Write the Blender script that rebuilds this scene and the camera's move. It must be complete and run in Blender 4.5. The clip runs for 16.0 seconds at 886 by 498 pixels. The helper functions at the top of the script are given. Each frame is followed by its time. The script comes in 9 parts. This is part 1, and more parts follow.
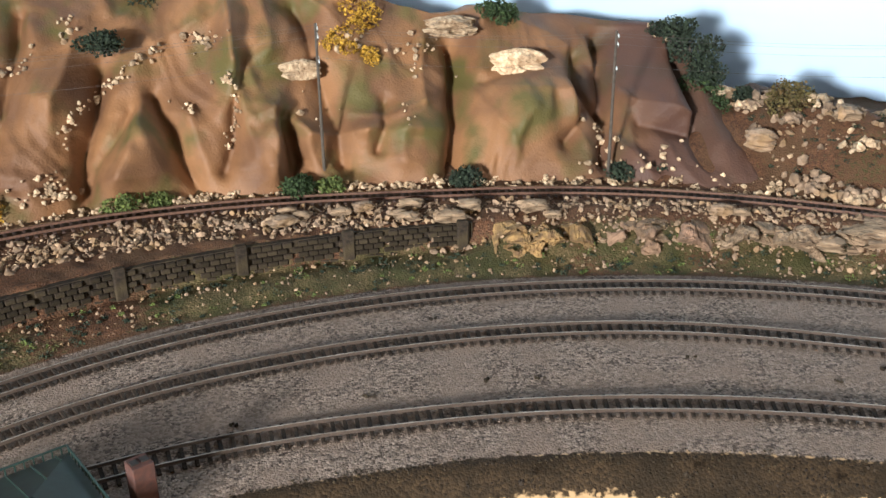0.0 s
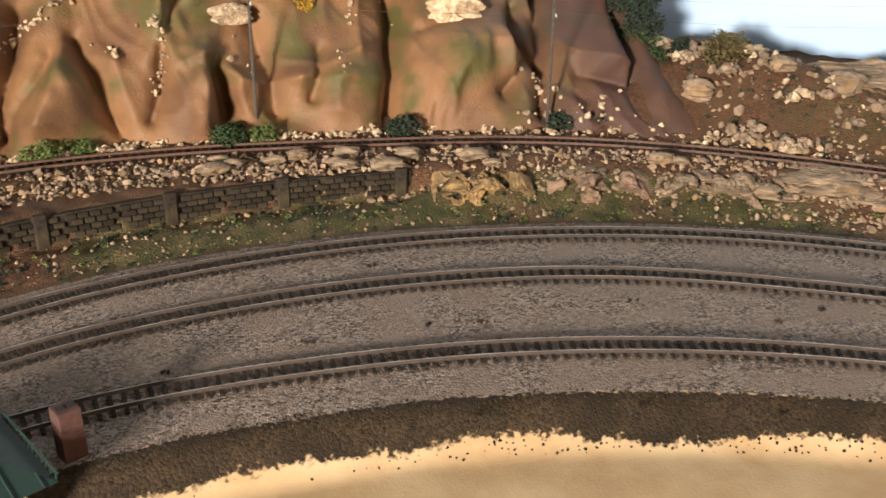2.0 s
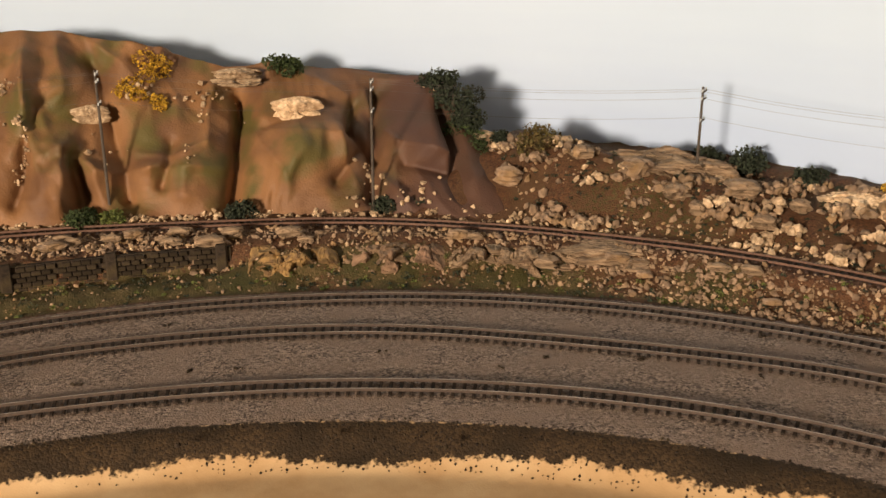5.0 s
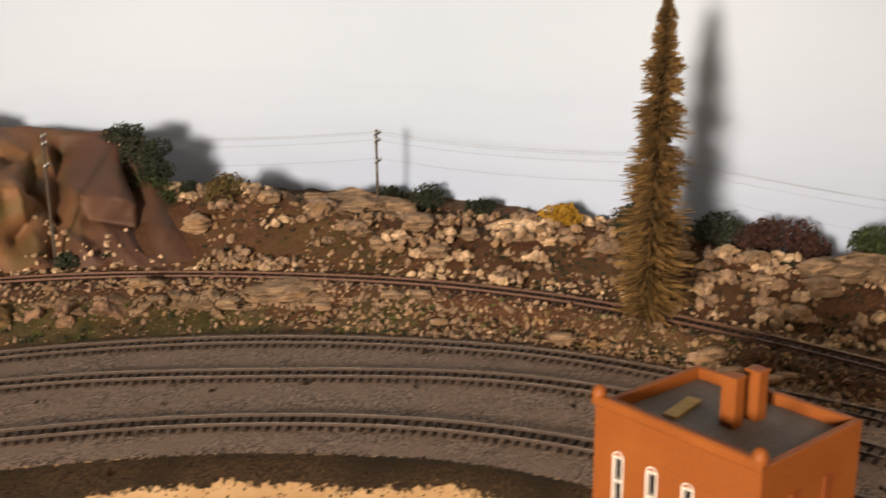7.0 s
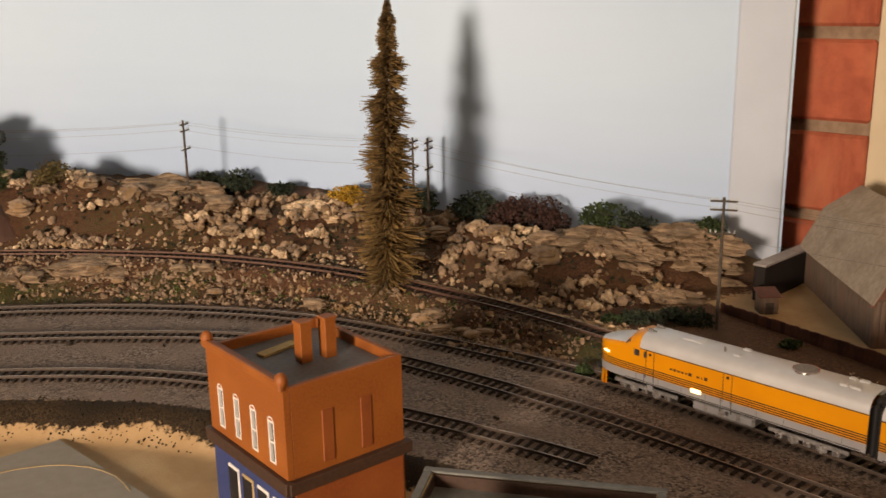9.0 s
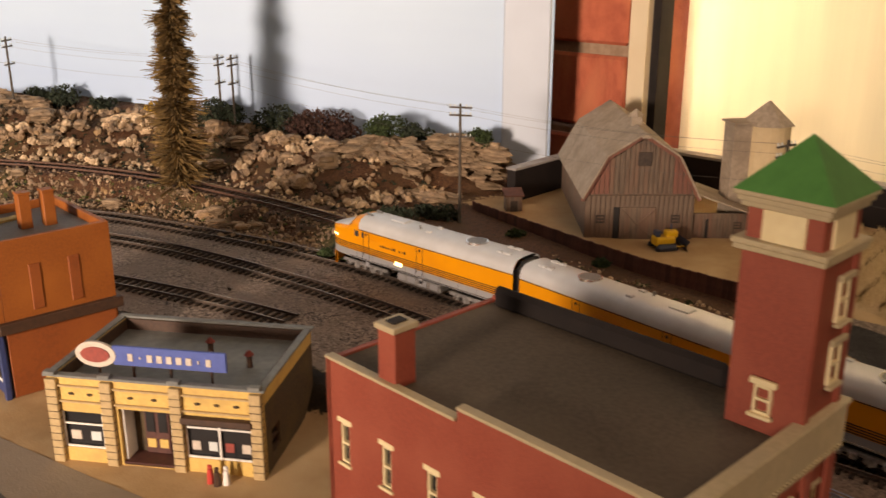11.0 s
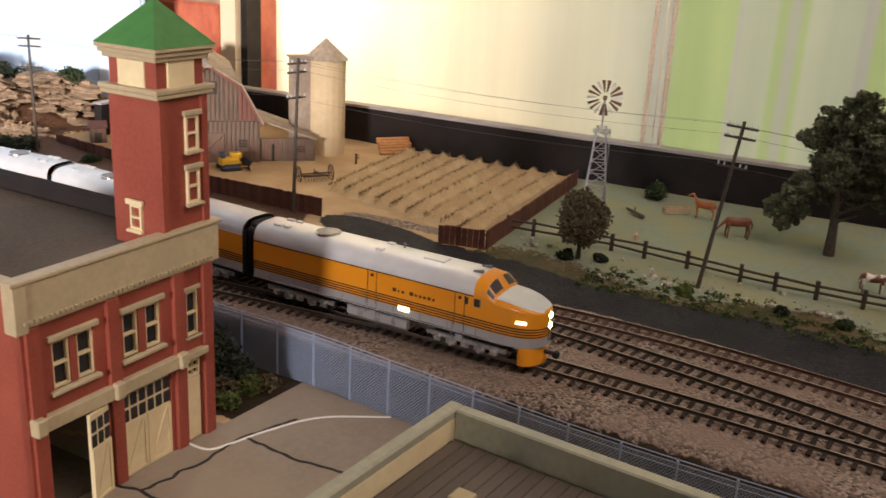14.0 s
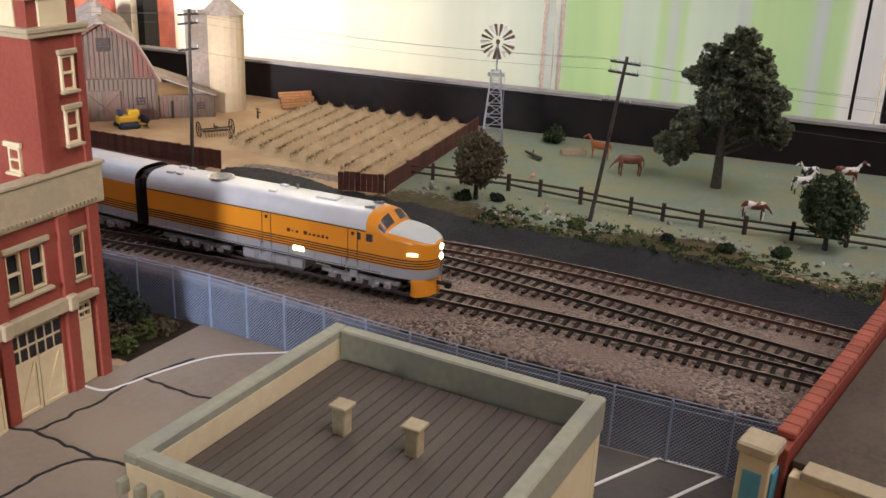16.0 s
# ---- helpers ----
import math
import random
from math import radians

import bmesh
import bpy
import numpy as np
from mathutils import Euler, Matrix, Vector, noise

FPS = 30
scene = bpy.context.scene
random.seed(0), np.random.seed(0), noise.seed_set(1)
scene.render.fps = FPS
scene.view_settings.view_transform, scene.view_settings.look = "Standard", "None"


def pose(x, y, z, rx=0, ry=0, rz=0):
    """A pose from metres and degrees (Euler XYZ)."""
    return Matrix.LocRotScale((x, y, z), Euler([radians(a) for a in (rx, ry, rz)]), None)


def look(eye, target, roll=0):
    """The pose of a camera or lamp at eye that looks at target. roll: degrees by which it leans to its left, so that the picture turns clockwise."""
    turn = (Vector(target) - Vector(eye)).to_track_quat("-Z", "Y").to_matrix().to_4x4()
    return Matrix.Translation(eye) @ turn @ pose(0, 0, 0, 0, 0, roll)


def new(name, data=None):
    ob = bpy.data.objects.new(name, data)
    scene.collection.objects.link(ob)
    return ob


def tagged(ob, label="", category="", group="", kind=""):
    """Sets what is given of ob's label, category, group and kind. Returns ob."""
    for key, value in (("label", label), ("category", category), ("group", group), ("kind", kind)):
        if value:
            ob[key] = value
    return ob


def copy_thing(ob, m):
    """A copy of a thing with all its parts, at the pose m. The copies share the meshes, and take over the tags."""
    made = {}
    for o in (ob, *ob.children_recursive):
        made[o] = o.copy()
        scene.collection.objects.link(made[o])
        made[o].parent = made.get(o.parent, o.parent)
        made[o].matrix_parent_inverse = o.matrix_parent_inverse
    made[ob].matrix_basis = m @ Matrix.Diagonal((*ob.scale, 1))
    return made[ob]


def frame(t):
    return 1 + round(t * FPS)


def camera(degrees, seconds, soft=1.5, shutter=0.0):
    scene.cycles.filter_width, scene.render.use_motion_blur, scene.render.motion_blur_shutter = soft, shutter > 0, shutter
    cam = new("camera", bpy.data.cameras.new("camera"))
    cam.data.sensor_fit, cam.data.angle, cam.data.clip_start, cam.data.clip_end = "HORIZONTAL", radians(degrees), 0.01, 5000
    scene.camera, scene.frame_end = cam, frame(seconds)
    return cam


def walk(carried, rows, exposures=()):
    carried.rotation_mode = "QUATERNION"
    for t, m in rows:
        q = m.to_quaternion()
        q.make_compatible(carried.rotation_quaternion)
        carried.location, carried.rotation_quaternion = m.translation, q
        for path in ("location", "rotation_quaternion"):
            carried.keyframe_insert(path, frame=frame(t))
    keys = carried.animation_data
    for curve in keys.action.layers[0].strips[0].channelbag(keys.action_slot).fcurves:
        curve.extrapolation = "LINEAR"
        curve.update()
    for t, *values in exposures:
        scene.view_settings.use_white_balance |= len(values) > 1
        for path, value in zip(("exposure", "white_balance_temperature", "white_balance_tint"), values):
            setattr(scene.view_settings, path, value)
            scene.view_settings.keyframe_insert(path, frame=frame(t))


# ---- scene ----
cam = camera(50.1, 16.0, soft=1.5, shutter=0.3)
PATH = [
    (0, (-0.217, 0.499, 0.341), (0.077, 2.316, -0.441), -0.7),
    (0.5, (-0.227, 0.501, 0.341), (0.127, 2.299, -0.462), -0.3),
    (1, (-0.221, 0.495, 0.344), (0.157, 2.297, -0.437), -0.2),
    (1.5, (-0.222, 0.499, 0.34), (0.252, 2.266, -0.466), 0.5),
    (2, (-0.222, 0.508, 0.315), (0.21, 2.273, -0.52), 0.9),
    (2.5, (-0.175, 0.466, 0.313), (0.096, 2.309, -0.415), 0.5),
    (3, (-0.113, 0.415, 0.313), (0.153, 2.275, -0.372), 0.8),
    (3.5, (-0.085, 0.402, 0.314), (0.248, 2.263, -0.341), 0.5),
    (4, (-0.072, 0.394, 0.316), (0.301, 2.254, -0.316), 0.1),
    (6.5, (-0.006, 0.313, 0.309), (0.662, 2.103, -0.252), -0.2),
    (7, (0.033, 0.295, 0.292), (0.887, 2.040, -0.185), -0.5),
    (7.5, (0.132, 0.220, 0.293), (0.998, 1.973, -0.126), 0.2),
    (7.8, (0.165, 0.151, 0.305), (1.040, 1.888, -0.160), -0.4),
    (8, (0.190, 0.106, 0.308), (1.031, 1.857, -0.165), -0.4),
    (8.2, (0.180, 0.094, 0.313), (0.968, 1.864, -0.180), -0.95),
    (10.3, (0.219, 0.018, 0.297), (1.277, 1.623, -0.256), -1.1),
    (10.5, (0.235, -0.015, 0.292), (1.247, 1.613, -0.278), 0.2),
    (11, (0.286, -0.106, 0.293), (1.249, 1.532, -0.329), 0.1),
    (11.5, (0.311, -0.162, 0.302), (1.318, 1.461, -0.293), -0.5),
    (12, (0.331, -0.192, 0.302), (1.411, 1.377, -0.307), 0.5),
    (12.5, (0.34, -0.212, 0.288), (1.655, 1.173, -0.305), 1.1),
    (13, (0.339, -0.276, 0.28), (1.627, 1.121, -0.347), 1.6),
    (13.5, (0.343, -0.295, 0.27), (1.662, 1.062, -0.379), 2.2),
    (14, (0.343, -0.299, 0.258), (1.746, 0.979, -0.373), 3.2),
    (14.5, (0.345, -0.313, 0.248), (1.796, 0.899, -0.406), 2.9),
    (15, (0.346, -0.329, 0.245), (1.816, 0.842, -0.44), 2.2),
    (15.5, (0.346, -0.333, 0.244), (1.835, 0.807, -0.452), 2.3),
    (16, (0.343, -0.329, 0.244), (1.833, 0.814, -0.445), 2.4),
]
walk(cam, [(t, look(eye, target, roll)) for t, eye, target, roll in PATH],
     exposures=[(0, 0.62, 5900, 8), (1.5, 0.54, 6900, 12), (2.5, 0.56, 6500, 12), (3.5, 0.15, 7900, 17), (4.2, -0.06, 8800, 20), (7, -0.08, 8600, 25), (8, -0.22, 8500, 24), (10.5, -0.33, 8600, 23), (11, 0.02, 8500, 26), (11.5, 0.02, 8700, 29), (12.5, 0.08, 8100, 26), (13, 0.26, 7700, 24), (14, 0.88, 6400, 20), (14.5, 1.1, 5850, 18), (16, 1.18, 5550, 18)])
# ---- world and lights ----
world = bpy.data.worlds.new("world")
scene.world = world
world.use_nodes = True
wt = world.node_tree
sky = wt.nodes.new("ShaderNodeTexSky")
sky.sky_type, sky.sun_disc = "NISHITA", False
sky.sun_elevation, sky.sun_rotation = radians(35), radians(60)
wt.nodes["Background"].inputs["Strength"].default_value = 0.1
wt.links.new(sky.outputs["Color"], wt.nodes["Background"].inputs["Color"])


def lamp(name, kind, power, colour, m, size=0.1, size_y=None):
    data = bpy.data.lights.new(name, kind)
    data.energy, data.color = power, colour
    if kind == "AREA":
        data.shape, data.size, data.size_y = "RECTANGLE", size, size_y or size
    else:
        data.shadow_soft_size = size
    ob = new(name, data)
    ob.matrix_world = m
    return ob


# a spot lamp behind the camera, the room's ceiling light, daylight at the window
spot = lamp("spot_lamp", "SPOT", 345, (1.0, 0.93, 0.84), look((-1.39, -0.55, 0.42), (0.38, 1.32, 0.15)), 0.17)
spot.data.spot_size, spot.data.spot_blend = radians(68), 1.0
lamp("ceiling_light", "AREA", 7.6, (1.0, 0.83, 0.68), look((0.82, -0.80, 1.25), (0.70, 0.10, 0)), 1.2, 0.8)
lamp("window_side_daylight", "AREA", 2.2, (1.0, 0.93, 0.80), look((1.256, 0.781, 0.45), (1.198, 0.682, 0.40)), 0.05, 0.8)
lamp("window_daylight", "AREA", 3.4, (0.95, 0.96, 0.95), look((1.62, 0.62, 0.62), (0.7, 0.25, 0.1)), 1.1, 0.9)

# ---- materials ----
def lin(h):
    return tuple(((c / 12.92) if c <= 0.04045 else ((c + 0.055) / 1.055) ** 2.4) for c in (int(h[i:i + 2], 16) / 255 for i in (0, 2, 4))) + (1.0,)


def rgba(c):
    return lin(c) if isinstance(c, str) else tuple(c) + (1.0,)


def mat(name, c1, c2=None, rough=0.6, metal=0.0, scale=300, c3=None, scale3=25, bump=0.0, bscale=None, emit=0.0, vary=0.0, stretch=None, spec=0.5, edge3=(0.45, 0.75)):
    """c1 and c2 mix by a fine noise, c3 by a coarse one; vary: brightness from piece to piece."""
    m = bpy.data.materials.new(name)
    m.use_nodes = True
    nt = m.node_tree
    bs = nt.nodes["Principled BSDF"]
    bs.inputs["Roughness"].default_value, bs.inputs["Metallic"].default_value = rough, metal
    bs.inputs["Specular IOR Level"].default_value = spec
    tc = nt.nodes.new("ShaderNodeTexCoord")
    co = tc.outputs["Object"]
    if stretch:
        mp = nt.nodes.new("ShaderNodeMapping")
        mp.inputs["Scale"].default_value = stretch
        nt.links.new(co, mp.inputs["Vector"])
        co = mp.outputs["Vector"]

    def noise_at(s, detail=5):
        n = nt.nodes.new("ShaderNodeTexNoise")
        n.inputs["Scale"].default_value, n.inputs["Detail"].default_value = s, detail
        nt.links.new(co, n.inputs["Vector"])
        return n.outputs["Fac"]

    def mixed(fac, a, b, lo=0.35, hi=0.65):
        r = nt.nodes.new("ShaderNodeMapRange")
        r.inputs["From Min"].default_value, r.inputs["From Max"].default_value = lo, hi
        nt.links.new(fac, r.inputs["Value"])
        x = nt.nodes.new("ShaderNodeMix")
        x.data_type = "RGBA"
        nt.links.new(r.outputs["Result"], x.inputs["Factor"])
        for sock, v in ((x.inputs["A"], a), (x.inputs["B"], b)):
            if isinstance(v, tuple):
                sock.default_value = v
            else:
                nt.links.new(v, sock)
        return x.outputs["Result"]

    col = rgba(c1)
    fine = noise_at(scale)
    if c2:
        col = mixed(fine, col, rgba(c2))
    if c3:
        col = mixed(noise_at(scale3, 3), col, rgba(c3), *edge3)
    if vary:
        oi = nt.nodes.new("ShaderNodeObjectInfo")
        g = nt.nodes.new("ShaderNodeNewGeometry")
        add = nt.nodes.new("ShaderNodeMath")
        add.operation = "ADD"
        nt.links.new(oi.outputs["Random"], add.inputs[0])
        nt.links.new(g.outputs["Random Per Island"], add.inputs[1])
        fr = nt.nodes.new("ShaderNodeMath")
        fr.operation = "FRACT"
        nt.links.new(add.outputs["Value"], fr.inputs[0])
        mr = nt.nodes.new("ShaderNodeMapRange")
        mr.inputs["To Min"].default_value, mr.inputs["To Max"].default_value = 1 - vary, 1 + vary
        nt.links.new(fr.outputs["Value"], mr.inputs["Value"])
        hs = nt.nodes.new("ShaderNodeHueSaturation")
        nt.links.new(mr.outputs["Result"], hs.inputs["Value"])
        if isinstance(col, tuple):
            hs.inputs["Color"].default_value = col
        else:
            nt.links.new(col, hs.inputs["Color"])
        col = hs.outputs["Color"]
    if isinstance(col, tuple):
        bs.inputs["Base Color"].default_value = col
    else:
        nt.links.new(col, bs.inputs["Base Color"])
    if bump:
        b = nt.nodes.new("ShaderNodeBump")
        b.inputs["Strength"].default_value, b.inputs["Distance"].default_value = 1.0, bump
        nt.links.new(noise_at(bscale or scale), b.inputs["Height"])
        nt.links.new(b.outputs["Normal"], bs.inputs["Normal"])
    if emit:
        bs.inputs["Emission Color"].default_value = rgba(c1)
        bs.inputs["Emission Strength"].default_value = emit
    return m


M = {
    "rail": mat("rail_side_brown", (0.075, 0.052, 0.038), (0.045, 0.032, 0.025), 0.6, 0.1, 400),
    "white_stone": mat("pale_stone", (0.50, 0.46, 0.40), (0.32, 0.29, 0.24), 0.85, 0, 200, (0.30, 0.27, 0.22), 60, 0.0010, 300, vary=0.4),
    "rail_top": mat("worn_rail_top", (0.42, 0.37, 0.32), (0.22, 0.18, 0.145), 0.42, 0.4, 45),
    "rust_rail": mat("rusty_rail", (0.17, 0.09, 0.06), (0.09, 0.05, 0.035), 0.55, 0.3, 500),
    "tie": mat("tie_wood", (0.048, 0.035, 0.026), (0.024, 0.018, 0.014), 0.85, 0, 700, vary=0.3, spec=0.2),
    "rust_tie": mat("rusty_tie", (0.09, 0.05, 0.035), (0.05, 0.03, 0.022), 0.85, 0, 700, vary=0.25),
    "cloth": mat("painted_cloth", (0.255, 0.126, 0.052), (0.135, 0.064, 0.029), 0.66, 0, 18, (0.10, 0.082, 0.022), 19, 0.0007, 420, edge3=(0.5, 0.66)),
    "rock": mat("limestone", (0.66, 0.51, 0.34), (0.36, 0.25, 0.15), 0.85, 0, 220, (0.22, 0.135, 0.07), 60, 0.0014, 300, vary=0.38),
    "rock_grey": mat("weathered_rock", (0.34, 0.24, 0.16), (0.17, 0.115, 0.075), 0.9, 0, 140, (0.26, 0.16, 0.07), 40, 0.0015, 220, vary=0.35),
    "slab_rock": mat("layered_rock", (0.40, 0.285, 0.18), (0.165, 0.108, 0.066), 0.9, 0, 60, (0.12, 0.085, 0.05), 22, 0.003, 110, stretch=(1, 1, 6)),
    "pink_rock": mat("pinkish_rock", (0.33, 0.20, 0.13), (0.125, 0.076, 0.05), 0.9, 0, 70, (0.22, 0.15, 0.085), 30, 0.002, 140),
    "ochre_rock": mat("ochre_rock", (0.36, 0.225, 0.085), (0.15, 0.088, 0.042), 0.9, 0, 130, (0.13, 0.09, 0.04), 60, 0.002, 220),
    "stone_wall": mat("dark_stone", (0.034, 0.025, 0.018), (0.016, 0.013, 0.010), 0.9, 0, 300, (0.05, 0.038, 0.02), 60, 0.0006, 500, vary=0.4, spec=0.15),
    "green": mat("green_foam", (0.045, 0.075, 0.022), (0.02, 0.04, 0.012), 0.9, 0, 250, bump=0.001, bscale=500, vary=0.3),
    "light_green": mat("light_green_foam", (0.12, 0.15, 0.035), (0.07, 0.10, 0.025), 0.9, 0, 250, bump=0.001, bscale=500, vary=0.3),
    "dark_green": mat("dark_green_foam", (0.028, 0.042, 0.022), (0.012, 0.022, 0.012), 0.9, 0, 250, vary=0.4),
    "citrus": mat("citrus_leaves", (0.085, 0.115, 0.05), (0.045, 0.065, 0.028), 0.9, 0, 180, vary=0.4),
    "tree_green": mat("tree_leaves", (0.20, 0.215, 0.125), (0.10, 0.115, 0.065), 0.9, 0, 180, vary=0.4),
    "olive": mat("olive_leaves", (0.115, 0.085, 0.042), (0.06, 0.052, 0.022), 0.9, 0, 250, vary=0.4),
    "moss": mat("olive_moss", (0.13, 0.10, 0.03), (0.07, 0.06, 0.018), 0.9, 0, 220, (0.12, 0.06, 0.025), 60, vary=0.35),
    "conifer": mat("brown_green_bristle", (0.25, 0.15, 0.05), (0.14, 0.09, 0.03), 0.9, 0, 200, vary=0.45),
    "maroon": mat("maroon_foam", (0.07, 0.03, 0.022), (0.035, 0.016, 0.012), 0.9, 0, 250, vary=0.3),
    "yellow": mat("yellow_foam", (0.50, 0.30, 0.03), (0.34, 0.19, 0.02), 0.9, 0, 250, vary=0.3),
    "bark": mat("bark", (0.10, 0.08, 0.06), (0.05, 0.04, 0.03), 0.9, 0, 400),
    "pole": mat("pole_wood", (0.085, 0.07, 0.055), (0.05, 0.04, 0.03), 0.8, 0, 300),
    "wire": mat("grey_thread", (0.10, 0.095, 0.09), None, 0.8),
    "insulator": mat("glass_insulator", (0.55, 0.6, 0.6), None, 0.2),
    "backdrop": mat("painted_backdrop", (0.78, 0.79, 0.80), (0.75, 0.765, 0.78), 0.65, 0, 3),
    "brick": mat("red_brick", (0.48, 0.125, 0.065), (0.36, 0.085, 0.045), 0.85, 0, 45, (0.54, 0.18, 0.09), 12, 0.0015, 120, vary=0.12),
    "mortar": mat("mortar", (0.36, 0.25, 0.17), (0.26, 0.17, 0.11), 0.9, 0, 80, bump=0.001),
    "cream_wood": mat("cream_painted_wood", (0.72, 0.62, 0.44), (0.66, 0.55, 0.38), 0.5, 0, 12),
    "white_wood": mat("white_painted_board", (0.50, 0.59, 0.70), (0.46, 0.545, 0.65), 0.5, 0, 12),
    "black": mat("black_board", (0.010, 0.008, 0.008), (0.016, 0.012, 0.011), 0.7, 0, 60, (0.020, 0.014, 0.012), 9, spec=0.25),
    "grey_trim": mat("grey_trim", (0.35, 0.33, 0.31), (0.28, 0.26, 0.25), 0.5, 0, 60),
    "cord": mat("cord", (0.88, 0.74, 0.60), (0.70, 0.52, 0.38), 0.8, 0, 500),
    "room": mat("room_paint", (0.30, 0.27, 0.24), (0.27, 0.245, 0.22), 0.8, 0, 4),
}


# ---- mesh helpers ----
def box(bm, size, at=(0, 0, 0), rz=0.0, m=None, bevel=0.0):
    made = bmesh.ops.create_cube(bm, size=1.0)["verts"]
    t = Matrix.Translation(at) @ Matrix.Rotation(radians(rz), 4, "Z") @ Matrix.Diagonal((*size, 1))
    bmesh.ops.transform(bm, matrix=(m or Matrix()) @ t, verts=made)
    if bevel:
        es = list({e for v in made for e in v.link_edges})
        bmesh.ops.bevel(bm, geom=es, offset=bevel, segments=1, affect="EDGES")
    return made


def prism(bm, outline, z0, z1):
    """A closed upright prism on a counter-clockwise outline."""
    lo = [bm.verts.new((x, y, z0)) for x, y in outline]
    hi = [bm.verts.new((x, y, z1)) for x, y in outline]
    n = len(lo)
    bm.faces.new(hi)
    bm.faces.new(lo[::-1])
    for i in range(n):
        bm.faces.new((lo[i], lo[(i + 1) % n], hi[(i + 1) % n], hi[i]))
    return lo + hi


def rod(bm, a, b, r0, r1=None, n=8, caps=True):
    a, b = Vector(a), Vector(b)
    d = b - a
    t = Matrix.Translation((a + b) / 2) @ d.to_track_quat("Z", "Y").to_matrix().to_4x4()
    return bmesh.ops.create_cone(bm, cap_ends=caps, segments=n, radius1=r0, radius2=r0 if r1 is None else r1, depth=d.length, matrix=t)["verts"]


def grid_faces(bm, rows, close=False):
    """Faces between rows of points."""
    vs = [[bm.verts.new(p) for p in r] for r in rows]
    for r0, r1 in zip(vs, vs[1:]):
        n = len(r0)
        for i in range(n if close else n - 1):
            j = (i + 1) % n
            bm.faces.new((r0[i], r0[j], r1[j], r1[i]))
    return vs


def ball(bm, at, r, sub=1, squash=(1, 1, 1), rough=0.0, seed=0):
    vs = bmesh.ops.create_icosphere(bm, subdivisions=sub, radius=1.0)["verts"]
    for v in vs:
        k = 1 + rough * noise.noise(v.co * 1.7 + Vector((seed * 3.1, seed * 1.7, seed)))
        v.co = Vector((v.co.x * squash[0], v.co.y * squash[1], v.co.z * squash[2])) * (r * k) + Vector(at)
    return vs


def mesh_of(bm, name, material, smooth=False):
    bmesh.ops.recalc_face_normals(bm, faces=bm.faces)
    me = bpy.data.meshes.new(name)
    bm.to_mesh(me)
    bm.free()
    for mm in (material if isinstance(material, (list, tuple)) else [material]):
        me.materials.append(mm)
    if smooth:
        me.polygons.foreach_set("use_smooth", [True] * len(me.polygons))
    return me


def thing(name, bm, material, label, category, group="", kind="", at=None, smooth=False):
    ob = new(name, mesh_of(bm, name, material, smooth))
    if at is not None:
        ob.matrix_world = at
    return tagged(ob, label, category, group, kind)


def holder(name, m, label, category, group="", kind=""):
    ob = new(name)
    ob.empty_display_size = 0.01
    ob.matrix_world = m
    return tagged(ob, label, category, group, kind)


def part(name, bm, material, parent, label="", smooth=False, m=None):
    ob = new(name, bm if isinstance(bm, bpy.types.Mesh) else mesh_of(bm, name, material, smooth))
    ob.parent = parent
    if m is not None:
        ob.matrix_local = m
    return tagged(ob, label)


def raw_mesh(name, verts, faces, material, smooth=False):
    me = bpy.data.meshes.new(name)
    me.from_pydata([tuple(v) for v in verts], [], faces)
    me.materials.append(material)
    me.update()
    if smooth:
        me.polygons.foreach_set("use_smooth", [True] * len(me.polygons))
    return me


# ---- plan of the tracks ----
def spline(points, step=0.004):
    """A smooth line through the points, as an even row of places."""
    p = np.array(points, float)
    p = np.vstack([2 * p[0] - p[1], p, 2 * p[-1] - p[-2]])
    out = []
    for i in range(1, len(p) - 2):
        for u in np.linspace(0, 1, 24, endpoint=False):
            a, b, c, d = p[i - 1], p[i], p[i + 1], p[i + 2]
            out.append(0.5 * (2 * b + (c - a) * u + (2 * a - 5 * b + 4 * c - d) * u * u + (3 * b - a - 3 * c + d) * u ** 3))
    out.append(p[-2])
    q = np.array(out)
    s = np.concatenate([[0], np.cumsum(np.linalg.norm(np.diff(q[:, :2], axis=0), axis=1))])
    t = np.arange(0, s[-1], step)
    return np.stack([np.interp(t, s, q[:, k]) for k in range(q.shape[1])], 1)


def softened(q, n):
    k = np.ones(n) / n
    pad = np.vstack([q[:1] + (q[:1] - q[1:2]) * np.arange(n // 2, 0, -1)[:, None], q, q[-1:] + (q[-1:] - q[-2:-1]) * np.arange(1, n // 2 + 1)[:, None]])
    return np.stack([np.convolve(pad[:, i], k, "valid") for i in range(q.shape[1])], 1)


LINE_A = softened(spline([(-0.95, 0.62), (-0.72, 0.90), (-0.43, 1.098), (-0.279, 1.165), (-0.098, 1.192), (0.089, 1.172), (0.25, 1.115), (0.388, 1.027), (0.488, 0.930), (0.607, 0.733), (0.651, 0.637),
                  (0.691, 0.50), (0.722, 0.34), (0.745, 0.215), (0.768, 0.111), (0.787, 0.04), (0.806, -0.03), (0.82, -0.095), (0.838, -0.18), (0.875, -0.40), (0.91, -0.62)]), 31)
LINE_B = softened(spline([(-0.95, 0.45), (-0.66, 0.85), (-0.413, 1.04), (-0.276, 1.097), (-0.115, 1.119), (0.055, 1.102), (0.216, 1.037), (0.348, 0.966), (0.417, 0.915), (0.492, 0.82), (0.563, 0.68),
                  (0.61, 0.56), (0.650, 0.43), (0.690, 0.32), (0.732, 0.21), (0.762, 0.13)]), 31)
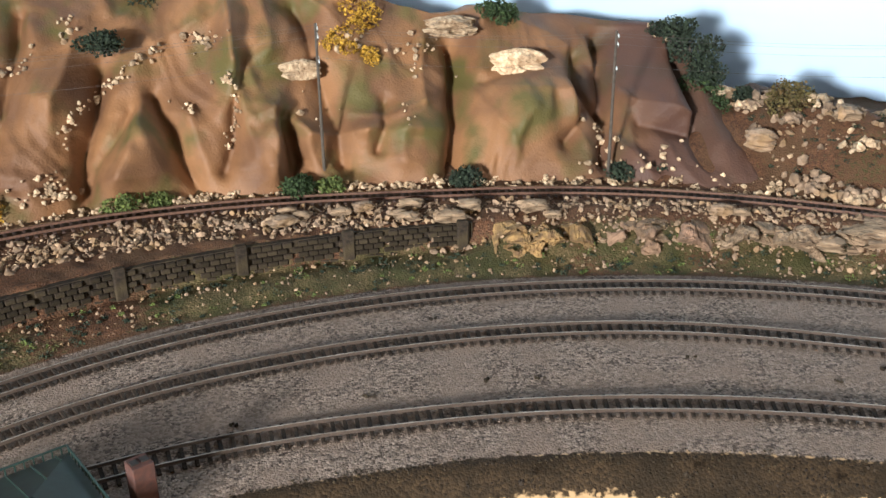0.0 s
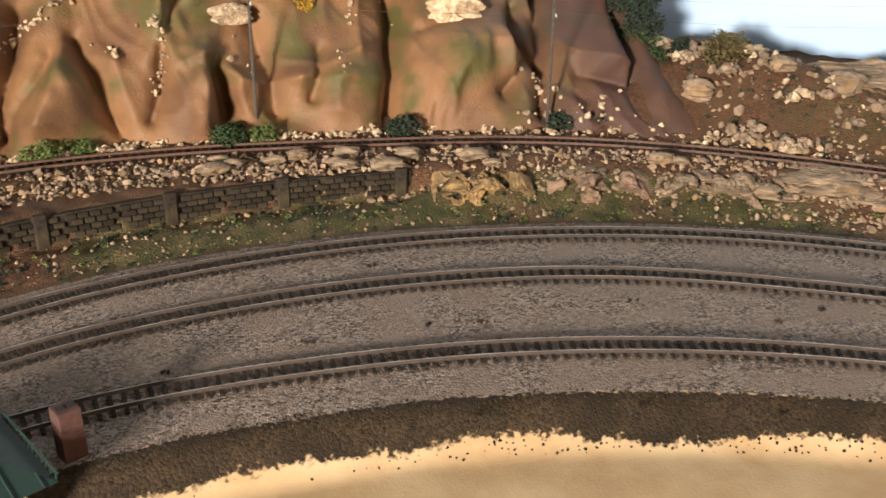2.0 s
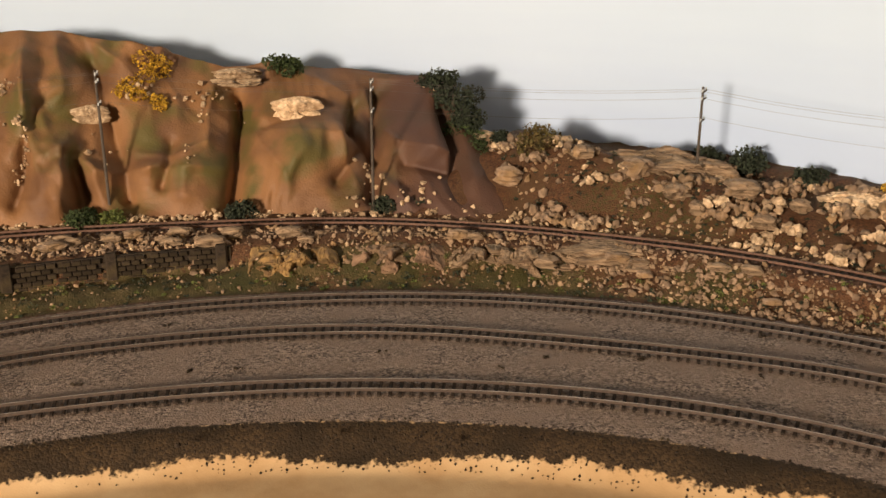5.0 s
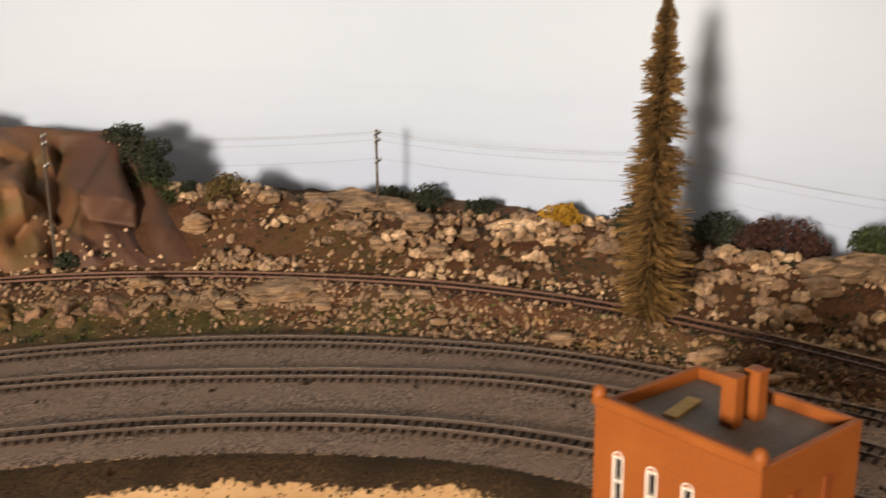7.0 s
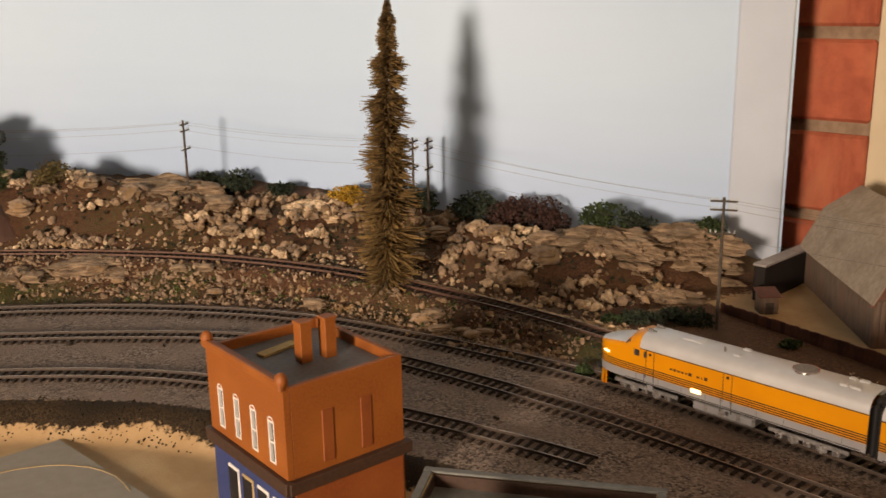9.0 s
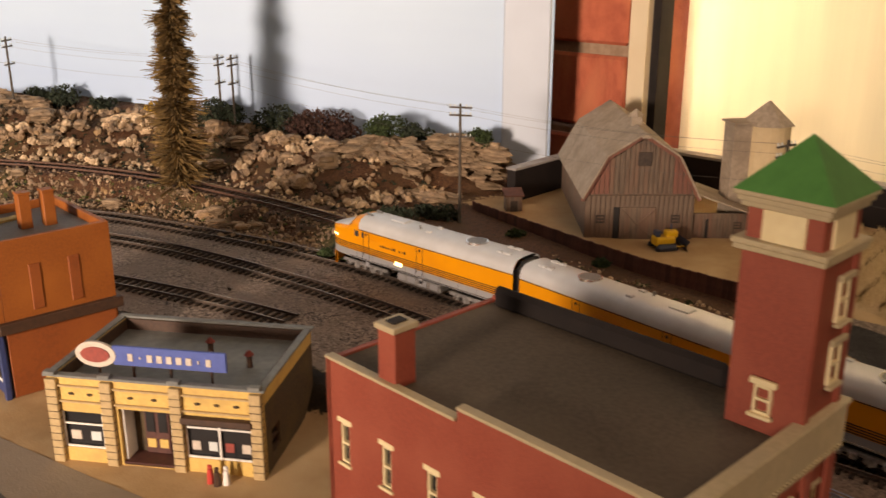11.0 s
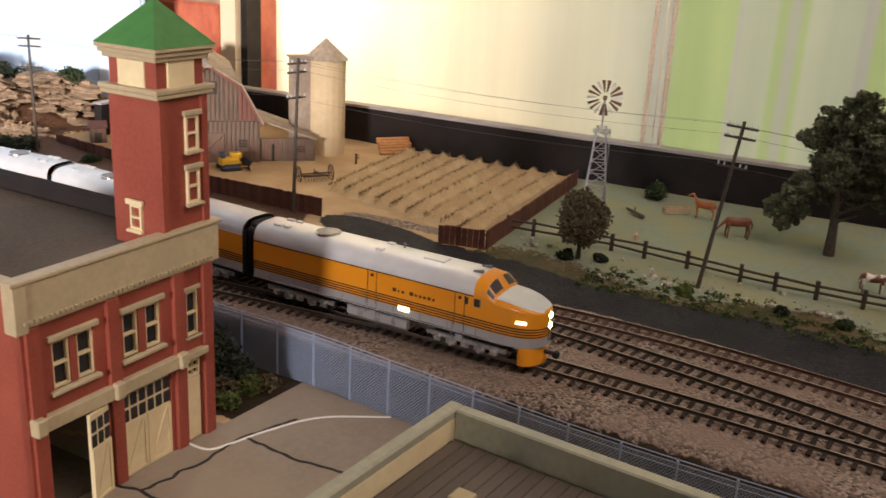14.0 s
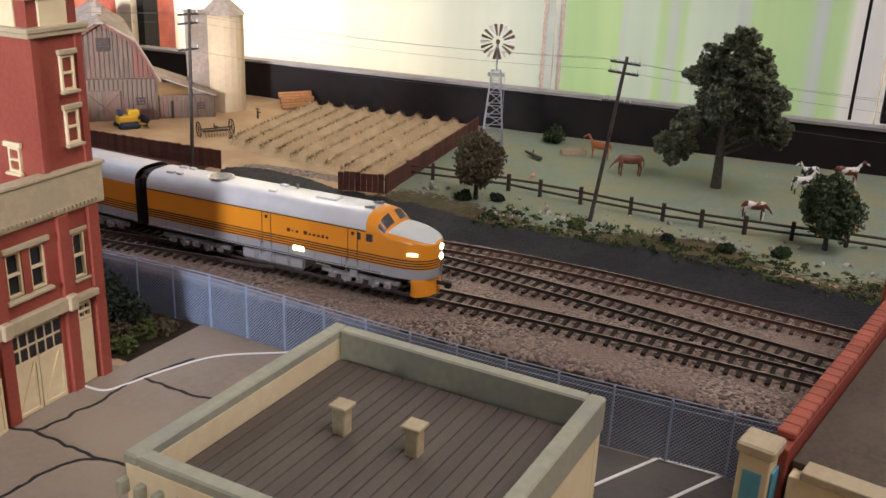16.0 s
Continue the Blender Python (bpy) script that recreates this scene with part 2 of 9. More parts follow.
LINE_C = softened(spline([(-0.80, 0.70), (-0.55, 0.90), (-0.338, 0.992), (-0.203, 1.014), (-0.052, 1.012), (0.106, 0.978), (0.244, 0.917), (0.35, 0.838), (0.440, 0.725), (0.510, 0.617), (0.555, 0.53),
                  (0.596, 0.421), (0.645, 0.32), (0.70, 0.20), (0.735, 0.11), (0.758, 0.03)]), 31)
LINE_U = softened(spline([(-1.0, 0.92, 0.03), (-0.75, 1.16, 0.03), (-0.477, 1.315, 0.03), (-0.285, 1.358, 0.03), (-0.10, 1.352, 0.03), (0.06, 1.332, 0.03), (0.20, 1.278, 0.03), (0.33, 1.205, 0.028), (0.442, 1.12, 0.026), (0.56, 0.99, 0.02),
                  (0.66, 0.80, 0.012), (0.722, 0.614, 0.006), (0.755, 0.50, 0.002), (0.785, 0.34, 0), (0.81, 0.235, 0), (0.845, 0.14, 0), (0.872, 0.065, 0), (0.896, -0.03, 0), (0.908, -0.12, 0), (0.925, -0.28, 0), (0.95, -0.62, 0)]), 31)
LINE_D = softened(spline([(0.81, 0.235), (0.832, 0.12), (0.848, 0.03), (0.857, -0.05), (0.864, -0.14), (0.875, -0.28), (0.93, -0.62)]), 21)


def nearest(line, P):
    """Distance of each plan point from the line, its signed side (positive outside), and the index."""
    d2 = ((P[:, None, 0] - line[None, ::3, 0]) ** 2 + (P[:, None, 1] - line[None, ::3, 1]) ** 2)
    i = np.minimum(d2.argmin(1) * 3, len(line) - 2)
    t = line[i + 1, :2] - line[i, :2]
    t /= np.linalg.norm(t, axis=1)[:, None]
    v = P - line[i, :2]
    side = t[:, 0] * v[:, 1] - t[:, 1] * v[:, 0]
    past = np.maximum(np.abs((t * v).sum(1)) - 0.008, 0)
    return np.sqrt(side ** 2 + past ** 2), np.sign(side), i


def smooth(a, b, x):
    u = np.clip((x - a) / (b - a), 0, 1)
    return u * u * (3 - 2 * u)


TOWN = -0.022


def terrain(P):
    """Ground height at plan points."""
    x, y = P[:, 0], P[:, 1]
    dA, sA, iA = nearest(LINE_A, P)
    dU, sU, iU = nearest(LINE_U, P)
    dC, sC, iC = nearest(LINE_C, P)
    zU = LINE_U[iU, 2]
    z = np.zeros(len(P))
    out = (sA > 0) & (sU <= 0)
    west = smooth(-0.02, -0.08, x)
    slope = zU * smooth(0.03, 0.11, dA)
    walled = 0.005 * smooth(0.03, 0.06, dA) + (zU - 0.006) * smooth(0.086, 0.094, dA)
    bank = np.maximum(west * walled + (1 - west) * slope, zU * smooth(0.045, 0.022, dU))
    z = np.where(out, np.minimum(bank, zU), z)
    hill = smooth(0.27, 0.20, x - (y - 1.45))
    rise = smooth(0.02, 0.12, dU) * (0.050 * np.clip(1.2 - (x - 0.3) * 1.25, 0.35, 1.2) + 0.008 * np.sin(x * 31 + y * 17))
    farm = smooth(0.86, 0.79, y + (x - 0.85) * 0.2)
    z = np.where(sU > 0, zU + rise * (1 - farm) * (1 - 0.85 * hill) * smooth(1.0, 0.93, x), z)
    inside = (sA < 0) & (sC < 0) & (y > 0.10)
    z = np.where(inside, TOWN * smooth(0.05, 0.085, dC), z)
    lot = (sA < 0) & (y < 0.30)
    z = np.where(lot, np.minimum(z, TOWN * smooth(0.043, 0.062, dA)), z)
    return z, dA, sA, dU, sU, dC, sC, zU


# ---- ground ----
def ground_material():
    m = bpy.data.materials.new("layout_ground")
    m.use_nodes = True
    nt = m.node_tree
    bs = nt.nodes["Principled BSDF"]
    tc = nt.nodes.new("ShaderNodeTexCoord")

    def noise_at(s, d=6):
        n = nt.nodes.new("ShaderNodeTexNoise")
        n.inputs["Scale"].default_value, n.inputs["Detail"].default_value = s, d
        nt.links.new(tc.outputs["Object"], n.inputs["Vector"])
        return n.outputs["Fac"]

    def math_node(op, a, b, clamp=False):
        n = nt.nodes.new("ShaderNodeMath")
        n.operation, n.use_clamp = op, clamp
        for s, v in zip(n.inputs, (a, b)):
            if isinstance(v, float):
                s.default_value = v
            else:
                nt.links.new(v, s)
        return n.outputs["Value"]

    def mix(f, a, b):
        n = nt.nodes.new("ShaderNodeMix")
        n.data_type = "RGBA"
        for s, v in ((n.inputs["Factor"], f), (n.inputs["A"], a), (n.inputs["B"], b)):
            if isinstance(v, tuple):
                s.default_value = v
            else:
                nt.links.new(v, s)
        return n.outputs["Result"]

    def spread(f, lo, hi):
        n = nt.nodes.new("ShaderNodeMapRange")
        n.inputs["From Min"].default_value, n.inputs["From Max"].default_value = lo, hi
        nt.links.new(f, n.inputs["Value"])
        return n.outputs["Result"]

    def cells(s):
        n = nt.nodes.new("ShaderNodeTexVoronoi")
        n.inputs["Scale"].default_value = s
        nt.links.new(tc.outputs["Object"], n.inputs["Vector"])
        return n

    grain, mid, big, edge = noise_at(900, 3), noise_at(160), noise_at(22, 3), noise_at(260, 6)
    stones = cells(560)
    stone_value = nt.nodes.new("ShaderNodeSeparateColor")
    nt.links.new(stones.outputs["Color"], stone_value.inputs["Color"])
    pebble = stone_value.outputs["Red"]

    def two(a, b, c, f1=None):
        return mix(spread(big, 0.42, 0.68), mix(spread(f1 or pebble, 0.0, 1.0), rgba(a), rgba(b)), rgba(c))

    sand = two((0.48, 0.325, 0.175), (0.39, 0.255, 0.13), (0.52, 0.375, 0.215), mid)
    covers = [("cover_a", "Red", two((0.37, 0.290, 0.234), (0.044, 0.032, 0.025), (0.230, 0.172, 0.135))),       # ballast
              ("cover_a", "Green", two((0.018, 0.012, 0.007), (0.055, 0.036, 0.019), (0.020, 0.014, 0.008))),    # dark earth, and painted shade by the fence
              ("cover_a", "Blue", two((0.014, 0.0135, 0.016), (0.038, 0.036, 0.040), (0.015, 0.0145, 0.017))),    # coal
              ("cover_b", "Red", two((0.26, 0.30, 0.235), (0.185, 0.225, 0.155), (0.27, 0.265, 0.15), mid)),    # pasture
              ("cover_b", "Green", two((0.145, 0.070, 0.037), (0.05, 0.026, 0.016), (0.095, 0.054, 0.029))),        # red earth
              ("cover_b", "Blue", two((0.060, 0.053, 0.020), (0.14, 0.102, 0.052), (0.05, 0.050, 0.018)))]       # scrub
    col, relief = sand, (0.10, 0.10, 0.10, 1.0)
    for (name, ch, c), coarse in zip(covers, (0.9, 0.45, 0.9, 0.3, 0.8, 0.8)):
        at = nt.nodes.new("ShaderNodeAttribute")
        at.attribute_name = name
        sep = nt.nodes.new("ShaderNodeSeparateColor")
        nt.links.new(at.outputs["Color"], sep.inputs["Color"])
        f = math_node("ADD", sep.outputs[ch], math_node("MULTIPLY", math_node("SUBTRACT", edge, 0.5), 0.9))
        here = spread(f, 0.42, 0.58)
        col = mix(here, col, c)
        relief = mix(here, relief, (coarse, coarse, coarse, 1.0))
    nt.links.new(col, bs.inputs["Base Color"])
    bs.inputs["Roughness"].default_value = 0.68
    bs.inputs["Specular IOR Level"].default_value = 0.16
    b = nt.nodes.new("ShaderNodeBump")
    b.inputs["Distance"].default_value = 0.0009
    nt.links.new(relief, b.inputs["Strength"])
    nt.links.new(math_node("SUBTRACT", grain, stones.outputs["Distance"]), b.inputs["Height"])
    nt.links.new(b.outputs["Normal"], bs.inputs["Normal"])
    return m


def wall_x(y):
    """The window wall's face at a plan y."""
    return 1.14 + (0.61 - y) * 0.3


COVE = softened(spline([(0.990, 0.830), (0.84, 0.965), (0.70, 1.10), (0.575, 1.25), (0.455, 1.395), (0.33, 1.505), (0.15, 1.58), (-0.10, 1.61), (-0.60, 1.58), (-1.10, 1.35), (-1.35, 0.9)]), 31)


def make_ground():
    xs, ys = np.arange(-1.5, 1.52, 0.005), np.arange(-0.95, 1.72, 0.005)
    X, Y = np.meshgrid(xs, ys)
    P = np.stack([X.ravel(), Y.ravel()], 1)
    z, dA, sA, dU, sU, dC, sC, zU = terrain(P)
    x, y = P[:, 0], P[:, 1]
    n1 = np.array([noise.noise(Vector((a * 9, b * 9, 0))) for a, b in P])
    n2 = np.array([noise.noise(Vector((a * 60, b * 60, 3))) for a, b in P])
    slope = (sA > 0) & (dA > 0.03) & (sU <= 0)
    z = z + np.where(slope | ((sU > 0) & (dU > 0.025) & (y > 0.78)), n2 * 0.0035, n2 * 0.0004)
    verts = np.stack([x, y, z], 1)
    nx, ny = len(xs), len(ys)
    idx = np.arange(nx * ny).reshape(ny, nx)
    faces = np.stack([idx[:-1, :-1], idx[:-1, 1:], idx[1:, 1:], idx[1:, :-1]], -1).reshape(-1, 4)
    me = raw_mesh("ground", verts, faces.tolist(), ground_material(), True)
    yard = np.where(sA < 0, np.where(sC > 0, 1.0, smooth(0.062, 0.040, dC)), smooth(0.042, 0.022, dA))
    yard = np.maximum(yard, smooth(0.034, 0.018, dU) * smooth(0.66, 0.58, y))
    yard = np.where((y < 0.33) & (sA < 0), smooth(0.052, 0.046, dA), yard)
    yard = np.where((y < 0.35) & (sA > 0) & (sU <= 0), 1.0, yard)
    earth = np.where((sA < 0) & (sC < 0) & (y > 0.30), smooth(0.042, 0.056, dC + 0.004 * n1) * smooth(0.086, 0.062, dC + 0.014 * n1 + 0.004 * n2 + 0.005 * smooth(-0.02, 0.10, x)), 0.0)
    earth = np.maximum(earth, smooth(0.026, 0.014, dU) * smooth(0.60, 0.66, y) * 0.9)
    far = np.interp(y, (-0.6, -0.207, -0.066, 0.02, 0.088, 0.176, 0.265, 0.4), (1.075, 1.011, 0.989, 0.968, 0.951, 0.943, 0.929, 0.90)) + 0.014 * n1 + 0.006 * n2
    # black shade between ballast and fence, painted with the dark earth cover
    earth = np.maximum(earth, np.where((y < 0.36) & (sA < 0), smooth(0.046, 0.052, dA) * smooth(0.100, 0.085, dA) * 1.6, 0.0))
    # the painted shade reaches further below the fence and trims the ballast
    foot = (y < 0.36) & (sA < 0) & (x > 0.60)
    earth = np.where(foot, np.maximum(earth, smooth(0.047, 0.053, dA) * smooth(0.135, 0.12, dA) * 1.7), earth)
    yard = np.where(foot, yard * smooth(0.054, 0.047, dA), yard)
    coal = np.where(sU > 0, smooth(0.016, 0.026, dU + 0.006 * n1) * smooth(far + 0.008, far - 0.008, x) * smooth(0.30, 0.26, y), 0.0)
    coal = np.maximum(coal, smooth(1.25, 0.8, ((x - 0.900) / 0.030) ** 2 + ((y - 0.285) / 0.075) ** 2))
    pasture = np.where(x > 0.955 - 0.02 * n1, smooth(0.012, -0.012, y - (0.20 + (x - 0.95) * 0.37)), 0.0) * 0.95
    pasture = pasture * smooth(far - 0.002, far + 0.008, x)
    scrub = np.where(sU > 0, smooth(far + 0.01, far + 0.03, x) * smooth(1.03, 0.99, x + 0.3 * y) * smooth(0.25, 0.2, y), 0.0) * (0.5 + 0.7 * n1)
    scrub = np.maximum(scrub, np.where((sU > 0) & (y < 0.21), smooth(far - 0.012, far - 0.004, x) * smooth(far + 0.05, far + 0.012, x) * (0.62 + 0.5 * n1), 0.0))
    red = np.where(sU > 0, smooth(0.026, 0.04, dU) * smooth(0.80, 0.76, y) * smooth(0.28, 0.32, y) * smooth(0.012, -0.004, x - (0.867 + (0.534 - y) * 0.17)), 0.0) * 0.95
    red = np.maximum(red, np.where(sU > 0, smooth(far - 0.008, far + 0.008, x) * smooth(far + 0.045, far + 0.025, x) * smooth(0.27, 0.24, y), 0.0) * (0.42 + 0.6 * n1))
    bank = ((sA > 0) & (sU <= 0) & (y > 0.36)) * smooth(0.020, 0.032, dA)
    behind = (sU > 0) * smooth(0.018, 0.028, dU) * smooth(0.74, 0.82, y)
    rough_bank = np.maximum(bank * smooth(0.12, 0.07, dA), behind * 0.5) * (0.62 + 0.7 * n1)
    red = np.maximum(red, np.maximum(bank, behind) * 1.0)
    red = red * smooth(0.7, 1.2, ((x - 0.895) / 0.040) ** 2 + ((y - 0.290) / 0.085) ** 2)
    yard = np.maximum(yard, 0.9 * smooth(0.016, 0.006, np.abs(x - np.interp(y, (0.22, 0.30, 0.37), (0.958, 0.940, 0.915))) + 0.004 * n2) * smooth(0.215, 0.235, y) * smooth(0.375, 0.34, y))
    for name, chans in (("cover_a", (yard, earth, coal)), ("cover_b", (pasture, red, np.maximum(scrub, rough_bank)))):
        at = me.color_attributes.new(name, "FLOAT_COLOR", "POINT")
        data = np.ones((len(P), 4), np.float32)
        for k, c in enumerate(chans):
            data[:, k] = c
        at.data.foreach_set("color", data.ravel())
    ob = new("ground", me)
    return tagged(ob, "modelled ground of tan sand, grey ballast, dark earth, coal and pasture, with shade painted by the fence", "ground", kind="structure")


ground = make_ground()


def ground_z(x, y):
    return float(terrain(np.array([[x, y]]))[0][0])


# ---- backdrop, walls, window ----
def make_backdrop():
    verts, faces = [], []
    for q in COVE:
        for z in (-0.02, 0.25, 0.6, 0.95):
            verts.append((q[0], q[1], z))
    nrm = np.gradient(COVE, axis=0)
    nrm = np.stack([-nrm[:, 1], nrm[:, 0]], 1)
    nrm /= np.linalg.norm(nrm, axis=1)[:, None]
    k = len(verts)
    for q, n in zip(COVE, nrm):
        b = q - n * 0.012
        for z in (-0.02, 0.25, 0.6, 0.95):
            verts.append((b[0], b[1], z))
    for i in range(len(COVE) - 1):
        for j in range(3):
            a = i * 4 + j
            faces.append((a, a + 4, a + 5, a + 1))
            faces.append((k + a, k + a + 1, k + a + 5, k + a + 4))
        a = i * 4 + 3
        faces.append((a, a + 4, k + a + 4, k + a))
    ob = new("backdrop", raw_mesh("backdrop", verts, faces, backdrop_material(), True))
    tagged(ob, "smooth curved backdrop board painted as pale hazy sky", "backdrop", kind="structure")


def backdrop_material():
    m = mat("sky_board", (0.50, 0.685, 0.87), (0.48, 0.665, 0.85), 0.6, 0, 4)
    nt = m.node_tree
    bs = nt.nodes["Principled BSDF"]
    old = bs.inputs["Base Color"].links[0].from_socket
    tc = nt.nodes.new("ShaderNodeTexCoord")
    sep = nt.nodes.new("ShaderNodeSeparateXYZ")
    nt.links.new(tc.outputs["Object"], sep.inputs["Vector"])
    r = nt.nodes.new("ShaderNodeMapRange")
    r.inputs["From Min"].default_value, r.inputs["From Max"].default_value = 0.24, 0.03
    nt.links.new(sep.outputs["Z"], r.inputs["Value"])
    mp = nt.nodes.new("ShaderNodeMapping")
    mp.inputs["Scale"].default_value = (2.5, 2.5, 26)
    nt.links.new(tc.outputs["Object"], mp.inputs["Vector"])
    n = nt.nodes.new("ShaderNodeTexNoise")
    n.inputs["Scale"].default_value, n.inputs["Detail"].default_value = 1.6, 5
    nt.links.new(mp.outputs["Vector"], n.inputs["Vector"])
    mu = nt.nodes.new("ShaderNodeMath")
    mu.operation, mu.use_clamp = "MULTIPLY_ADD", True
    nt.links.new(n.outputs["Fac"], mu.inputs[0])
    mu.inputs[1].default_value = 0.5
    nt.links.new(r.outputs["Result"], mu.inputs[2])
    sb = nt.nodes.new("ShaderNodeMath")
    sb.operation, sb.use_clamp = "SUBTRACT", True
    nt.links.new(mu.outputs["Value"], sb.inputs[0])
    sb.inputs[1].default_value = 0.25
    x = nt.nodes.new("ShaderNodeMix")
    x.data_type = "RGBA"
    nt.links.new(sb.outputs["Value"], x.inputs["Factor"])
    nt.links.new(old, x.inputs["A"])
    x.inputs["B"].default_value = (0.40, 0.56, 0.80, 1)
    nt.links.new(x.outputs["Result"], bs.inputs["Base Color"])
    return m


make_backdrop()
WALL_TURN = math.degrees(math.atan2(0.3, 1.0))      # the window wall leans from the y axis
WALL = Matrix.Translation((wall_x(0.0), 0, 0)) @ Matrix.Rotation(radians(WALL_TURN), 4, "Z")   # local y runs along the wall, x points outside


def along(y):
    return y * math.hypot(1, 0.3)


def wall_box(bm, y0, y1, z0, z1, x0, x1):
    box(bm, (x1 - x0, along(y1) - along(y0), z1 - z0), ((x0 + x1) / 2, (along(y0) + along(y1)) / 2, (z0 + z1) / 2))


def one_box(y0, y1, z0, z1, x0, x1):
    bm = bmesh.new()
    wall_box(bm, y0, y1, z0, z1, x0, x1)
    return bm


def make_window_wall():
    pier = thing("wall_east", one_box(0.8047, 1.5, -1.0, 1.5, 0.012, 0.12), M["mortar"], "red brick wall with thick pale mortar joints", "wall", kind="structure", at=WALL)
    thing("wall_east_below", one_box(-2.2, 0.8046, -1.0, -0.0205, 0.03, 0.12), M["room"], "plain wall under the window", "wall", kind="structure", at=WALL)
    thing("wall_east_above", one_box(-2.2, 0.8046, 0.98, 1.5, 0.008, 0.12), M["room"], "plain wall over the window", "wall", kind="structure", at=WALL)
    thing("wall_east_end", one_box(-2.2, -0.75, 0.0, 0.98, 0.008, 0.12), M["room"], "plain wall beside the window", "wall", kind="structure", at=WALL)
    thing("trim", one_box(-0.72, 0.7705, -0.02, 0.045, -0.004, 0.010), M["black"], "black fascia board under the window", "fascia board", kind="structure", at=WALL)
    thing("trim", one_box(-0.72, 0.7705, 0.0452, 0.0484, -0.006, 0.012), M["grey_trim"], "thin grey ledge on the black fascia board", "ledge", kind="structure", at=WALL)
    # the black board turns the corner and runs inward to the rocks
    bm = bmesh.new()
    box(bm, (0.212, 0.012, 0.065), (-0.100, 0.850, 0.0125))
    thing("trim", bm, M["black"], "black fascia board closing the corner behind the barn", "fascia board", kind="structure", at=WALL)
    bm = bmesh.new()
    box(bm, (0.214, 0.014, 0.0022), (-0.100, 0.850, 0.0463))
    thing("trim", bm, M["grey_trim"], "thin grey ledge on the corner's black board", "ledge", kind="structure", at=WALL)
    thing("trim", one_box(0.7812, 0.8045, -0.02, 0.98, 0.008, 0.05), M["cream_wood"], "cream painted wooden window casing", "window casing", kind="structure", at=WALL)
    thing("trim", one_box(0.7709, 0.7811, -0.02, 0.98, 0.020, 0.05), M["black"], "dark window frame edge", "window frame", kind="structure", at=WALL)
    thing("wall_reveal", one_box(0.7709, 0.7811, 0.0, 0.98, 0.0503, 0.12), M["brick"], "sunlit brick reveal of the window", "wall", kind="structure", at=WALL)
    win = holder("window_1", WALL, "wide window hung with a thin striped cloth shade", "window", kind="structure")
    part("pane", one_box(-0.73, 0.7705, 0.05, 0.98, 0.1, 0.104), glass_material(), win, "clear glass").visible_shadow = False
    part("window_frame", one_box(-0.0735, -0.0705, 0.0494, 0.98, 0.016, 0.022), M["black"], win, "thin dark upright bar")
    part("window_frame", one_box(-0.125, -0.100, 0.0494, 0.98, 0.014, 0.03), M["black"], win, "thin dark upright bar")
    hung = holder("window_shade", WALL, "thin translucent cloth shade with green and cream stripes", "window shade")
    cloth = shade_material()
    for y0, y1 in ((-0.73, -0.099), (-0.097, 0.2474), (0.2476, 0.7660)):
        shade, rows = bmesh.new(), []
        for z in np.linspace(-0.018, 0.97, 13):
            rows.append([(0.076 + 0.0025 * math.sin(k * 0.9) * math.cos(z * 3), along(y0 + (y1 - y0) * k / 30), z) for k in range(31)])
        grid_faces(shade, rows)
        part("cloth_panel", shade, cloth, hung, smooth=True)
    for y in (0.2565, 0.237):
        bm = bmesh.new()
        n = 260
        ring = []
        for i in range(n + 1):
            z = 0.012 + 0.94 * i / n
            a = i * 1.3
            ring.append([(0.066 + 0.0022 * math.cos(a + k * math.tau / 6), along(y) + 0.0020 * math.sin(a + k * math.tau / 6) * (1 + 0.5 * (i % 2)), z) for k in range(6)])
        grid_faces(bm, ring, True)
        thing("shade_cord", bm, M["cord"], "twisted pale cord hanging before the shade", "cord", "shade cords", at=WALL)
    # brick courses of the pier, each brick its own piece
    random.seed(5)
    bm = bmesh.new()
    box(bm, (0.012, 0.28, 0.092), bevel=0.004)
    brick = mesh_of(bm, "brick", M["brick"])
    z, row = -0.045, 0
    while z < 0.98:
        y = along(0.805) - 0.14 * (row % 2) - 0.02
        while y < along(1.12):
            lo, hi = max(y, along(0.8055)), min(y + 0.28, along(1.14))
            if hi - lo > 0.03:
                b = part("brick", brick, None, pier, m=Matrix.Translation((0.008 + random.uniform(-0.001, 0.0015), (lo + hi) / 2, z + 0.046)) @ Matrix.Diagonal((1, (hi - lo) / 0.28, 1, 1)))
            y += 0.294
        z += 0.106
        row += 1


def glass_material():
    m = bpy.data.materials.new("window_glass")
    m.use_nodes = True
    bs = m.node_tree.nodes["Principled BSDF"]
    bs.inputs["Transmission Weight"].default_value, bs.inputs["Roughness"].default_value, bs.inputs["IOR"].default_value = 1.0, 0.02, 1.2
    return m


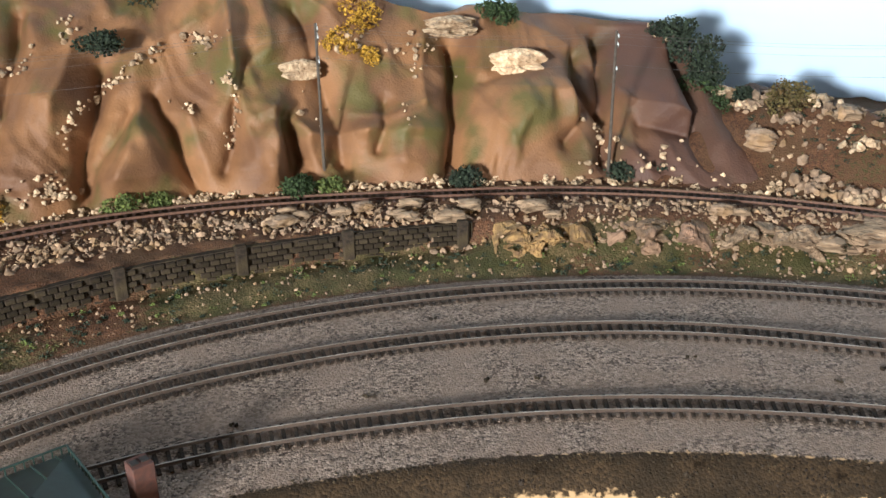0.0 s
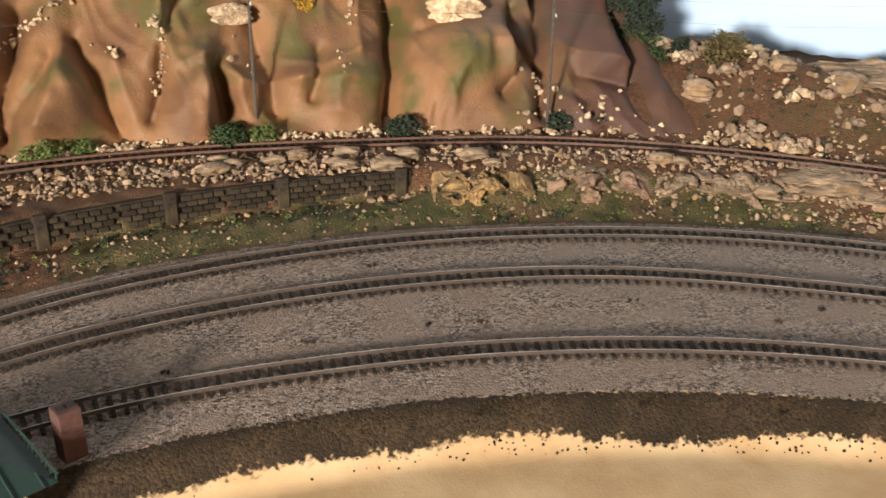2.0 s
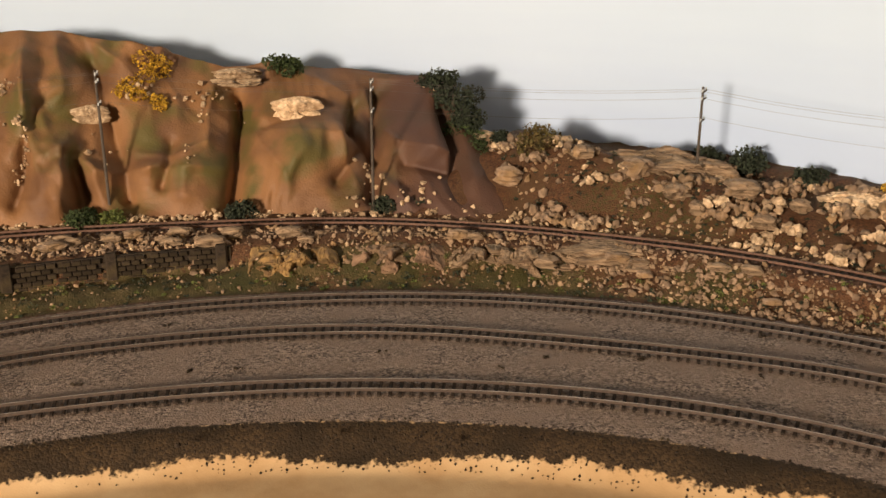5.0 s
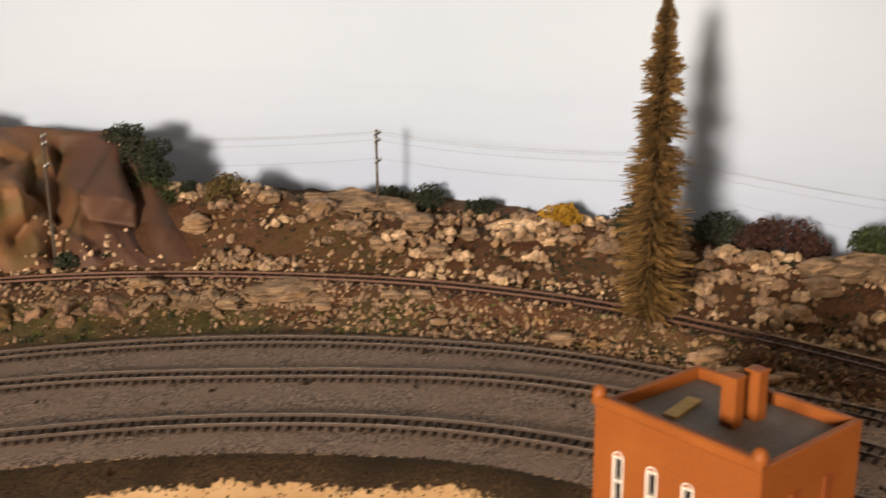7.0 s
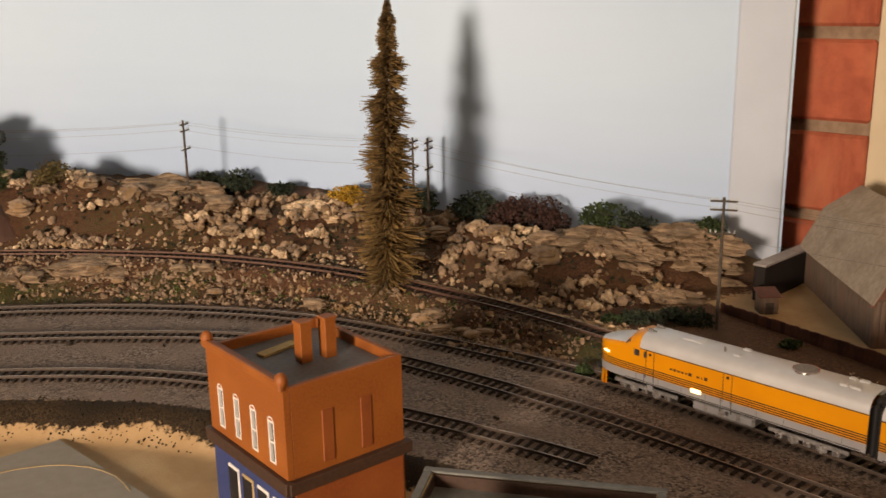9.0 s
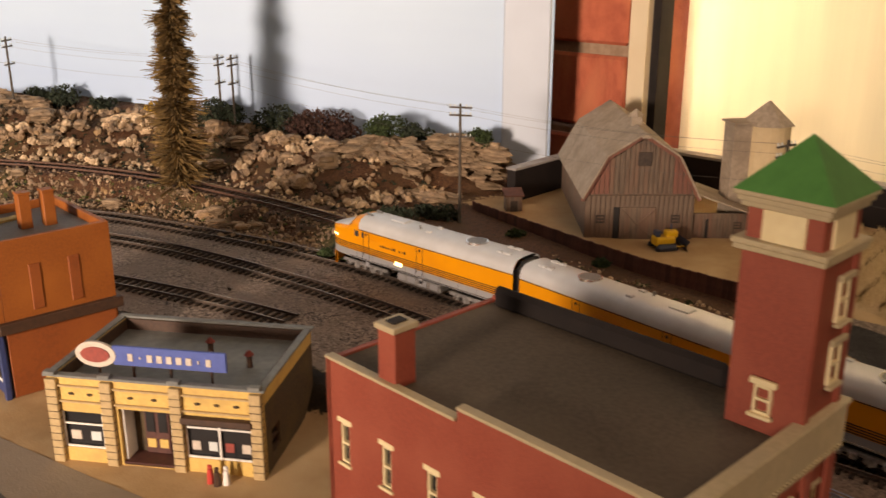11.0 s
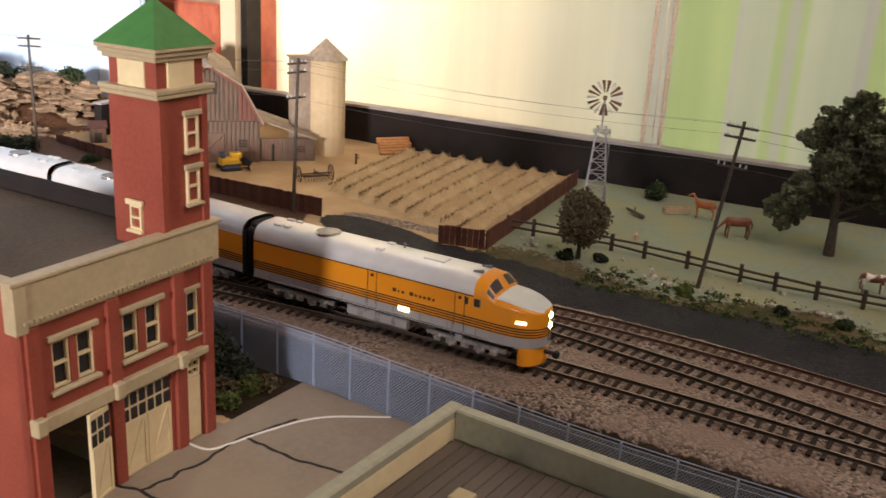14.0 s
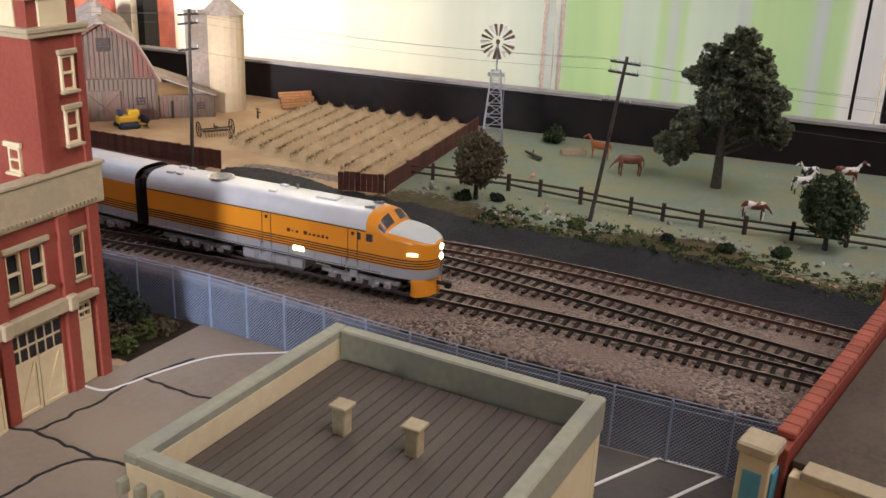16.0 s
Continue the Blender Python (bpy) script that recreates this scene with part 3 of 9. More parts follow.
def shade_material():
    """Cloth that lets daylight through, striped along the wall, then blending from dull to brighter cream towards the
    casing.
    """
    m = bpy.data.materials.new("striped_cloth")
    m.use_nodes = True
    nt = m.node_tree
    nt.nodes.remove(nt.nodes["Principled BSDF"])
    tc = nt.nodes.new("ShaderNodeTexCoord")
    sep = nt.nodes.new("ShaderNodeSeparateXYZ")
    nt.links.new(tc.outputs["Object"], sep.inputs["Vector"])
    mr = nt.nodes.new("ShaderNodeMapRange")
    mr.inputs["From Min"].default_value, mr.inputs["From Max"].default_value = along(-0.75), along(0.75)
    nt.links.new(sep.outputs["Y"], mr.inputs["Value"])
    ramp = nt.nodes.new("ShaderNodeValToRGB")
    ramp.color_ramp.interpolation = "LINEAR"
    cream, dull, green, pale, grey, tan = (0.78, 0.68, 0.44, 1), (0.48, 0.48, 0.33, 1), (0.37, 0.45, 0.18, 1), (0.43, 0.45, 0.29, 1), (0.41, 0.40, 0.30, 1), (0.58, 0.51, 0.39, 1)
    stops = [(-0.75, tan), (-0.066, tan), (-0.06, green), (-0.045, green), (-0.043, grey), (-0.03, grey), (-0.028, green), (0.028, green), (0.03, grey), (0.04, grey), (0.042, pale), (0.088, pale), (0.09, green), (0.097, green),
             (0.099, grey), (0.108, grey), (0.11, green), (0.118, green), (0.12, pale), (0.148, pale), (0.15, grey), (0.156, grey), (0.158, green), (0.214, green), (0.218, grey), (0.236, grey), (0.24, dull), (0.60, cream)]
    while len(ramp.color_ramp.elements) < len(stops):
        ramp.color_ramp.elements.new(0.5)
    for el, (y, c) in zip(ramp.color_ramp.elements, stops):
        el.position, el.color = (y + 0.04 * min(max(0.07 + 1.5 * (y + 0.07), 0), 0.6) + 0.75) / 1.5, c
    nt.links.new(mr.outputs["Result"], ramp.inputs["Fac"])
    n = nt.nodes.new("ShaderNodeTexNoise")
    n.inputs["Scale"].default_value, n.inputs["Detail"].default_value = 55, 6
    mp = nt.nodes.new("ShaderNodeMapping")
    mp.inputs["Scale"].default_value = (1, 1, 0.04)
    nt.links.new(tc.outputs["Object"], mp.inputs["Vector"])
    nt.links.new(mp.outputs["Vector"], n.inputs["Vector"])
    hs = nt.nodes.new("ShaderNodeHueSaturation")
    r2 = nt.nodes.new("ShaderNodeMapRange")
    r2.inputs["To Min"].default_value, r2.inputs["To Max"].default_value = 0.90, 1.10
    nt.links.new(n.outputs["Fac"], r2.inputs["Value"])
    nt.links.new(r2.outputs["Result"], hs.inputs["Value"])
    nt.links.new(ramp.outputs["Color"], hs.inputs["Color"])
    tr, df, mx = nt.nodes.new("ShaderNodeBsdfTranslucent"), nt.nodes.new("ShaderNodeBsdfDiffuse"), nt.nodes.new("ShaderNodeMixShader")
    mx.inputs["Fac"].default_value = 0.3
    for b in (tr, df):
        nt.links.new(hs.outputs["Color"], b.inputs["Color"])
    nt.links.new(tr.outputs["BSDF"], mx.inputs[1])
    nt.links.new(df.outputs["BSDF"], mx.inputs[2])
    nt.links.new(mx.outputs["Shader"], nt.nodes["Material Output"].inputs["Surface"])
    return m


make_window_wall()
# a white end board between the backdrop and the brick wall
bm = bmesh.new()
box(bm, (0.058, 0.014, 0.97), (0.969, 0.854, 0.465), -42, bevel=0.002)
thing("corner_board", bm, M["white_wood"], "white board closing the end of the backdrop", "board", kind="structure")
# the rest of the room
for name, size, at in (("wall_north", (4.6, 0.1, 2.5), (-0.4, 2.2, 0.25)), ("wall_south", (4.6, 0.1, 2.5), (-0.4, -2.2, 0.25)), ("wall_west", (0.1, 4.4, 2.5), (-2.6, 0, 0.25)), ("floor", (4.6, 4.5, 0.1), (-0.4, 0, -1.05)), ("ceiling", (4.9, 4.6, 0.1), (-0.4, 0, 1.55))):
    bm = bmesh.new()
    box(bm, size, at)
    thing(name, bm, M["room"], "plain painted room surface", name.split("_")[0], kind="structure")


# ---- railway tracks ----
GAUGE = 0.0165
bm = bmesh.new()
box(bm, (0.0026, 0.029, 0.0016), bevel=0.0003)
TIE = {k: mesh_of(bm.copy(), "tie", M[k]) for k in ("tie", "rust_tie")}
bm.free()


def at_s(line, s):
    """Place, turn and height at a distance along the line."""
    i = min(max(int(s / 0.004), 0), len(line) - 2)
    d = line[i + 1, :2] - line[i, :2]
    u = s / 0.004 - i
    p = line[i] + (line[i + 1] - line[i]) * u
    return p, math.degrees(math.atan2(d[1], d[0]))


def make_track(line, rail_mat, tie_mat, label, lift=0.0, s0=0.0, s1=None, worn_from=0.0):
    s1 = s1 or (len(line) - 2) * 0.004
    tr = holder("railway_track", Matrix(), label, "railway track", "railway tracks")
    zz = line[:, 2] if line.shape[1] > 2 else np.zeros(len(line))
    i0, i1 = int(s0 / 0.004), int(s1 / 0.004)
    d = np.gradient(line[:, :2], axis=0)
    d /= np.linalg.norm(d, axis=1)[:, None]
    n = np.stack([-d[:, 1], d[:, 0]], 1)
    prof = [(-0.0008, 0.0), (-0.0003, 0.0004), (-0.0003, 0.0014), (-0.00055, 0.0017), (-0.00055, 0.0023), (0.00055, 0.0023), (0.00055, 0.0017), (0.0003, 0.0014), (0.0003, 0.0004), (0.0008, 0.0)]
    for side in (-1, 1):
        bm = bmesh.new()
        rows = []
        for i in range(i0, i1 + 1):
            c = line[i, :2] + n[i] * side * GAUGE / 2
            rows.append([(c[0] + n[i, 0] * a, c[1] + n[i, 1] * a, zz[i] + lift + 0.0022 + h) for a, h in prof])
        grid_faces(bm, rows)
        rail = part("rail", bm, rail_mat, tr)
        if rail_mat is M["rail"] or worn_from:
            bm = bmesh.new()
            rows = []
            for i in range(max(i0, int(worn_from / 0.004)), i1 + 1):
                c = line[i, :2] + n[i] * side * GAUGE / 2
                rows.append([(c[0] + n[i, 0] * a, c[1] + n[i, 1] * a, zz[i] + lift + h) for a, h in ((-0.00048, 0.0044), (-0.00048, 0.00462), (0.00048, 0.00462), (0.00048, 0.0044))])
            grid_faces(bm, rows)
            part("rail_head", bm, M["rail_top"], rail, "worn bright rail top")
    s = s0
    while s < s1:
        p, a = at_s(line, s)
        z = p[2] if len(p) > 2 else 0.0
        part("tie", TIE[tie_mat], None, tr, m=pose(p[0], p[1], z + lift + 0.0012, 0, 0, a + random.uniform(-1.2, 1.2)))
        s += 0.0078
    return tr


random.seed(3)
make_track(LINE_A, M["rail"], "tie", "brown-railed curved model track on grey ballast", s0=0.35)
make_track(LINE_B, M["rail"], "tie", "curved model yard track on grey ballast", s0=0.45, lift=-0.0002)
make_track(LINE_C, M["rail"], "tie", "curved model siding along the dark yard edge", s0=0.25, s1=1.62, lift=-0.0003)
make_track(LINE_U, M["rust_rail"], "rust_tie", "rust-brown raised model track below the hill", s0=0.2, worn_from=1.95)
make_track(LINE_D, M["rail"], "tie", "model track branching from the far line", s0=0.02, lift=-0.0002)


# ---- town materials ----
M.update({
    "red_brick": mat("model_red_brick", (0.29, 0.060, 0.034), (0.24, 0.048, 0.028), 0.6, 0, 500, (0.32, 0.076, 0.044), 30, 0.0002, 900),
    "vent_tan": mat("tan_vent_paint", (0.50, 0.42, 0.25), (0.42, 0.35, 0.20), 0.6, 0, 300, (0.36, 0.29, 0.16), 60),
    "brown_brick": mat("brown_brick", (0.085, 0.032, 0.022), (0.05, 0.022, 0.017), 0.8, 0, 300, (0.06, 0.03, 0.025), 60),
    "brown_orange": mat("red_brown_brick", (0.25, 0.062, 0.014), (0.20, 0.05, 0.012), 0.6, 0, 500, (0.28, 0.075, 0.016), 25),
    "sign_pale": mat("yellowed_white", (0.55, 0.49, 0.42), (0.45, 0.40, 0.34), 0.6, 0, 300),
    "dull_red": mat("dull_red_paint", (0.30, 0.05, 0.035), (0.22, 0.04, 0.03), 0.6, 0, 300),
    "beige": mat("beige_plastic", (0.48, 0.40, 0.25), (0.42, 0.35, 0.215), 0.55, 0, 300, (0.40, 0.335, 0.215), 30),
    "cream": mat("cream_plastic", (0.78, 0.68, 0.42), (0.73, 0.62, 0.37), 0.5, 0, 200, (0.70, 0.58, 0.34), 40),
    "deck": mat("dark_roof_card", (0.105, 0.083, 0.060), (0.078, 0.062, 0.046), 0.8, 0, 400, (0.128, 0.102, 0.074), 14, spec=0.25),
    "roof_green": mat("green_roof", (0.055, 0.21, 0.05), (0.045, 0.18, 0.042), 0.55, 0, 150),
    "dark_glass": mat("dark_pane", (0.02, 0.02, 0.022), None, 0.12),
    "store_yellow": mat("yellow_painted_front", (0.62, 0.42, 0.13), (0.55, 0.36, 0.10), 0.6, 0, 400, (0.48, 0.31, 0.10), 60),
    "store_trim": mat("tan_trim", (0.45, 0.33, 0.17), (0.36, 0.26, 0.13), 0.6, 0, 400),
    "store_grey": mat("grey_roof_edge", (0.17, 0.18, 0.17), (0.13, 0.14, 0.135), 0.6, 0, 200),
    "dark_brick": mat("soot_brown_brick", (0.045, 0.032, 0.02), (0.08, 0.05, 0.025), 0.8, 0, 400, (0.10, 0.065, 0.025), 40),
    "blue_sign": mat("blue_sign", (0.06, 0.10, 0.34), (0.05, 0.085, 0.29), 0.5, 0, 200),
    "white": mat("white_paint", (0.75, 0.74, 0.70), (0.68, 0.67, 0.63), 0.5, 0, 300),
    "sign_red": mat("red_sign", (0.50, 0.05, 0.04), None, 0.5),
    "maroon_step": mat("maroon_floor", (0.09, 0.03, 0.022), (0.06, 0.02, 0.016), 0.6, 0, 300),
    "orange_brick": mat("orange_brick", (0.29, 0.082, 0.013), (0.24, 0.066, 0.011), 0.6, 0, 500, (0.33, 0.10, 0.017), 25, 0.0002, 900),
    "dark_band": mat("dark_brown_band", (0.06, 0.028, 0.015), (0.04, 0.02, 0.012), 0.6, 0, 300),
    "store_blue": mat("blue_storefront", (0.03, 0.05, 0.16), (0.025, 0.04, 0.12), 0.5, 0, 300),
    "roof_grey": mat("grey_roof", (0.15, 0.145, 0.14), (0.12, 0.115, 0.11), 0.7, 0, 300),
    "plank": mat("pale_plank", (0.50, 0.36, 0.13), (0.40, 0.27, 0.09), 0.7, 0, 200),
    "parapet": mat("grey_green_parapet", (0.36, 0.36, 0.26), (0.31, 0.31, 0.225), 0.6, 0, 250, (0.27, 0.285, 0.23), 30),
    "roof_board": mat("brown_roof_board", (0.105, 0.085, 0.065), (0.085, 0.068, 0.053), 0.7, 0, 300, stretch=(1, 8, 1), vary=0.12),
    "coping": mat("red_coping", (0.36, 0.09, 0.05), (0.29, 0.07, 0.04), 0.65, 0, 300, vary=0.15),
    "blue_panel": mat("sky_blue_panel", (0.10, 0.34, 0.45), (0.09, 0.30, 0.40), 0.5, 0, 200),
    "depot_roof": mat("dark_green_roof", (0.017, 0.040, 0.032), (0.012, 0.030, 0.024), 0.5, 0, 200),
    "depot_wall": mat("tan_depot_wall", (0.40, 0.28, 0.16), (0.33, 0.23, 0.13), 0.6, 0, 200),
    "concrete": mat("town_concrete", (0.25, 0.205, 0.155), (0.215, 0.175, 0.13), 0.7, 0, 250, (0.29, 0.24, 0.18), 9, 0.0002, 600),
    "asphalt": mat("dark_paving", (0.075, 0.068, 0.06), (0.055, 0.05, 0.045), 0.8, 0, 300, (0.095, 0.085, 0.07), 15),
    "crack": mat("black_line", (0.015, 0.013, 0.012), None, 0.8),
    "grey_card": mat("grey_card", (0.30, 0.28, 0.235), (0.27, 0.25, 0.21), 0.75, 0, 100),
    # wire colour carries a blue tint for the sky's sheen on the mesh
    "link": mat("fence_wire_sky_sheen", (0.36, 0.45, 0.62), (0.29, 0.37, 0.53), 0.4, 0.3, 300),
})


def panel(bm, width, height, thick, holes=(), m=None):
    """An upright wall, its face at y = 0 looking to -y, x from 0 to width, z from 0 to height, pierced by holes (x0, x1, z0, z1)."""
    us = sorted({0.0, width, *(h[0] for h in holes), *(h[1] for h in holes)})
    vs = sorted({0.0, height, *(h[2] for h in holes), *(h[3] for h in holes)})
    m = m or Matrix()

    def solid(i, j):
        if not (0 <= i < len(us) - 1 and 0 <= j < len(vs) - 1):
            return False
        u, v = (us[i] + us[i + 1]) / 2, (vs[j] + vs[j + 1]) / 2
        return not any(a < u < b and c < v < d for a, b, c, d in holes)

    def quad(*ps):
        bm.faces.new([bm.verts.new(m @ Vector(p)) for p in ps])

    for i in range(len(us) - 1):
        for j in range(len(vs) - 1):
            if not solid(i, j):
                continue
            a, b, c, d = us[i], us[i + 1], vs[j], vs[j + 1]
            quad((a, 0, c), (b, 0, c), (b, 0, d), (a, 0, d))
            quad((b, thick, c), (a, thick, c), (a, thick, d), (b, thick, d))
            if not solid(i - 1, j):
                quad((a, thick, c), (a, 0, c), (a, 0, d), (a, thick, d))
            if not solid(i + 1, j):
                quad((b, 0, c), (b, thick, c), (b, thick, d), (b, 0, d))
            if not solid(i, j - 1):
                quad((a, 0, c), (a, thick, c), (b, thick, c), (b, 0, c))
            if not solid(i, j + 1):
                quad((a, 0, d), (b, 0, d), (b, thick, d), (a, thick, d))


def block(size, at, rz=0, bevel=0.0004, m=None):
    bm = bmesh.new()
    box(bm, size, at, rz, m, bevel)
    return bm


SHARED = {}


def window(parent, m, w, h, frame_mat, lintel=None, bars=1, label=""):
    """A sash window in an opening: frame, sashes and pane, with sill and lintel."""
    key = (round(w, 4), round(h, 4), frame_mat.name, bars)
    if key not in SHARED:
        bm, t = bmesh.new(), 0.0012
        cols = [(t + (w - 2 * t + 0.0005) * k / (bars + 1), t + (w - 2 * t + 0.0005) * (k + 1) / (bars + 1) - 0.0005) for k in range(bars + 1)]
        panel(bm, w, h, 0.002, [(a, b, c, d) for a, b in cols for c, d in ((t, h / 2 - t / 2), (h / 2 + t / 2, h - t))], Matrix.Translation((0, -0.0004, 0)))
        bmesh.ops.remove_doubles(bm, verts=bm.verts, dist=0.00001)
        fr = mesh_of(bm, "window", frame_mat)
        pn = mesh_of(block((w, 0.0006, h), (w / 2, 0.0022, h / 2), bevel=0), "pane", M["dark_glass"])
        SHARED[key] = (fr, pn)
    fr, pn = SHARED[key]
    ob = part("window", fr, None, parent, label, m=m)
    part("pane", pn, None, ob)
    if lintel:
        part("lintel", block((w + 0.004, 0.0022, 0.0028), (w / 2, -0.0006, h + 0.0016)), lintel, ob)
        part("sill", block((w + 0.003, 0.003, 0.0016), (w / 2, -0.001, -0.0008)), lintel, ob)
    return ob


def facing(x, y, z, turn):
    return pose(x, y, z, 0, 0, turn)


# ---- fire station ----
FS = pose(0.5368, 0.2092, TOWN, 0, 0, 13.5)
fs = holder("fire_station", FS, "red brick model fire station with square green-roofed tower", "building")
W, D, H = 0.1224, 0.204, 0.122
fx, fy = -W / 2, -D / 2
bays = [(0.011, 0.047, 0.0, 0.050), (0.055, 0.089, 0.0, 0.050), (0.101, 0.112, 0.0, 0.050)]
uppers = [(0.016, 0.026, 0.068, 0.092), (0.030, 0.040, 0.068, 0.092), (0.058, 0.068, 0.068, 0.092), (0.073, 0.083, 0.068, 0.092), (0.102, 0.111, 0.064, 0.090)]
bm = bmesh.new()
panel(bm, W, 0.105, 0.004, bays + uppers)
part("front_wall", bm, M["red_brick"], fs, m=facing(fx, fy, 0, 0))
side = [(0.010 + 0.0315 * k, 0.017 + 0.0315 * k, 0.064, 0.086) for k in range(6)] + [(0.010 + 0.0315 * k, 0.017 + 0.0315 * k, 0.012, 0.036) for k in range(6)]
bm = bmesh.new()
panel(bm, D, 0.118, 0.004, side)
panel(bm, 0.112, 0.006, 0.004, (), Matrix.Translation((0.0925, 0, 0.118)))
part("side_wall", bm, M["red_brick"], fs, m=facing(fx, -fy - 0.0005, 0, -90))
for s in side:
    window(fs, facing(fx + 0.0012, -fy - 0.0005 - s[0], s[2], -90), s[1] - s[0], s[3] - s[2], M["cream"], M["cream"], 0)
part("coping", block((0.0055, 0.112, 0.0016), (fx + 0.002, fy + 0.0555, 0.1248)), M["beige"], fs)
part("coping", block((0.0055, 0.0915, 0.0016), (fx + 0.002, -fy - 0.046, 0.1188)), M["beige"], fs)
part("back_wall", block((W, 0.004, 0.118), (0, -fy - 0.0025, 0.059)), M["red_brick"], fs)
part("side_wall", block((0.004, D - 0.05, 0.120), (-fx - 0.002, 0.023, 0.06)), M["red_brick"], fs)
part("roof", block((W - 0.009, D - 0.009, 0.003), (0, 0, 0.1155)), M["deck"], fs, "flat dark roof")
part("parapet_lining", block((0.006, D - 0.056, 0.013), (-fx - 0.0075, 0.020, 0.1225), bevel=0.0026), M["black"], fs, "rounded black upstand")
part("coping", block((0.0042, D - 0.052, 0.004), (-fx - 0.0021, 0.022, 0.1222)), M["brown_orange"], fs, "red-brown coping")
for (a, b, c, d), bars in zip(uppers, (0,) * 5):
    window(fs, facing(fx + a, fy + 0.0012, c, 0), b - a, d - c, M["cream"], M["beige"], 0)
for a, b in ((0.015, 0.041), (0.057, 0.084)):
    part("lintel", block((b - a + 0.003, 0.0022, 0.003), (fx + (a + b) / 2, fy - 0.0008, 0.0942)), M["beige"], fs)
    part("sill", block((b - a + 0.003, 0.003, 0.002), (fx + (a + b) / 2, fy - 0.001, 0.0665)), M["beige"], fs)
# cornice with dentils
corn = part("cornice", block((W + 0.006, 0.006, 0.021), (0, fy + 0.0005, 0.1145)), M["beige"], fs, "deep beige cornice")
part("cap", block((W + 0.009, 0.008, 0.002), (0, fy + 0.0005, 0.1261)), M["beige"], corn)
dentil = mesh_of(block((0.0014, 0.0012, 0.0016), (0, 0, 0), bevel=0), "dentil", M["beige"])
for k in range(43):
    part("dentil", dentil, None, corn, m=pose(-W / 2 + 0.0015 + k * 0.0028, fy - 0.0031, 0.1068))
part("corner_block", block((0.007, 0.008, 0.023), (fx, fy + 0.001, 0.1135)), M["beige"], fs)
for x in (0.0055, 0.051, 0.095, 0.1165):
    part("pilaster", block((0.0075, 0.003, 0.1035), (fx + x, fy - 0.0008, 0.0518)), M["red_brick"], fs)
for x0, x1 in ((0.006, 0.049), (0.0525, 0.0935), (0.0985, 0.1145)):
    part("door_lintel", block((x1 - x0, 0.0045, 0.0075 if x1 - x0 > 0.02 else 0.004), (fx + (x0 + x1) / 2, fy - 0.0015, 0.054), bevel=0.0005), M["beige"], fs)
for x in (0.004, 0.0505, 0.0945):
    part("bracket", block((0.006, 0.0065, 0.009), (fx + x, fy - 0.0025, 0.0545), bevel=0.0008), M["beige"], fs)


def barn_door(parent, x0, x1, h, m):
    w = x1 - x0
    dr = part("door", block((w, 0.0018, h), (w / 2, 0, h / 2)), M["cream"], parent, "cream braced garage door leaf", m=m)
    bm = bmesh.new()
    for x in (0.0011, w - 0.0011):
        box(bm, (0.0018, 0.001, h * 0.62), (x, -0.0012, h * 0.31))
    for z in (0.0012, h * 0.61):
        box(bm, (w - 0.004, 0.001, 0.0018), (w / 2, -0.0012, z))
    L = math.hypot(w - 0.004, h * 0.58)
    box(bm, (L, 0.0008, 0.0014), m=Matrix.Translation((w / 2, -0.0012, h * 0.31)) @ Matrix.Rotation(-math.atan2(h * 0.58, w - 0.004), 4, "Y"))
    part("brace", bm, M["cream"], dr)
    for i in range(3):
        for j in range(2):
            part("pane", block((w / 3 - 0.0016, 0.0006, h * 0.13), (w * (i + 0.5) / 3, -0.0012, h * (0.70 + 0.165 * j)), bevel=0), M["dark_glass"], dr)


barn_door(fs, 0.055, 0.072, 0.050, facing(fx + 0.055, fy + 0.0025, 0, 0))
barn_door(fs, 0.0722, 0.089, 0.050, facing(fx + 0.0722, fy + 0.0025, 0, 0))
barn_door(fs, 0.0, 0.015, 0.049, facing(fx + 0.030, fy - 0.004, 0.0004, 12))
part("dark_floor", block((0.05, 0.08, 0.001), (fx + 0.03, fy + 0.046, 0.0008), bevel=0), M["deck"], fs)
part("small_door", block((0.0106, 0.002, 0.038), (fx + 0.1065, fy + 0.002, 0.0192)), M["cream"], fs)
window(fs, facing(fx + 0.1016, fy + 0.0014, 0.039, 0), 0.0098, 0.010, M["cream"], None, 1)
chim = part("chimney", block((0.013, 0.012, 0.030), (fx + 0.009, 0.058, 0.130)), M["red_brick"], fs)
part("cap", block((0.016, 0.014, 0.003), (fx + 0.009, 0.058, 0.1462)), M["beige"], chim)
part("flue", block((0.008, 0.006, 0.0012), (fx + 0.009, 0.058, 0.1480), bevel=0), M["crack"], chim)
# hose tower on the front corner
TWX, TWY, TW = -fx - 0.0175, fy + 0.0180, 0.034
tower = part("tower", block((TW, 0.034, 0.100), (TWX, TWY, 0.148)), M["red_brick"], fs)
for z, g, h in ((0.1965, 0.0055, 0.0025), (0.1990, 0.007, 0.0025), (0.2145, 0.003, 0.0025), (0.2168, 0.0055, 0.0025), (0.2192, 0.008, 0.0022)):
    part("cornice", block((TW + g, 0.034 + g, h), (TWX, TWY, z)), M["beige"], tower)
part("belfry", block((TW - 0.0015, 0.0325, 0.018), (TWX, TWY, 0.2065)), M["red_brick"], tower)
for turn, dx, dy in ((0, 0, -0.0166), (180, 0, 0.0166), (-90, -0.0166, 0), (90, 0.0166, 0)):
    part("louvre", block((0.0185, 0.0014, 0.0138), (0, 0, 0), m=pose(TWX + dx, TWY + dy, 0.2063, 0, 0, turn)), M["cream"], tower, "cream louvre panel")
bm = bmesh.new()
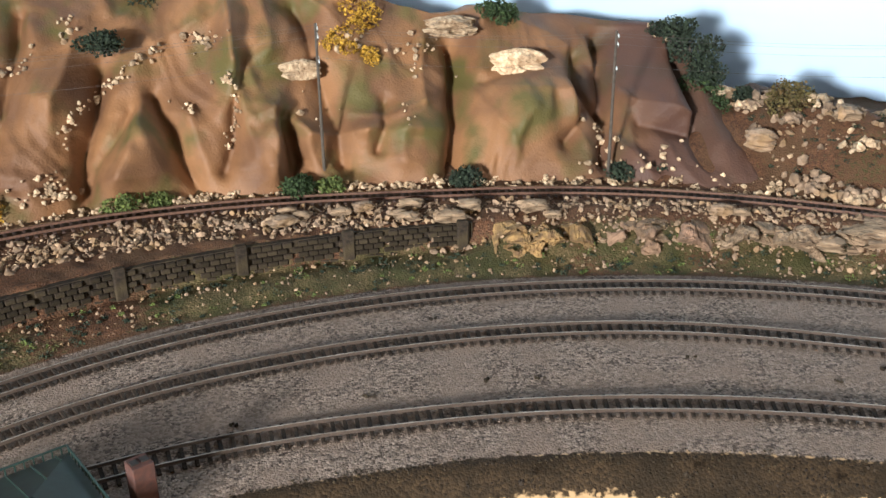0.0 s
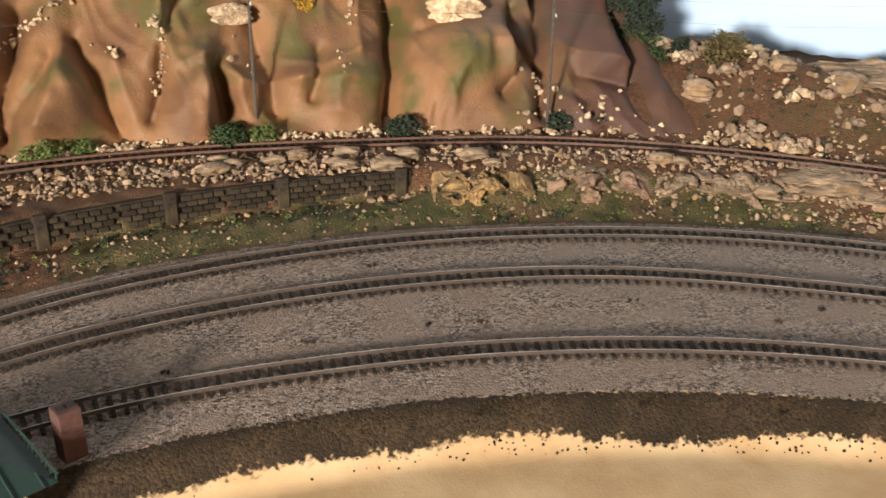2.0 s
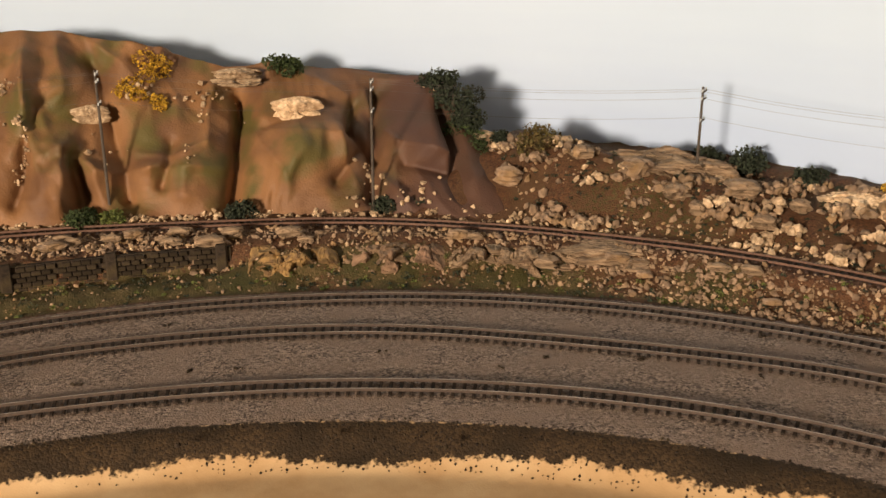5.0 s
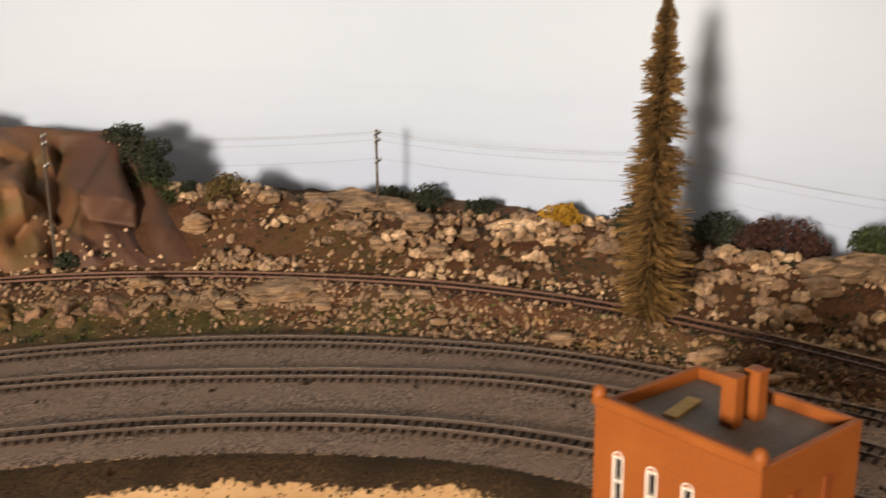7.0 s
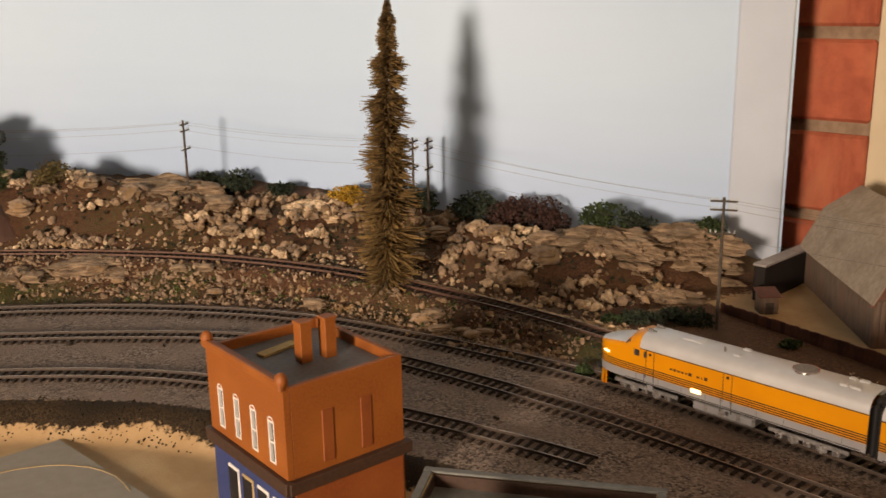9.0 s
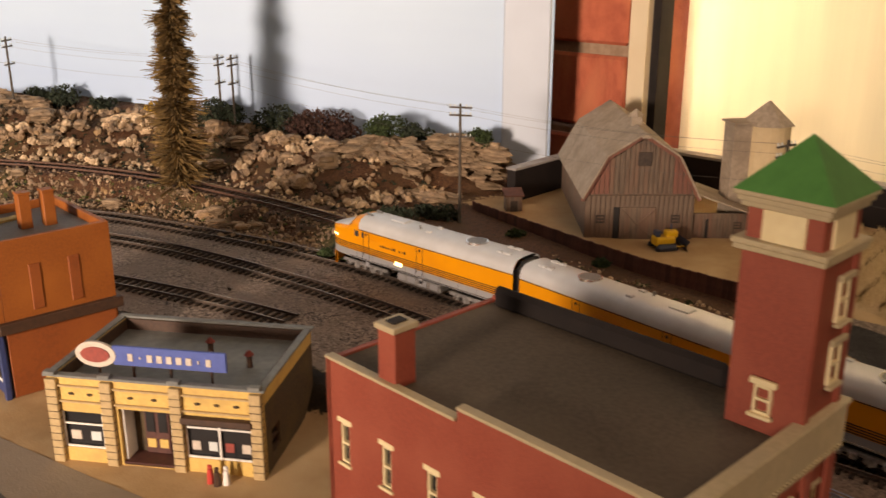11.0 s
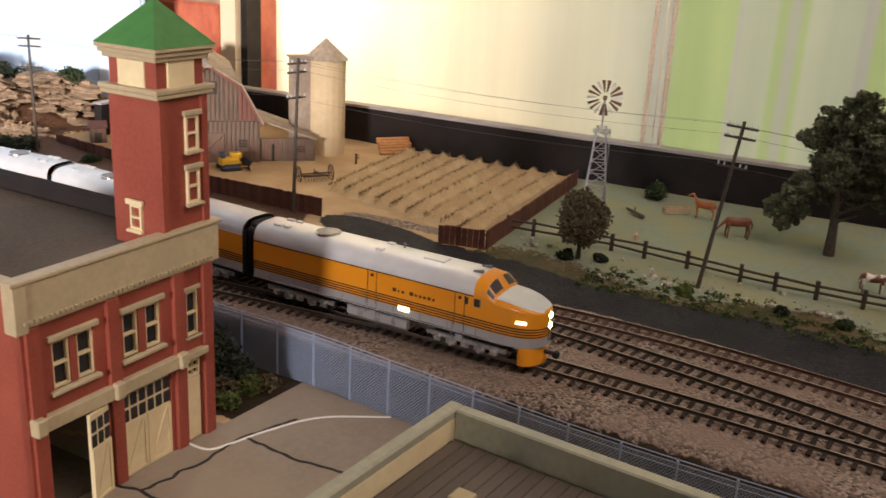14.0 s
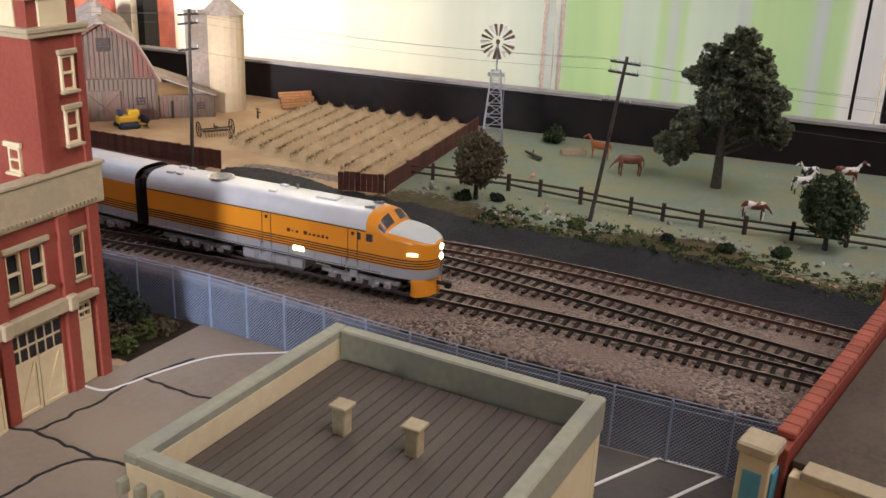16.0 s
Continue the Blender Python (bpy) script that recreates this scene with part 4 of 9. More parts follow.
base = [bm.verts.new((TWX + sx * 0.0212, TWY + sy * 0.0212, 0.2203)) for sx, sy in ((-1, -1), (1, -1), (1, 1), (-1, 1))]
top = bm.verts.new((TWX, TWY, 0.2425))
bm.faces.new(base[::-1])
for i in range(4):
    bm.faces.new((base[i], base[(i + 1) % 4], top))
part("roof", bm, M["roof_green"], tower, "green pyramid roof")
for z in (0.139, 0.167):
    window(tower, facing(TWX + 0.0005, TWY - 0.0182, z, 0), 0.009, 0.018, M["cream"], M["beige"], 0)
window(tower, facing(TWX - 0.0182, TWY + 0.004, 0.126, -90), 0.008, 0.013, M["cream"], M["cream"], 0)
for x in (-0.0145, 0.0145):
    part("pilaster", block((0.005, 0.0016, 0.092), (TWX + x, TWY - 0.0174, 0.150)), M["red_brick"], tower)

# ---- corner grocery ----
ST = pose(0.4295, 0.470, TOWN, 0, 0, -40) @ Matrix.Diagonal((1.03, 1.03, 0.87, 1))
st = holder("grocery_store", ST, "yellow-fronted model grocery store with roof sign", "building")
W, D, H = 0.135, 0.096, 0.067
fx, fy = -W / 2, -D / 2
open_bays = [(0.007, 0.033, 0.011, 0.040), (0.044, 0.078, 0.002, 0.045), (0.086, 0.128, 0.011, 0.045)]
bm = bmesh.new()
panel(bm, W, H, 0.004, open_bays)
part("front_wall", bm, M["store_yellow"], st, m=facing(fx, fy, 0, 0))
for turn, m in ((-90, facing(fx, -fy - 0.0005, 0, -90)), (90, facing(-fx, fy + 0.0005, 0, 90))):
    bm = bmesh.new()
    panel(bm, D - 0.001, H - 0.012, 0.004, [(0.012, 0.026, 0.012, 0.03)])
    part("side_wall", bm, M["dark_brick"], st, "soot-dark brick side wall", m=m)
    w = bmesh.new()
    panel(w, D - 0.001, 0.0118, 0.004)
    part("side_frieze", w, M["store_yellow"], st, m=m @ Matrix.Translation((0, 0, H - 0.0118)))
    window(st, m @ Matrix.Translation((0.012, 0.0012, 0.012)), 0.014, 0.018, M["dark_band"], None, 0)
part("back_wall", block((W, 0.004, H), (0, -fy - 0.002, H / 2)), M["dark_brick"], st)
part("roof", block((W - 0.008, D - 0.008, 0.002), (0, 0, 0.057)), M["store_grey"], st, "flat grey roof")
for size, at in (((W + 0.004, 0.005, 0.002), (0, fy + 0.001, H + 0.001)), ((W + 0.004, 0.005, 0.002), (0, -fy - 0.001, H + 0.001)), ((0.005, D - 0.008, 0.002), (fx + 0.001, 0, H + 0.001)), ((0.005, D - 0.008, 0.002), (-fx - 0.001, 0, H + 0.001))):
    part("coping", block(size, at), M["store_grey"], st)
for size, at in (((W - 0.009, 0.0008, 0.009), (0, -fy - 0.0045, 0.0625)), ((0.0008, D - 0.010, 0.009), (fx + 0.0046, 0, 0.0625)), ((0.0008, D - 0.010, 0.009), (-fx - 0.0046, 0, 0.0625))):
    part("parapet_lining", block(size, at, bevel=0), M["dark_band"], st, "dark inner face of the parapet")
for x in (0.0035, 0.0385, 0.082, 0.1315):
    p_ = part("pilaster", block((0.007, 0.004, H - 0.001), (fx + x, fy - 0.0012, (H - 0.001) / 2)), M["store_trim"], st)
    for k in range(10):
        part("course", block((0.0074, 0.0045, 0.0005), (fx + x, fy - 0.0012, 0.006 + k * 0.0058), bevel=0), M["dark_brick"], p_)
    part("cap", block((0.0075, 0.005, 0.003), (fx + x, fy - 0.001, H + 0.0035)), M["store_grey"], p_)
for x0, x1, z in ((0.007, 0.035, 0.0485), (0.042, 0.0785, 0.0485), (0.0855, 0.128, 0.0485), (0.007, 0.035, 0.0605), (0.042, 0.0785, 0.0605), (0.0855, 0.128, 0.0605)):
    part("moulding", block((x1 - x0, 0.002, 0.0014), (fx + (x0 + x1) / 2, fy - 0.0008, z)), M["store_trim"], st)
for x in (0.015, 0.027, 0.053, 0.068, 0.095, 0.107, 0.119):
    bm = bmesh.new()
    ball(bm, (fx + x, fy - 0.0005, 0.0545), 0.0022, 1, (1, 0.5, 0.55))
    part("rosette", bm, M["dark_brick"], st)
for (a, b, c, d), parts_ in zip((open_bays[0], open_bays[2]), (2, 4)):
    sw = part("shop_window", block((b - a, 0.0012, 0.0015), (fx + (a + b) / 2, fy + 0.001, d - 0.010)), M["white"], st, "white-framed shop window")
    for k in range(parts_ // 2 + 1):
        part("frame_bar", block((0.0016, 0.0012, d - c), (fx + a + (b - a) * k / (parts_ // 2), fy + 0.001, (c + d) / 2)), M["white"], sw)
    part("frame_bar", block((b - a, 0.0014, 0.0016), (fx + (a + b) / 2, fy + 0.001, c + 0.0008)), M["white"], sw)
    part("pane", block((b - a, 0.0006, d - c), (fx + (a + b) / 2, fy + 0.003, (c + d) / 2), bevel=0), M["dark_glass"], sw)
    for k in range(parts_):
        part("poster", block(((b - a) / parts_ * 0.5, 0.0005, 0.007), (fx + a + (b - a) * (k + 0.5) / parts_, fy + 0.0024, c + 0.009), bevel=0), (M["sign_pale"], M["insulator"], M["dull_red"], M["sign_pale"])[k % 4], sw)
part("awning", block((0.044, 0.005, 0.005), (fx + 0.107, fy - 0.002, 0.0425)), M["dark_band"], st)
part("porch_floor", block((0.034, 0.016, 0.0025), (fx + 0.061, fy + 0.008, 0.0015)), M["maroon_step"], st)
part("porch_back", block((0.034, 0.002, 0.044), (fx + 0.061, fy + 0.016, 0.0225)), M["dark_brick"], st)
for x in (0.050, 0.070):
    part("porch_side", block((0.0016, 0.013, 0.042), (fx + x - (0.005 if x < 0.06 else -0.006), fy + 0.0095, 0.0225)), M["white"], st)
dd = part("shop_door", block((0.016, 0.0014, 0.038), (fx + 0.061, fy + 0.0140, 0.0215)), M["maroon_step"], st, "dark red double shop door")
for x in (-0.004, 0.004):
    part("pane", block((0.0055, 0.0006, 0.016), (fx + 0.061 + x, fy + 0.0130, 0.028), bevel=0), M["dark_glass"], dd)
    part("kick_panel", block((0.0055, 0.0006, 0.007), (fx + 0.061 + x, fy + 0.0130, 0.011), bevel=0), M["store_yellow"], dd)
sign = part("roof_sign", block((0.072, 0.0022, 0.015), (fx + 0.073, fy + 0.014, 0.0790)), M["blue_sign"], st, "blue sign board with pale lettering")
for k, (w, h) in enumerate(((0.003, 0.0055), (0.0010, 0.0016), (0.0034, 0.0055), (0.0034, 0.0055), (0.0034, 0.0055), (0.0034, 0.0055), (0.0034, 0.0055), (0.0010, 0.0024), (0.003, 0.0055))):
    part("lettering_bar", block((w, 0.0006, h), (fx + 0.0485 + k * 0.0062, fy + 0.0126, 0.0785), bevel=0), M["sign_pale"], sign)
for x in (0.048, 0.072, 0.098):
    part("sign_leg", block((0.0016, 0.0016, 0.015), (fx + x, fy + 0.0165, 0.0655)), M["dark_band"], sign)
bm = bmesh.new()
bmesh.ops.create_cone(bm, cap_ends=True, segments=28, radius1=0.0125, radius2=0.0125, depth=0.002, matrix=Matrix.Translation((fx + 0.026, fy + 0.0135, 0.079)) @ Matrix.Rotation(radians(90), 4, "X") @ Matrix.Diagonal((1.05, 0.78, 1, 1)))
oval = part("roof_sign", bm, M["sign_pale"], st, "white oval sign with a red mark")
bm = bmesh.new()
bmesh.ops.create_cone(bm, cap_ends=True, segments=24, radius1=0.0085, radius2=0.0085, depth=0.002, matrix=Matrix.Translation((fx + 0.026, fy + 0.0128, 0.079)) @ Matrix.Rotation(radians(90), 4, "X") @ Matrix.Diagonal((1.1, 0.7, 1, 1)))
part("mark", bm, M["dull_red"], oval)
part("sign_leg", block((0.0016, 0.0016, 0.015), (fx + 0.026, fy + 0.0158, 0.0655)), M["dark_band"], oval)
for x, y in ((0.078, 0.062), (0.110, 0.047)):
    bm = bmesh.new()
    rod(bm, (fx + x, fy + y, 0.058), (fx + x, fy + y, 0.068), 0.0018, n=10)
    v_ = part("roof_vent", bm, M["dark_band"], st)
    bm = bmesh.new()
    rod(bm, (fx + x, fy + y, 0.068), (fx + x, fy + y, 0.0715), 0.0032, 0.001, n=10)
    part("cowl", bm, M["dull_red"], v_)
# small plain figures and crates before the shop
random.seed(8)
for k in range(3):
    bm = bmesh.new()
    x, y = fx + 0.104 + k * 0.005, fy - 0.010 - 0.002 * (k % 2)
    rod(bm, (x, y, 0.0), (x, y, 0.011), 0.0024, 0.0016, 8)
    ball(bm, (x, y, 0.0128), 0.0017)
    thing("model_figure", bm, (M["sign_red"], M["dark_band"], M["white"])[k], "tiny plain painted figure standing on the pavement", "figurine", "figures by the store", at=ST)

# ---- orange corner building ----
OB = pose(0.3607, 0.6368, TOWN, 0, 0, 12)
ob_ = holder("corner_building", OB, "orange two-storey model corner building with blue shopfront", "building")
W, D, H = 0.086, 0.100, 0.121
fx, fy = -W / 2, -D / 2
bm = bmesh.new()
wins = [(0.013 + 0.0220 * k, 0.0205 + 0.0220 * k, 0.064, 0.092) for k in range(4)]
panel(bm, D, H - 0.05, 0.004, [(a, b, c - 0.05, d - 0.05) for a, b, c, d in wins])
LEFT = facing(fx, -fy, 0, -90)
part("street_wall", bm, M["orange_brick"], ob_, m=LEFT @ Matrix.Translation((0, 0, 0.05)))
for a, b, c, d in wins:
    w_ = window(ob_, LEFT @ Matrix.Translation((a, 0.0004, c)), b - a, d - c, M["white"], None, 0, "white arched sash window")
    bm = bmesh.new()
    rows = [[((b - a) / 2 + r * math.cos(t), yy, d - c - 0.001 + r * math.sin(t)) for r, yy in ((0.0030, -0.0006), (0.0038, -0.0006), (0.0038, 0.0012), (0.0030, 0.0012))] for t in np.linspace(0, math.pi, 9)]
    grid_faces(bm, rows, True)
    part("arch", bm, M["white"], w_)
part("side_wall", block((W - 0.0045, 0.004, H - 0.004), (0.002, fy + 0.0021, (H - 0.004) / 2)), M["orange_brick"], ob_)
part("side_wall", block((0.004, D - 0.0045, H - 0.004), (-fx - 0.002, 0.002, (H - 0.004) / 2)), M["orange_brick"], ob_)
part("back_wall", block((W - 0.009, 0.004, H - 0.004), (0, -fy - 0.002, (H - 0.004) / 2)), M["orange_brick"], ob_)
part("roof", block((W - 0.008, D - 0.008, 0.003), (0, 0, H - 0.012)), M["roof_grey"], ob_, "flat grey roof")
part("band", block((0.005, D + 0.006, 0.009), (fx - 0.001, 0, 0.0545)), M["dark_band"], ob_)
part("band", block((W + 0.004, 0.0055, 0.008), (0.001, fy - 0.0018, 0.0545)), M["dark_band"], ob_)
part("cornice", block((0.004, D + 0.002, 0.006), (fx - 0.0008, 0, H - 0.002), bevel=0.001), M["orange_brick"], ob_)
for y in (fy + 0.002, -fy - 0.002):
    bm = bmesh.new()
    ball(bm, (fx + 0.0005, y, H + 0.001), 0.0045, 2, (0.9, 0.9, 1.2))
    part("finial", bm, M["orange_brick"], ob_, smooth=True)
for x in (-0.014, 0.014):
    part("blind_niche", block((0.008, 0.001, 0.034), (x, fy - 0.0001, 0.080)), M["brown_orange"], ob_, "shallow blind niche")
part("lower_wall", block((W - 0.006, 0.001, 0.0495), (0.001, fy - 0.0004, 0.0253)), M["brown_orange"], ob_, "red-brown lower storey wall")
front = part("shopfront", block((0.003, D - 0.001, 0.049), (fx + 0.0016, 0, 0.025)), M["store_blue"], ob_, "blue shopfront with white framed windows")
for k in range(4):
    y = fy + 0.013 + k * 0.0195
    part("frame", block((0.0012, 0.014, 0.030), (fx - 0.0003, y, 0.026)), M["white"] if k != 2 else M["store_trim"], front)
    part("pane", block((0.0008, 0.0115, 0.024), (fx - 0.0011, y, 0.027), bevel=0), M["dark_glass"], front)
for x, y in ((-0.001, -0.004), (0.016, -0.006)):
    c_ = part("chimney", block((0.0085, 0.0085, 0.026), (x, y, H - 0.011 + 0.013)), M["orange_brick"], ob_)
    part("cap", block((0.0095, 0.0095, 0.002), (x, y, H + 0.0158)), M["orange_brick"], c_)
bm = bmesh.new()
box(bm, (0.030, 0.008, 0.0015), (-0.004, 0.024, H - 0.0095), 12)
part("plank", bm, M["plank"], ob_, "loose pale plank")
# blue trims cast a dark wooden sign edge on the pavement side
part("corner_post", block((0.004, 0.004, 0.05), (fx - 0.0005, fy + 0.001, 0.025)), M["store_blue"], ob_)

# ---- flat-roofed building ----
RF = pose(0.5848, -0.1172, TOWN, 0, 0, 9.7)
rf = holder("flat_roofed_building", RF, "cream model building with plank roof and green-grey parapet", "building")
W, D, H = 0.1285, 0.1334, 0.074
bm = bmesh.new()
for size, at in (((W - 0.006, 0.006, H - 0.004), (0, -D / 2 + 0.003, H / 2)), ((W - 0.006, 0.006, H - 0.004), (0, D / 2 - 0.003, H / 2)), ((0.006, D, H - 0.004), (-W / 2 + 0.0, 0, H / 2)), ((0.006, D, H - 0.004), (W / 2 - 0.0, 0, H / 2))):
    part("wall", block(size, at), M["cream"], rf)
for size, at in (((W + 0.0055, 0.0070, 0.016), (0, -D / 2 + 0.0024, H - 0.006)), ((W + 0.0055, 0.0070, 0.016), (0, D / 2 - 0.0024, H - 0.006)), ((0.0070, D - 0.0119, 0.0158), (-W / 2 + 0.0008, 0, H - 0.006)), ((0.0070, D - 0.0119, 0.0158), (W / 2 - 0.0008, 0, H - 0.006))):
    part("parapet", block(size, at, bevel=0.0008), M["parapet"], rf)
part("parapet", block((0.012, 0.05, 0.006), (-W / 2 - 0.002, -0.025, H - 0.0005), bevel=0.0008), M["parapet"], rf, "raised centre of the parapet")
dentil = mesh_of(block((0.010, 0.003, 0.006), (0, 0, 0)), "dentil", M["parapet"])
for k in range(16):
    part("dentil", dentil, None, rf, m=pose(-W / 2 - 0.002, -D / 2 + 0.006 + k * 0.0085, H - 0.011))
deck = part("roof_base", block((W - 0.012, D - 0.012, 0.003), (0, 0, H - 0.0145), bevel=0), M["crack"], rf)
bm = bmesh.new()
box(bm, (W - 0.0125, 0.0055, 0.0012), bevel=0.0002)
board = mesh_of(bm, "roof_board", M["roof_board"])
for k in range(20):
    part("roof_board", board, None, deck, m=pose(0, -D / 2 + 0.0100 + k * 0.00595, H - 0.0125))
for x, y in ((0.0045, 0.0215), (0.0064, -0.0112)):
    v_ = part("roof_vent", block((0.0058, 0.0058, 0.012), (x, y, H - 0.0060), rz=0), M["vent_tan"], rf, "tan box vent")
    part("cap", block((0.0084, 0.0084, 0.0018), (x, y, H + 0.0008)), M["vent_tan"], v_)

# ---- brick building with red coping ----
RB = pose(0.70, -0.232, TOWN, 0, 0, 1.5)
rb = holder("brick_warehouse", RB, "low brick model building with red coping", "building")
part("wall", block((0.200, 0.008, 0.060), (0.100, -0.002, 0.030)), M["red_brick"], rb)
part("wall", block((0.008, 0.20, 0.050), (0.002, -0.108, 0.025)), M["cream"], rb, "cream front wall")
part("roof", block((0.190, 0.19, 0.003), (0.100, -0.102, 0.052)), M["deck"], rb, "dark flat roof")
part("front_cap", block((0.011, 0.19, 0.004), (0.002, -0.108, 0.0525)), M["beige"], rb)
bm = bmesh.new()
box(bm, (0.0078, 0.0080, 0.0036), bevel=0.0006)
cop = mesh_of(bm, "coping_brick", M["coping"])
for k in range(23):
    part("coping_brick", cop, None, rb, m=pose(0.012 + k * 0.0083, -0.002, 0.0620))
part("chimney_stack", block((0.014, 0.016, 0.050), (0.206, -0.003, 0.064)), M["orange_brick"], rb)
pil = part("corner_pillar", block((0.013, 0.013, 0.058), (-0.004, 0.004, 0.029)), M["cream"], rb)
part("cap", block((0.016, 0.016, 0.005), (-0.004, 0.004, 0.0608), bevel=0.001), M["beige"], pil)
part("panel", block((0.008, 0.001, 0.046), (-0.004, -0.0032 + 0.0, 0.029), m=pose(0, 0, 0)), M["blue_panel"], pil)
part("panel", block((0.001, 0.008, 0.044), (-0.0108, 0.004, 0.029)), M["blue_panel"], pil)

# ---- depot with green roof ----
DP = pose(-0.391, 0.918, TOWN, 0, 0, 30)
dp = holder("depot", DP, "small model depot with dark green seamed roof", "building")
part("wall", block((0.10, 0.075, 0.04), (0, 0, 0.02)), M["depot_wall"], dp)
bm = bmesh.new()
bx, by = 0.063, 0.047
lo = [bm.verts.new((sx * bx, sy * by, 0.041)) for sx, sy in ((-1, -1), (1, -1), (1, 1), (-1, 1))]
hi = [bm.verts.new((sx * 0.030, 0, 0.054)) for sx in (-1, 1)]
bm.faces.new(lo[::-1])
bm.faces.new((lo[0], lo[1], hi[1], hi[0]))
bm.faces.new((lo[1], lo[2], hi[1]))
bm.faces.new((lo[2], lo[3], hi[0], hi[1]))
bm.faces.new((lo[3], lo[0], hi[0]))
rf_ = part("roof", bm, M["depot_roof"], dp, "dark green hipped roof")
for k in range(9):
    x = -0.056 + k * 0.014
    top = 0.054 if abs(x) < 0.03 else 0.054 - (abs(x) - 0.03) * 0.39
    yy = 0 if abs(x) < 0.03 else (abs(x) - 0.03) / 0.033 * by
    for s in (-1, 1):
        bm = bmesh.new()
        rod(bm, (x, s * by, 0.0414), (x, s * yy, top + 0.0004), 0.0006, n=5)
        part("seam", bm, M["depot_roof"], rf_)
bm = bmesh.new()
for k in range(24):
    box(bm, (0.0008, 0.0008, 0.005), (-bx + 0.003 + k * 0.0052, by, 0.0436))
    if k < 18:
        box(bm, (0.0008, 0.0008, 0.005), (bx, -by + 0.003 + k * 0.0052, 0.0436))
box(bm, (2 * bx, 0.001, 0.001), (0, by, 0.0462))
box(bm, (0.001, 2 * by, 0.001), (bx, 0, 0.0462))
part("cresting", bm, M["depot_roof"], rf_)
c_ = part("chimney", block((0.0125, 0.0125, 0.052), (0.086, -0.004, 0.026)), M["brown_brick"], dp, "brown brick chimney")
part("flue", block((0.004, 0.0045, 0.001), (0.083, -0.004, 0.0523), bevel=0), M["crack"], c_)
part("flue", block((0.004, 0.0045, 0.001), (0.089, -0.004, 0.0523), bevel=0), M["crack"], c_)
bm = bmesh.new()
rod(bm, (0.0, 0.0, 0.0545), (0.0, 0.0, 0.064), 0.0018, 0.0014, 8)
ball(bm, (0.0, 0.0, 0.0655), 0.0014)
thing("model_figure", bm, M["store_blue"], "tiny plain painted figure on the depot roof", "figurine", at=DP @ pose(-0.010, 0.012, 0))

# ---- paving of the town ----
def slab(name, outline, z0, z1, material, label, category):
    bm = bmesh.new()
    prism(bm, outline, z0, z1)
    return thing(name, bm, material, label, category, kind="structure")


lot = slab("pavement", [(0.50, -0.30), (0.788, -0.30), (0.758, -0.205), (0.727, -0.075), (0.704, 0.072), (0.694, 0.136), (0.626, 0.124), (0.50, 0.097)], TOWN - 0.004, TOWN + 0.0006, M["concrete"], "tan concrete lot cracked into slabs", "pavement")
slab("pavement", [(0.43, 0.09), (0.50, 0.097), (0.626, 0.124), (0.60, 0.17), (0.44, 0.30), (0.36, 0.44), (0.30, 0.555), (0.27, 0.56)], TOWN - 0.004, TOWN + 0.0002, M["concrete"], "tan pavement beside the store", "pavement")
slab("road", [(0.20, 0.0), (0.43, 0.09), (0.305, 0.46), (0.262, 0.56), (0.10, 0.56), (0.10, 0.1)], TOWN - 0.004, TOWN + 0.0003, M["asphalt"], "grey model road", "road")
slab("parking_lot", [(0.685, -0.30), (0.786, -0.30), (0.757, -0.206), (0.724, -0.078), (0.665, -0.088), (0.676, -0.19)], TOWN + 0.0007, TOWN + 0.0012, M["asphalt"], "dark paved parking strip with white lines", "parking lot")


def ribbon(name, pts, width, z, material, label, category, wob=0.0, parent=None):
    q = spline(pts, 0.0015)
    if wob:
        q = q + np.array([[noise.noise(Vector((a * 120, b * 120, 1))), noise.noise(Vector((a * 120, b * 120, 7)))] for a, b in q]) * wob
    d = np.gradient(q, axis=0)
    d /= np.linalg.norm(d, axis=1)[:, None]
    rows = []
    for i, (p_, t_) in enumerate(zip(q, d)):
        w = width / 2 * (1 + (0.4 * noise.noise(Vector((i * 0.3, 5, 1))) if wob else 0))
        a, b = (p_[0] - t_[1] * w, p_[1] + t_[0] * w), (p_[0] + t_[1] * w, p_[1] - t_[0] * w)
        rows.append([(*a, z), (*a, z + 0.0004), (*b, z + 0.0004), (*b, z)])
    bm = bmesh.new()
    grid_faces(bm, rows)
    if parent:
        return part(name, bm, material, parent, label)
    return thing(name, bm, material, label, category, kind="structure")


zc = TOWN + 0.0006
for pts in ([(0.54, 0.118), (0.553, 0.092), (0.562, 0.046), (0.575, 0.01)], [(0.553, 0.092), (0.59, 0.096), (0.625, 0.103), (0.66, 0.10)], [(0.625, 0.103), (0.633, 0.061), (0.65, 0.02)], [(0.50, 0.05), (0.545, 0.055), (0.562, 0.046)]):
    ribbon("crack", pts, 0.0016, zc, M["crack"], "", "crack", 0.002, lot)
ribbon("wire", [(0.597, 0.119), (0.602, 0.105), (0.615, 0.102), (0.64, 0.100), (0.672, 0.092), (0.705, 0.064)], 0.0016, zc + 0.0001, M["white"], "white curved wire", "wire", parent=lot)
for pts in ([(0.69, -0.146), (0.748, -0.163)], [(0.70, -0.178), (0.757, -0.195)], [(0.684, -0.112), (0.738, -0.128)], [(0.748, -0.163), (0.7555, -0.196)]):
    ribbon("trim_line", pts, 0.0018, TOWN + 0.0012, M["white"], "white painted parking line", "road marking")
card = slab("pavement", [(0.222, 0.832), (0.05, 0.79), (0.11, 0.56), (0.305, 0.60)], TOWN + 0.0005, TOWN + 0.003, M["grey_card"], "loose grey card sheet with a drawn circle", "card sheet")
